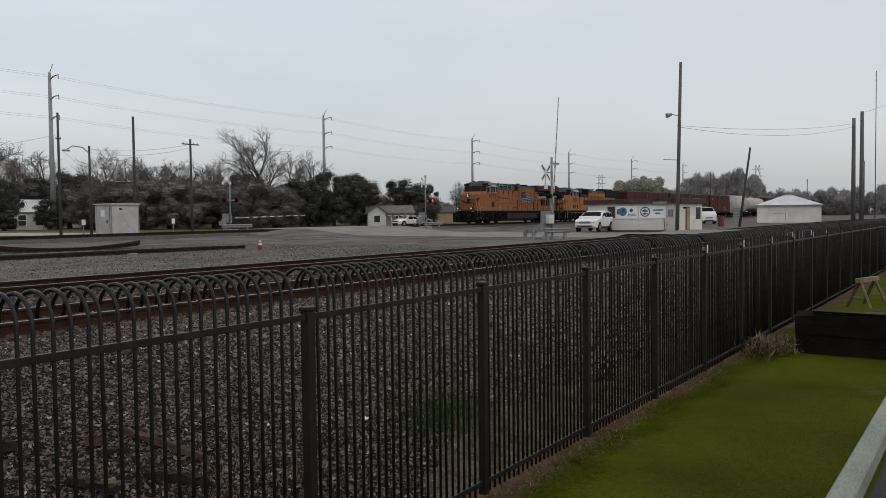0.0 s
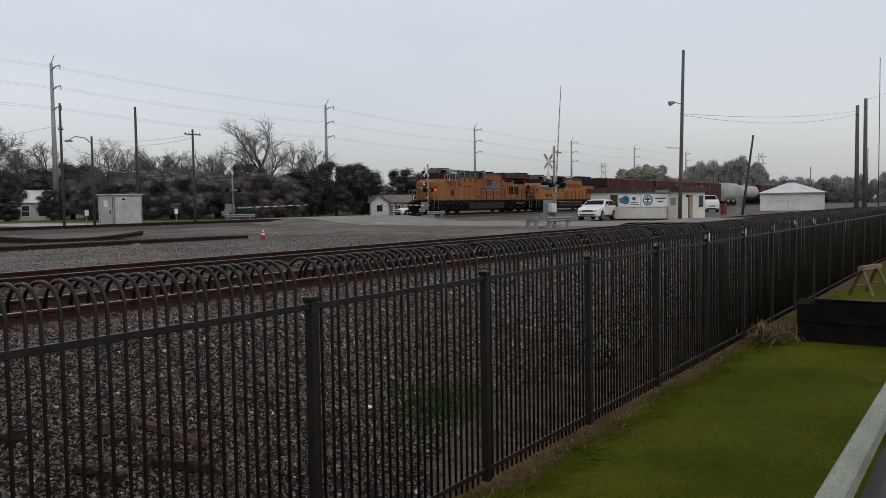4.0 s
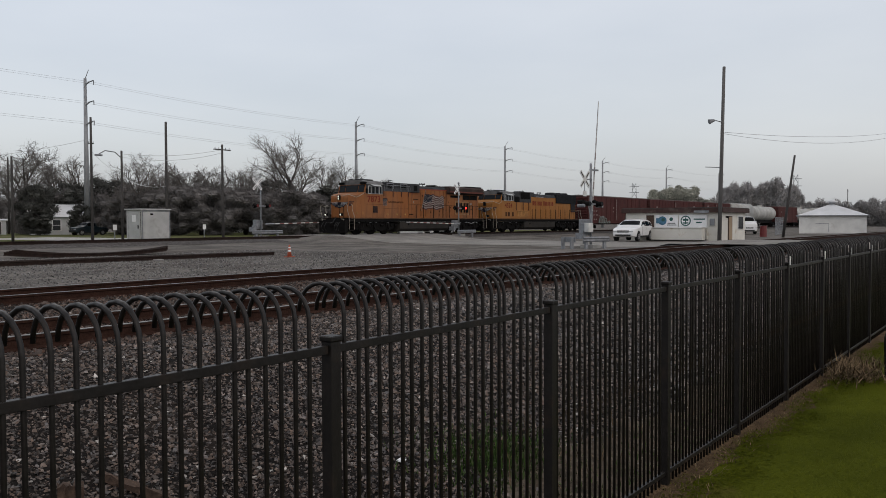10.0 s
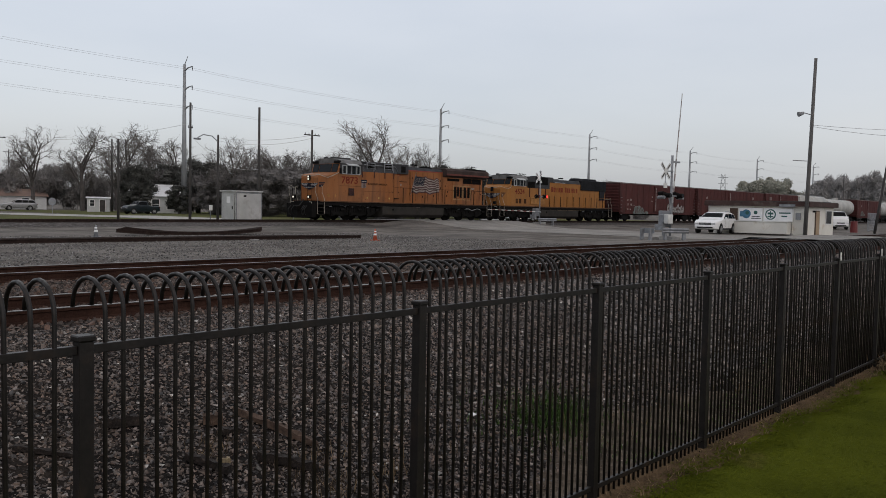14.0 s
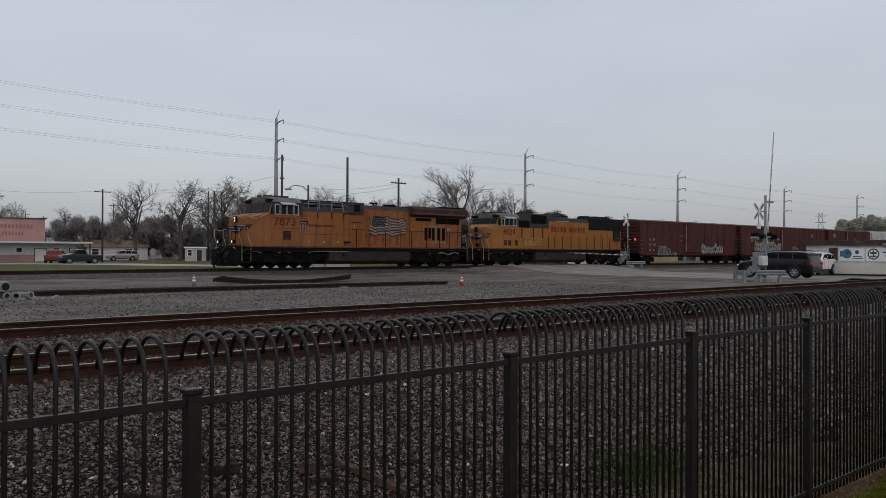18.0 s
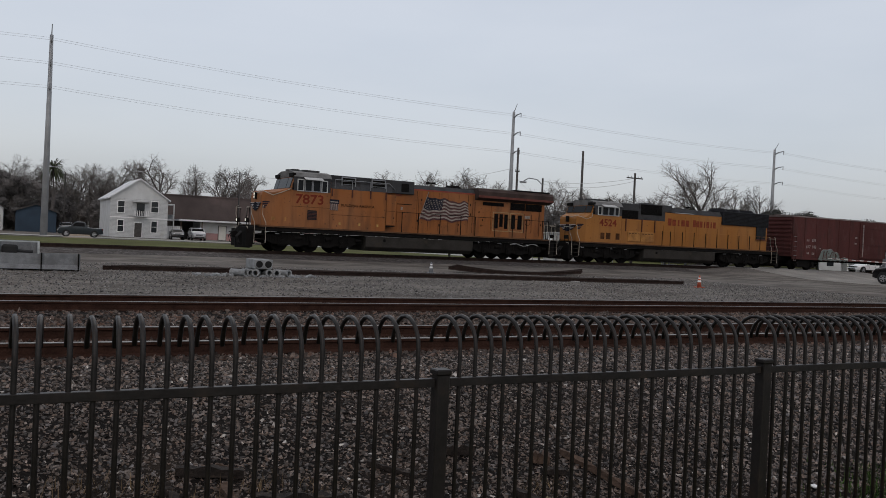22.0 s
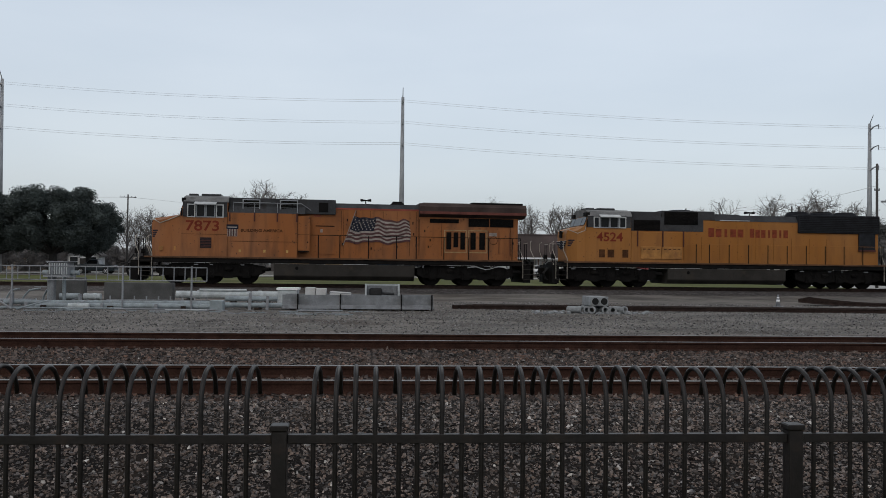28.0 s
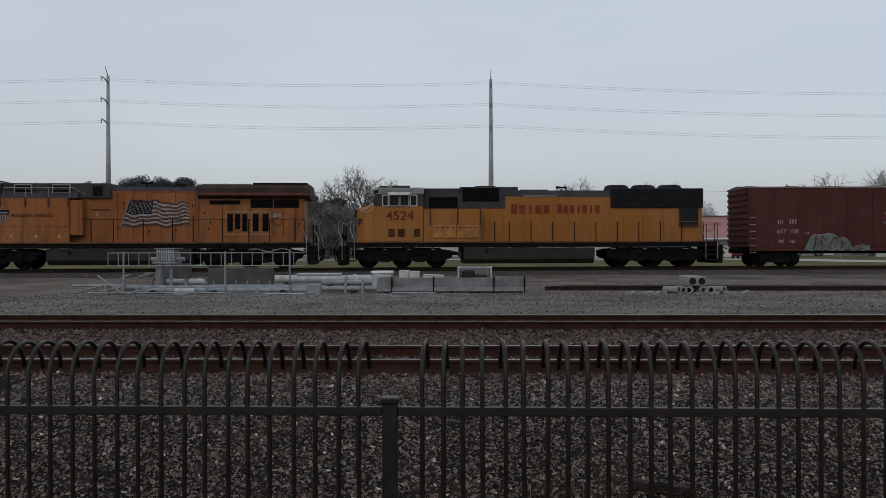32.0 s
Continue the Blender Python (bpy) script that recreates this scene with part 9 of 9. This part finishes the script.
for x, y, h in ((-12.0, 30.4, 0.12), (-9.7, 30.4, 0.12), (-7.2, 30.5, 0.12), (-4.6, 30.6, 0.08), (-7.6, 33.0, 0.28), (-5.9, 33.0, 0.28), (-4.6, 33.0, 0.27), (-12.2, 33.0, 0.2), (-11.2, 33.0, 0.2), (-5.0, 31.3, 0.27)):
    t = thing("timber_block", "dark timber block under a signal mast", "block", pose(x, y, 1.2, 0, 0, random.uniform(-5, 5)), "timber blocks")
    part("block", solid((-0.08, -0.4, 0, 0.08, 0.4, h)), "tie", t)
# upright stubs, pegs and a comb-like strip of brackets between the masts
for x, y, h in ((-13.3, 30.6, 0.55), (-11.0, 30.9, 0.5), (-10.0, 30.2, 0.2), (-8.1, 30.1, 0.2), (-4.85, 30.2, 0.62), (-4.25, 30.4, 0.5), (-12.6, 30.2, 0.22)):
    t = thing("bracket_stub", "upright pale steel bracket stub among the masts", "bracket", pose(x, y, 1.2, 0, random.uniform(-6, 6), 0), "bracket stubs")
    part("stub", solid((-0.05, -0.05, 0, 0.05, 0.05, h)), "galvanised", t)
comb = thing("bracket_strip", "long grey strip set with short upright pegs", "bracket", pose(0, 31.0, 1.2))
part("strip", solid((-10.1, -0.03, 0.27, -6.4, 0.03, 0.31)), "galvanised", comb)
for k in range(9):
    part("peg", solid((-10.0 + 0.43 * k, -0.02, 0, -9.96 + 0.43 * k, 0.02, 0.44)), "galvanised", comb)
for k in range(3):
    t = thing("pipe_elbow", "bent pale pipe elbow standing in the heap", "pipe", pose(-13.6 + 0.55 * k, 31.3 + 0.2 * k, 1.2, 0, 0, random.uniform(-40, 40)), "pipe elbows")
    part("elbow", rod([(-0.25, 0, 0.03), (-0.18, 0, 0.35), (0.02, 0, 0.6), (0.4, 0, 0.66)], 0.035, 7), "pale_teal", t, smooth=True)
t = thing("junction_case", "square pale metal case standing before the masts", "equipment case", pose(-5.9, 29.8, 1.2))
part("case", solid((-0.24, -0.2, 0, 0.22, 0.2, 0.36)), "pale_teal", t, bevel=0.02)
t = thing("lidded_case", "flat white metal case lying on the masts", "equipment case", pose(-3.78, 33.0, 1.2))
part("case", solid((-0.38, -0.4, 0.0, 0.38, 0.4, 0.66)), "pale_paint", t, bevel=0.02)
part("lid", solid((-0.42, -0.44, 0.66, 0.42, 0.44, 0.74)), "bright_white", t)
for x0, w, h in ((-2.92, 0.36, 0.3), (-2.54, 0.38, 0.27)):
    t = thing("carton", "white carton standing in the equipment trough", "box", pose(x0 + w / 2, 30.95, 1.72), "white cartons")
    part("carton", solid((-w / 2, -0.25, 0, w / 2, 0.25, h)), "cabinet_paint", t, bevel=0.015)
t = thing("flat_case", "flat white case lying in the equipment trough", "box", pose(-1.65, 30.95, 1.72, 0, 3, 2))
part("case", solid((-0.39, -0.3, 0, 0.39, 0.3, 0.14)), "cabinet_paint", t, bevel=0.02)
part("lid_seam", solid((-0.4, -0.31, 0.1, 0.4, 0.31, 0.115)), "galvanised", t)
t = thing("equipment_trough", "long grey steel trough bound with dark straps", "trough", pose(0, 31.0, 1.2))
part("side", solid((-3.72, -0.5, 0.2, 1.78, -0.46, 0.56)), "dull_zinc", t)
part("side", solid((-3.72, 0.46, 0.2, 1.78, 0.5, 0.56)), "dull_zinc", t)
part("floor", solid((-3.72, -0.46, 0.2, 1.78, 0.46, 0.52)), "dull_zinc", t)
part("flange", solid((-3.72, -0.62, 0.06, 1.78, -0.5, 0.2)), "galvanised", t)
for k in range(5):
    part("bearer", solid((-3.5 + 1.25 * k, -0.5, 0, -3.38 + 1.25 * k, 0.5, 0.19)), "tie", t)
for x in (-3.18, -1.64, 0.58, 1.7):
    part("strap", solid((x, -0.64, 0.0, x + 0.04, -0.5, 0.6)), "loco_dark", t)
t = thing("battery_tray", "open white crate with black equipment in it", "crate", pose(-0.1, 31.0, 1.72))
part("back_panel", solid((-0.64, 0.4, 0, 0.64, 0.44, 0.44)), "dull_zinc", t)
for x in (-0.64, 0.58):
    part("end_panel", solid((x, -0.3, 0, x + 0.06, 0.4, 0.44)), "pale_paint", t)
part("top_edge", solid((-0.58, -0.3, 0.4, 0.58, -0.26, 0.44)), "pale_paint", t)
part("motor", solid((-0.48, -0.25, 0, 0.0, 0.2, 0.3)), "tyre", t, bevel=0.06)
part("shaft", rod([(0.0, 0, 0.1), (0.45, 0, 0.08)], 0.05, 8), "loco_grey", t)
t = thing("concrete_slab", "grey flat slab leaning on edge", "slab", pose(-9.66, 33.6, 1.2))
part("slab", solid((-1.32, -0.2, 0, 1.32, 0.2, 0.87)), "tank_slab", t, bevel=0.02)
t = thing("concrete_slab", "shorter grey slab standing on edge behind the signal head", "slab", pose(-12.5, 34.0, 1.2, 0, 0, 4))
part("slab", solid((-0.6, -0.2, 0, 0.6, 0.2, 1.03)), "tank_slab", t, bevel=0.02)
t = thing("signal_bracket", "grey signal bracket with a ribbed box on a thick post", "signal part", pose(-11.75, 31.0, 1.2))
part("post", solid((-0.42, -0.12, 0, -0.18, 0.12, 1.3)), "dull_zinc", t, bevel=0.02)
part("post", rod([(0.1, 0.1, 0), (0.1, 0.1, 1.16)], 0.07, 8), "pale_teal", t)
part("bracket", solid((-0.5, -0.28, 1.1, 0.45, 0.3, 1.17)), "galvanised", t)
bx = part("box", solid((-0.34, -0.25, 1.17, 0.36, 0.3, 1.64)), "dull_zinc", t, bevel=0.02)
for k in range(8):
    part("rib", solid((-0.3 + 0.085 * k, -0.28, 1.2, -0.27 + 0.085 * k, -0.25, 1.6)), "pale_paint", bx)
part("lid", solid((-0.4, -0.3, 1.64, 0.42, 0.34, 1.68)), "galvanised", t)
for a, b in ((-0.62, -0.36), (0.36, 0.66)):
    part("pipe_stub", rod([(a, 0, 1.26), (b, 0, 1.26)], 0.085, 10), "pale_teal", t)
part("stay", solid((-0.9, -0.04, 0.72, -0.4, 0.04, 0.76)), "galvanised", t)
for k in range(20):
    x, y = random.uniform(-15.0, -10.2), random.uniform(29.2, 31.8)
    a, L = random.uniform(0, 180), random.uniform(0.2, 0.75)
    tip = 0.0 if k < 12 else random.uniform(10, 40)
    t = thing("loose_pipe", "thin pale metal pipe in the heap of signal parts", "pipe", pose(x, y, 1.225 + math.sin(radians(tip)) * L, 0, -tip, a), "loose pipes")
    part("pipe", rod([(-L, 0, 0), (L, 0, 0)], random.uniform(0.018, 0.04), 6), random.choice(("galvanised", "pale_teal", "pale_paint")), t)
lad = thing("railing_section", "thin pale ladder-like railing section standing on edge", "railing", pose(-9.0, 30.2, 1.2))
for z in (1.02, 1.5):
    part("rail", rod([(-4.68, 0, z), (2.64, 0, z)], 0.022, 6), "galvanised", lad)
for k in range(20):
    part("baluster", rod([(-4.68 + 0.385 * k, 0, 1.02), (-4.68 + 0.385 * k, 0, 1.5)], 0.016, 5), "galvanised", lad)
for x in (-4.1, -0.3, 2.1):
    part("leg", rod([(x, 0, 0), (x, 0, 1.55)], 0.035, 6), "galvanised", lad)
for k in range(26):
    x, y = random.uniform(-12.5, -0.5), random.uniform(27.6, 29.6)
    t = thing("scrap_bar", "short pale metal offcut on the gravel", "scrap", pose(x, y, 1.205, 0, 0, random.uniform(-30, 30)), "scrap offcuts")
    L = random.uniform(0.08, 0.4)
    part("bar", solid((-L, -0.02, 0, L, 0.02, 0.03)), random.choice(("galvanised", "pale_teal", "galvanised")), t)

# ---- rotten wood on the bank ----
def old_wood(a, b, w, h, label, mat="brown_wood"):
    """A split, weathered length of timber lying on the bank."""
    a, b = Vector(a), Vector(b)
    t = thing("broken_timber", label, "timber", group="broken timbers")
    bm = bmesh.new()
    d = (b - a).normalized()
    s = d.cross(Vector((0, 0, 1))).normalized()
    n = 9
    rings = []
    w, h = w * 0.72, h * 0.8
    for k in range(n + 1):
        p = a.lerp(b, k / n) + s * random.uniform(-0.12, 0.12) * w
        p.z = land(p.x, p.y) + 0.02
        j = lambda: random.uniform(0.7, 1.2)
        rings.append([bm.verts.new(q) for q in (p - s * w * j(), p + s * w * j(), p + s * w * 0.9 * j() + Vector((0, 0, h * j())), p - s * w * 0.9 * j() + Vector((0, 0, h * j())))])
    for r0, r1 in zip(rings, rings[1:]):
        for k in range(4):
            bm.faces.new((r0[k], r0[(k + 1) % 4], r1[(k + 1) % 4], r1[k]))
    bm.faces.new(rings[0][::-1])
    bm.faces.new(rings[-1])
    part("plank", bm, mat, t)


for a, b, w, h, m, lab in (
    ((4.93, 7.02), (5.25, 6.16), 0.045, 0.08, "brown_wood", "long split grey-brown plank lying on the ballast"),
    ((4.61, 6.2), (4.98, 5.8), 0.05, 0.09, "dark_log", "dark rotten length of timber on the ballast"),
    ((4.52, 6.95), (4.68, 6.86), 0.07, 0.12, "brown_wood", "short broken block of reddish timber"),
    ((4.5, 6.72), (4.74, 6.66), 0.05, 0.07, "dark_log", "short dark rotten stick"),
    ((3.7, 7.2), (3.98, 7.14), 0.06, 0.11, "dark_log", "short dark rotten log on the ballast"),
    ((4.25, 6.3), (4.35, 6.25), 0.04, 0.05, "pale_wood", "small pale wood splinter"),
    ((4.05, 6.45), (4.25, 6.1), 0.06, 0.08, "dark_log", "dark rotten stick by the fence"),
    ((1.2, 7.22), (1.74, 7.1), 0.06, 0.1, "dark_log", "dark rotten log on the ballast"),
    ((1.08, 7.0), (1.14, 6.75), 0.07, 0.1, "dark_log", "dark broken log end"),
    ((1.54, 6.98), (1.6, 6.6), 0.055, 0.05, "brown_wood", "grey weathered board on the ballast"),
    ((1.7, 6.68), (2.44, 6.58), 0.07, 0.12, "dark_log", "long dark rotten log on the ballast"),
    ((2.87, 7.13), (3.24, 6.84), 0.03, 0.05, "dark_log", "thin dark stick on the ballast"),
    ((1.55, 7.3), (1.72, 7.16), 0.02, 0.04, "brown_wood", "thin brown splinter of wood"),
):
    old_wood((*a, 0), (*b, 0), w, h, lab, m)
t = thing("paper_scrap", "small white scrap lying on the ballast", "litter", pose(7.37, 5.97, 0.44, 15, 5, 20))
part("scrap", solid((-0.06, -0.03, 0, 0.06, 0.03, 0.012)), "bright_white", t)

# ---- lawn side: timber bed, sawhorse, deck edge ----
t = thing("timber_bed", "stack of dark old railway timbers on the lawn", "timber stack", pose(17.0, 0, 0))
for k in range(4):
    for q in range(3):
        bm = solid((0.255 * q, -8.5 + 0.2 * ((k * 3 + q) % 4), 0.2 * k, 0.255 * q + 0.245, 3.2 - 0.12 * ((k * 5 + q * 2) % 5), 0.2 * k + 0.2))
        bmesh.ops.subdivide_edges(bm, edges=[e for e in bm.edges if abs(e.verts[0].co.y - e.verts[1].co.y) > 5], cuts=14)
        for v in bm.verts:
            v.co += Vector((random.uniform(-0.022, 0.022), 0, random.uniform(-0.02, 0.016) + (random.uniform(-0.05, 0.02) if k == 3 else 0)))
        part("timber", bm, "old_timber", t, at=pose(random.uniform(-0.03, 0.03), 0, 0, 0, 0, random.uniform(-0.5, 0.5)))
for k in range(6):
    bm = solid((0.02 + 0.11 * k, -7 + 0.8 * k, 0.8, 0.14 + 0.11 * k, 2.9 - 0.33 * k, 0.84))
    bmesh.ops.subdivide_edges(bm, edges=[e for e in bm.edges if abs(e.verts[0].co.y - e.verts[1].co.y) > 5], cuts=8)
    for v in bm.verts:
        v.co += Vector((random.uniform(-0.03, 0.03), 0, random.uniform(0.0, 0.035)))
    part("loose_board", bm, ("dark_log", "brown_wood", "old_timber")[k % 3], t, "thin weathered split board", at=pose(0, 0, 0, 0, 0, random.uniform(-1.2, 1.2)))
sw = thing("sawhorse", "weathered yellow-brown wooden sawhorse on the lawn", "sawhorse", pose(26.4, 3.05, 0.0, 0, 0, 75))
part("beam", solid((-0.07, -0.65, 0.72, 0.07, 0.65, 0.84)), "pale_wood", sw)
for s in (-0.5, 0.5):
    for d in (-0.33, 0.33):
        part("leg", rod([(0, s, 0.78), (d, s * 1.15, 0)], 0.045, 5), "brown_wood" if d > 0 else "pale_wood", sw)
    part("brace", rod([(-0.22, s * 1.1, 0.3), (0.22, s * 1.1, 0.3)], 0.03, 5), "pale_wood", sw)
dk = thing("deck", "low grey-green painted viewing deck with a broad edge board", "deck", pose(0, 0, 0), kind="structure")
part("edge_board", solid((-8, 0.62, 1.12, 12, 0.75, 1.24)), "deck_paint", dk, bevel=0.01)
for k in range(27):
    part("board", solid((-8, 0.61 - 0.15 * (k + 1), 1.05, 12, 0.602 - 0.15 * k, 1.1)), "deck_dark", dk)
for k in range(8):
    part("post", solid((-7.5 + 2.6 * k, 0.4, 0, -7.38 + 2.6 * k, 0.52, 1.0)), "old_timber", dk)


def motions_extra():
    walk(black_suv, [(t, pose(52.6, y - 2.8, z, tilt, 0, 90)) for t, y, z, tilt in
                     ((0.0, -46.0, 1.27, 0), (6.0, -20.0, 1.27, 0), (12.0, 2.0, 1.27, 0), (15.5, 17.6, 1.46, 0), (17.5, 26.1, 1.32, 0), (19.0, 30.5, 1.27, 0), (20.0, 33.2, 1.27, 0), (21.5, 36.9, 1.27, 0), (22.3, 38.2, 1.28, 0), (23.0, 38.7, 1.28, 0), (32.0, 38.7, 1.28, 0))])
    walk(teal_pickup, [(t, pose(x, 106, 1.3, 0, 0, 180)) for t, x in
                       ((0.0, 76.0), (6.0, 73.0), (9.0, 66.0), (12.0, 62.5), (13.0, 60.5), (15.5, 52.0), (17.5, 39.9), (19.0, 29.9), (21.5, 10.2), (22.5, 1.9), (23.0, -2.2), (24.0, -10.2), (25.5, -21.0), (27.0, -31.0), (28.0, -35.6), (28.5, -37.8), (30.0, -45.0), (32.0, -54.0))])


def motions():
    for t, s, trucks in rolling:
        walk(t, [(sec, car_pose(x + s, trucks)) for sec, x in TRAIN])
    secs = [0.2 * k for k in range(161)]
    gone = np.interp(secs, [a for a, b in TRAIN], [TRAIN[0][1] - b for a, b in TRAIN])
    for w, p, r in wheelsets[:20]:
        walk(w, [(s, pose(*p, 0, -math.degrees(d / r), 0)) for s, d in zip(secs, gone)])
    motions_extra()


motions()
